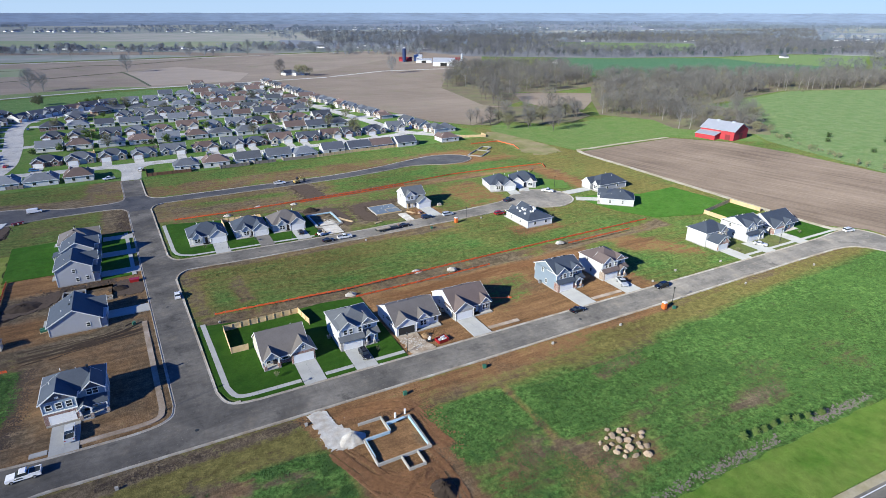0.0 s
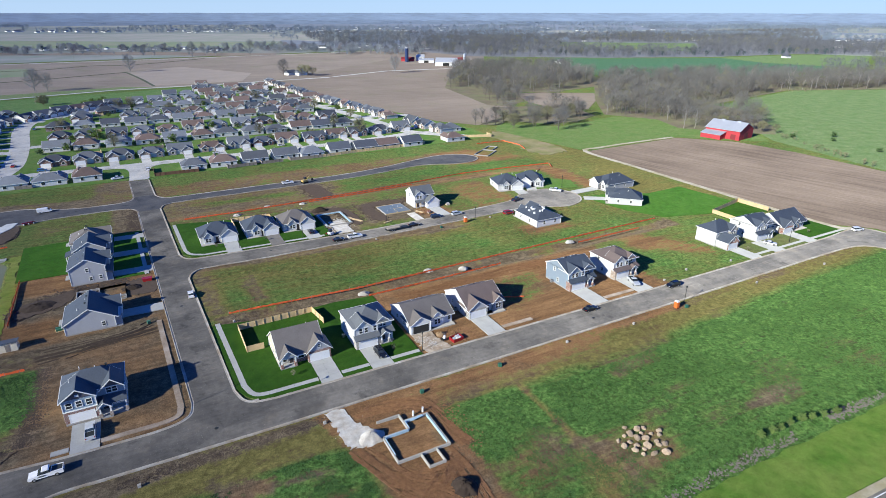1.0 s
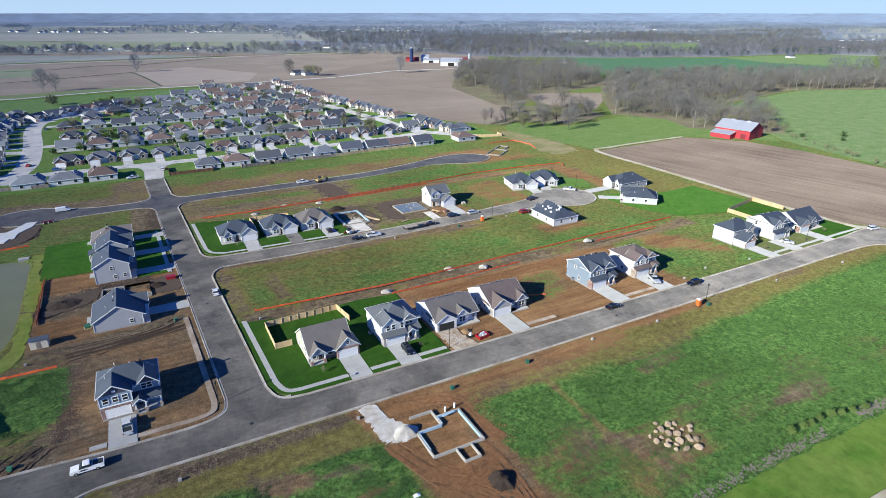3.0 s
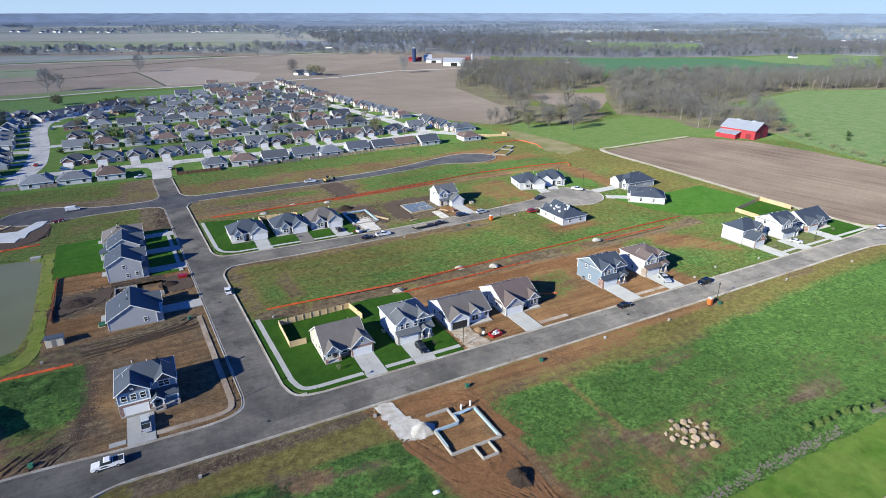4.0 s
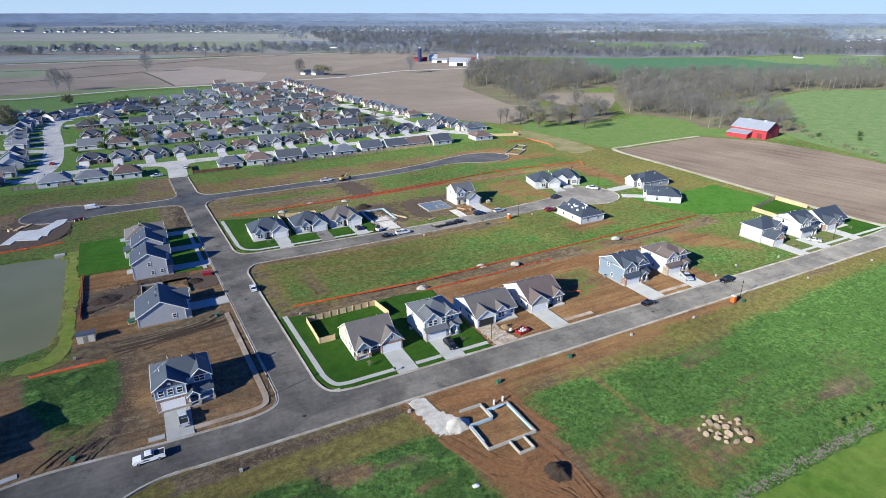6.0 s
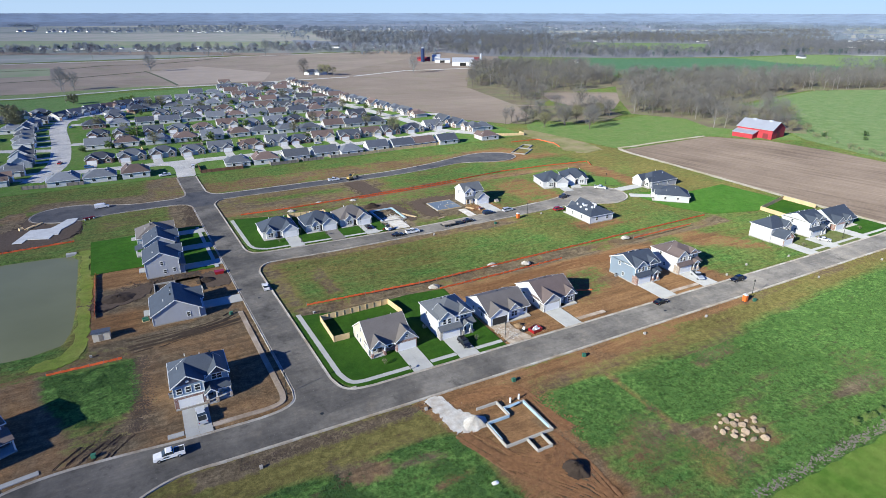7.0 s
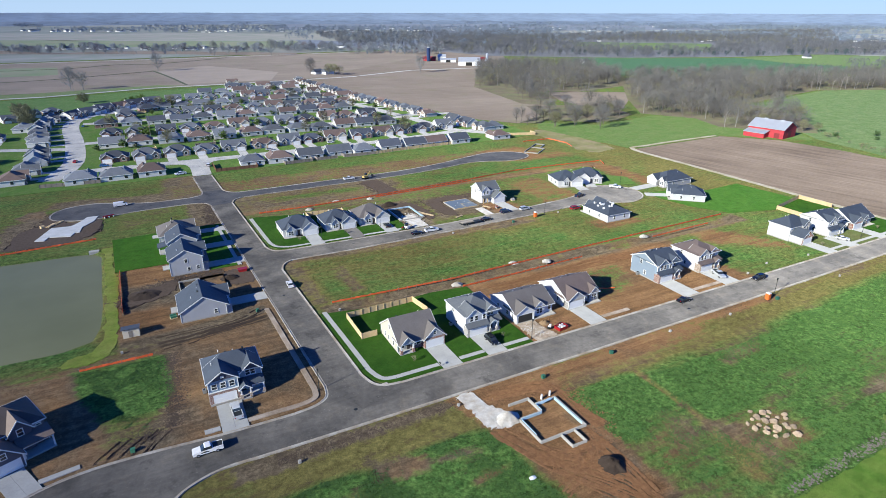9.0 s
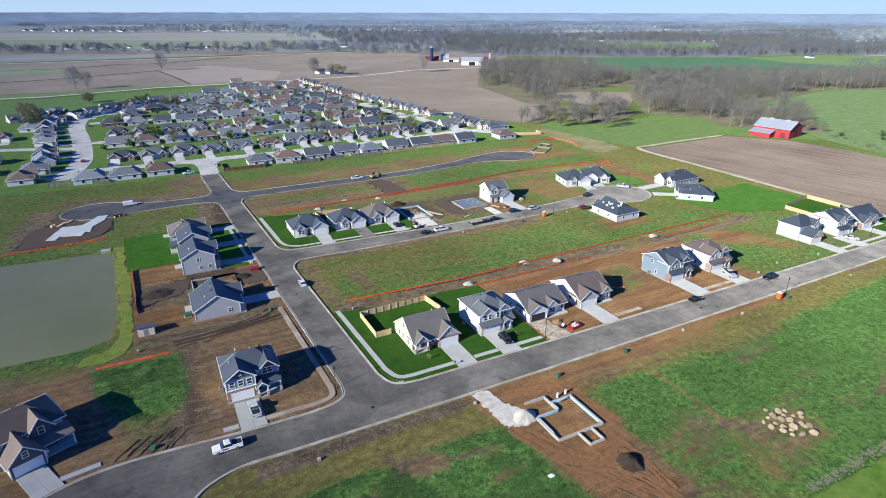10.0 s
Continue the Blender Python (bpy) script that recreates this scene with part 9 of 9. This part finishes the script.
dice = random.Random(8)
lines = []
for i in range(17):
    a, c = dice.uniform(-1.9, 1.9), dice.uniform(-1, 1)
    lines.append([(22.6 + a * 0.7, -19.5 + c), (25.2 + a, -25.5), (27.4 + a * 1.1, -31 + c), (31 + a * 1.3, -36 + a), (35 + a * 1.4 + c, -42 + a * 1.2), (37 + a * 1.5, -48)][dice.randrange(0, 2):dice.randrange(4, 7)])
for i in range(12):
    a, c = dice.uniform(-2.2, 2.2), dice.uniform(-2, 2)
    lines.append([(26.5 + c, -29.5 + a * 0.5), (30.5 + c * 0.4, -32.6 + a), (35 + a * 0.3, -33.2 + a + c * 0.4), (38.4 + c * 0.5, -30.4 + a)])
for i in range(7):
    a, c = dice.uniform(-2, 2), dice.uniform(-1.5, 1.5)
    lines.append([(26 + a, -38 + c), (30 + a, -36.5 + a * 0.4), (33 + c, -33 + a), (36 + a, -31.4 + c)])
for i in range(8):
    a, c = dice.uniform(-0.8, 0.8), dice.uniform(-1, 1)
    lines.append([(40.8 + a * 0.4, -14 + c), (41.4 + a, -20), (42.4 + a + c * 0.4, -25), (43.2 + a, -27.5)][dice.randrange(0, 2):])
for i in range(10):
    a, c = dice.uniform(-1.4, 1.4), dice.uniform(-2, 2)
    lines.append([(27 + c, -8.4 + a), (34, -9.6 + a), (39.5 + a, -11.6 + a), (41.4 + a, -17)])
for i in range(7):
    a = dice.uniform(-0.5, 0.5)
    lines.append([(38.0 + a, -27.2), (38.8 + a, -33), (38.6 + a * 1.5, -39.5), (38.2 + a * 2, -46)])
ruts("wheel_ruts", "deep tyre ruts in wet clay round the foundation", lines, CLAY, 1)
lines = []
for i in range(16):
    a = dice.uniform(-4, 4)
    lines.append([(-46 + dice.uniform(-2, 2), 76 + a), (-39 + a * 0.3, 80 + a), (-34, 84 + a * 0.6), (-28 + a, 88 + a * 0.4)])
for i in range(5):
    a = dice.uniform(-5, 5)
    lines.append([(-46 + a, 7.6), (-44.5 + a, 9.5), (-41.5 + a, 12.5)])
for i in range(12):
    a = dice.uniform(-2, 2)
    lines.append([(-82 + a, 146 + a), (-79 + a, 156), (-74 + a, 164 + a), (-71.5 + a * 0.6, 174), (-71 + a * 0.5, 184)])
for i in range(9):
    a = dice.uniform(-2.4, 2.4)
    lines.append([(-78, 143 + a), (-66, 144.4 + a), (-58 + a, 150), (-55.5 + a * 0.5, 160)])
ruts("wheel_ruts", "dark tyre ruts in churned topsoil", lines, TURNED, 2)
lines = []
for i in range(14):
    a, c = dice.uniform(-5, 5), dice.uniform(-4, 4)
    lines.append([(58 + c, 36 + a * 0.4), (80 + a, 37.5 + c * 0.3), (100 + c, 38 + a * 0.4), (118, 36 + c * 0.5)])
ruts("wheel_ruts", "shallow tyre tracks across graded clay", lines, CLAY, 3)
lines = []
for i in range(10):
    a, c = dice.uniform(-4, 4), dice.uniform(-6, 6)
    lines.append([(-34 + c, 50 + a), (-22 + a, 51 + a * 0.8), (-10 + c * 0.3, 54 + a)])
ruts("wheel_ruts", "faint brown tyre tracks across the bare lot", lines, TURNED, 4)

# broken clods where the soil was turned
rocks("clods", "dark clods of turned soil beside the weeds", [(-47, 11), (-37, 13), (-35.8, 24), (-35.5, 43)], 2.2, 2600, 0.11, TURNED, 11)
rocks("clods", "dark clods of soil along the kerb", [(-20, -7.4), (20, -7.6)], 1.5, 1500, 0.09, TURNED, 12)
rocks("clods", "clay clods along the kerb", [(44, -7.2), (120, -6.8)], 1.6, 1700, 0.09, CLAY, 13)
rocks("clods", "dark churned clods round the turning place", [(-82, 143), (-80, 158), (-74, 168), (-71.5, 182)], 3.0, 1300, 0.26, TURNED, 14)
rocks("clods", "dark churned clods round the foundation", [(-47, 76), (-40, 82), (-32, 88), (-16, 90)], 4.5, 1500, 0.26, TURNED, 15)
rocks("clods", "clay clods round the open foundation", [(27, -9), (43, -13), (42, -29), (36, -33), (27, -30)], 3.5, 2200, 0.12, CLAY, 16)
rocks("clods", "dark clods on the building lots", [(54, 123), (66, 125), (80, 127), (110, 126)], 5.0, 900, 0.24, TURNED, 17)
rocks("clods", "turned soil beside the street trees", [(-13, 138), (-12, 170)], 4.0, 700, 0.24, TURNED, 18)
rocks("clods", "dark dug clods beside the excavator", [(64, 169), (66, 158), (67, 147)], 5.0, 1100, 0.3, TURNED, 19)
rocks("clods", "dark churned clods round the floor slab", [(78, 106), (78, 124), (90, 125), (96, 123)], 3.4, 1200, 0.3, TURNED, 20)
rocks("clods", "dark churned clods round the foundation", [(54, 126), (66, 126), (69, 112), (68, 105)], 3.4, 900, 0.3, TURNED, 21)
rocks("clods", "dark churned clods beside the concrete pad", [(-80, 143), (-66, 144), (-57, 151), (-56, 163)], 3.0, 1100, 0.28, TURNED, 22)
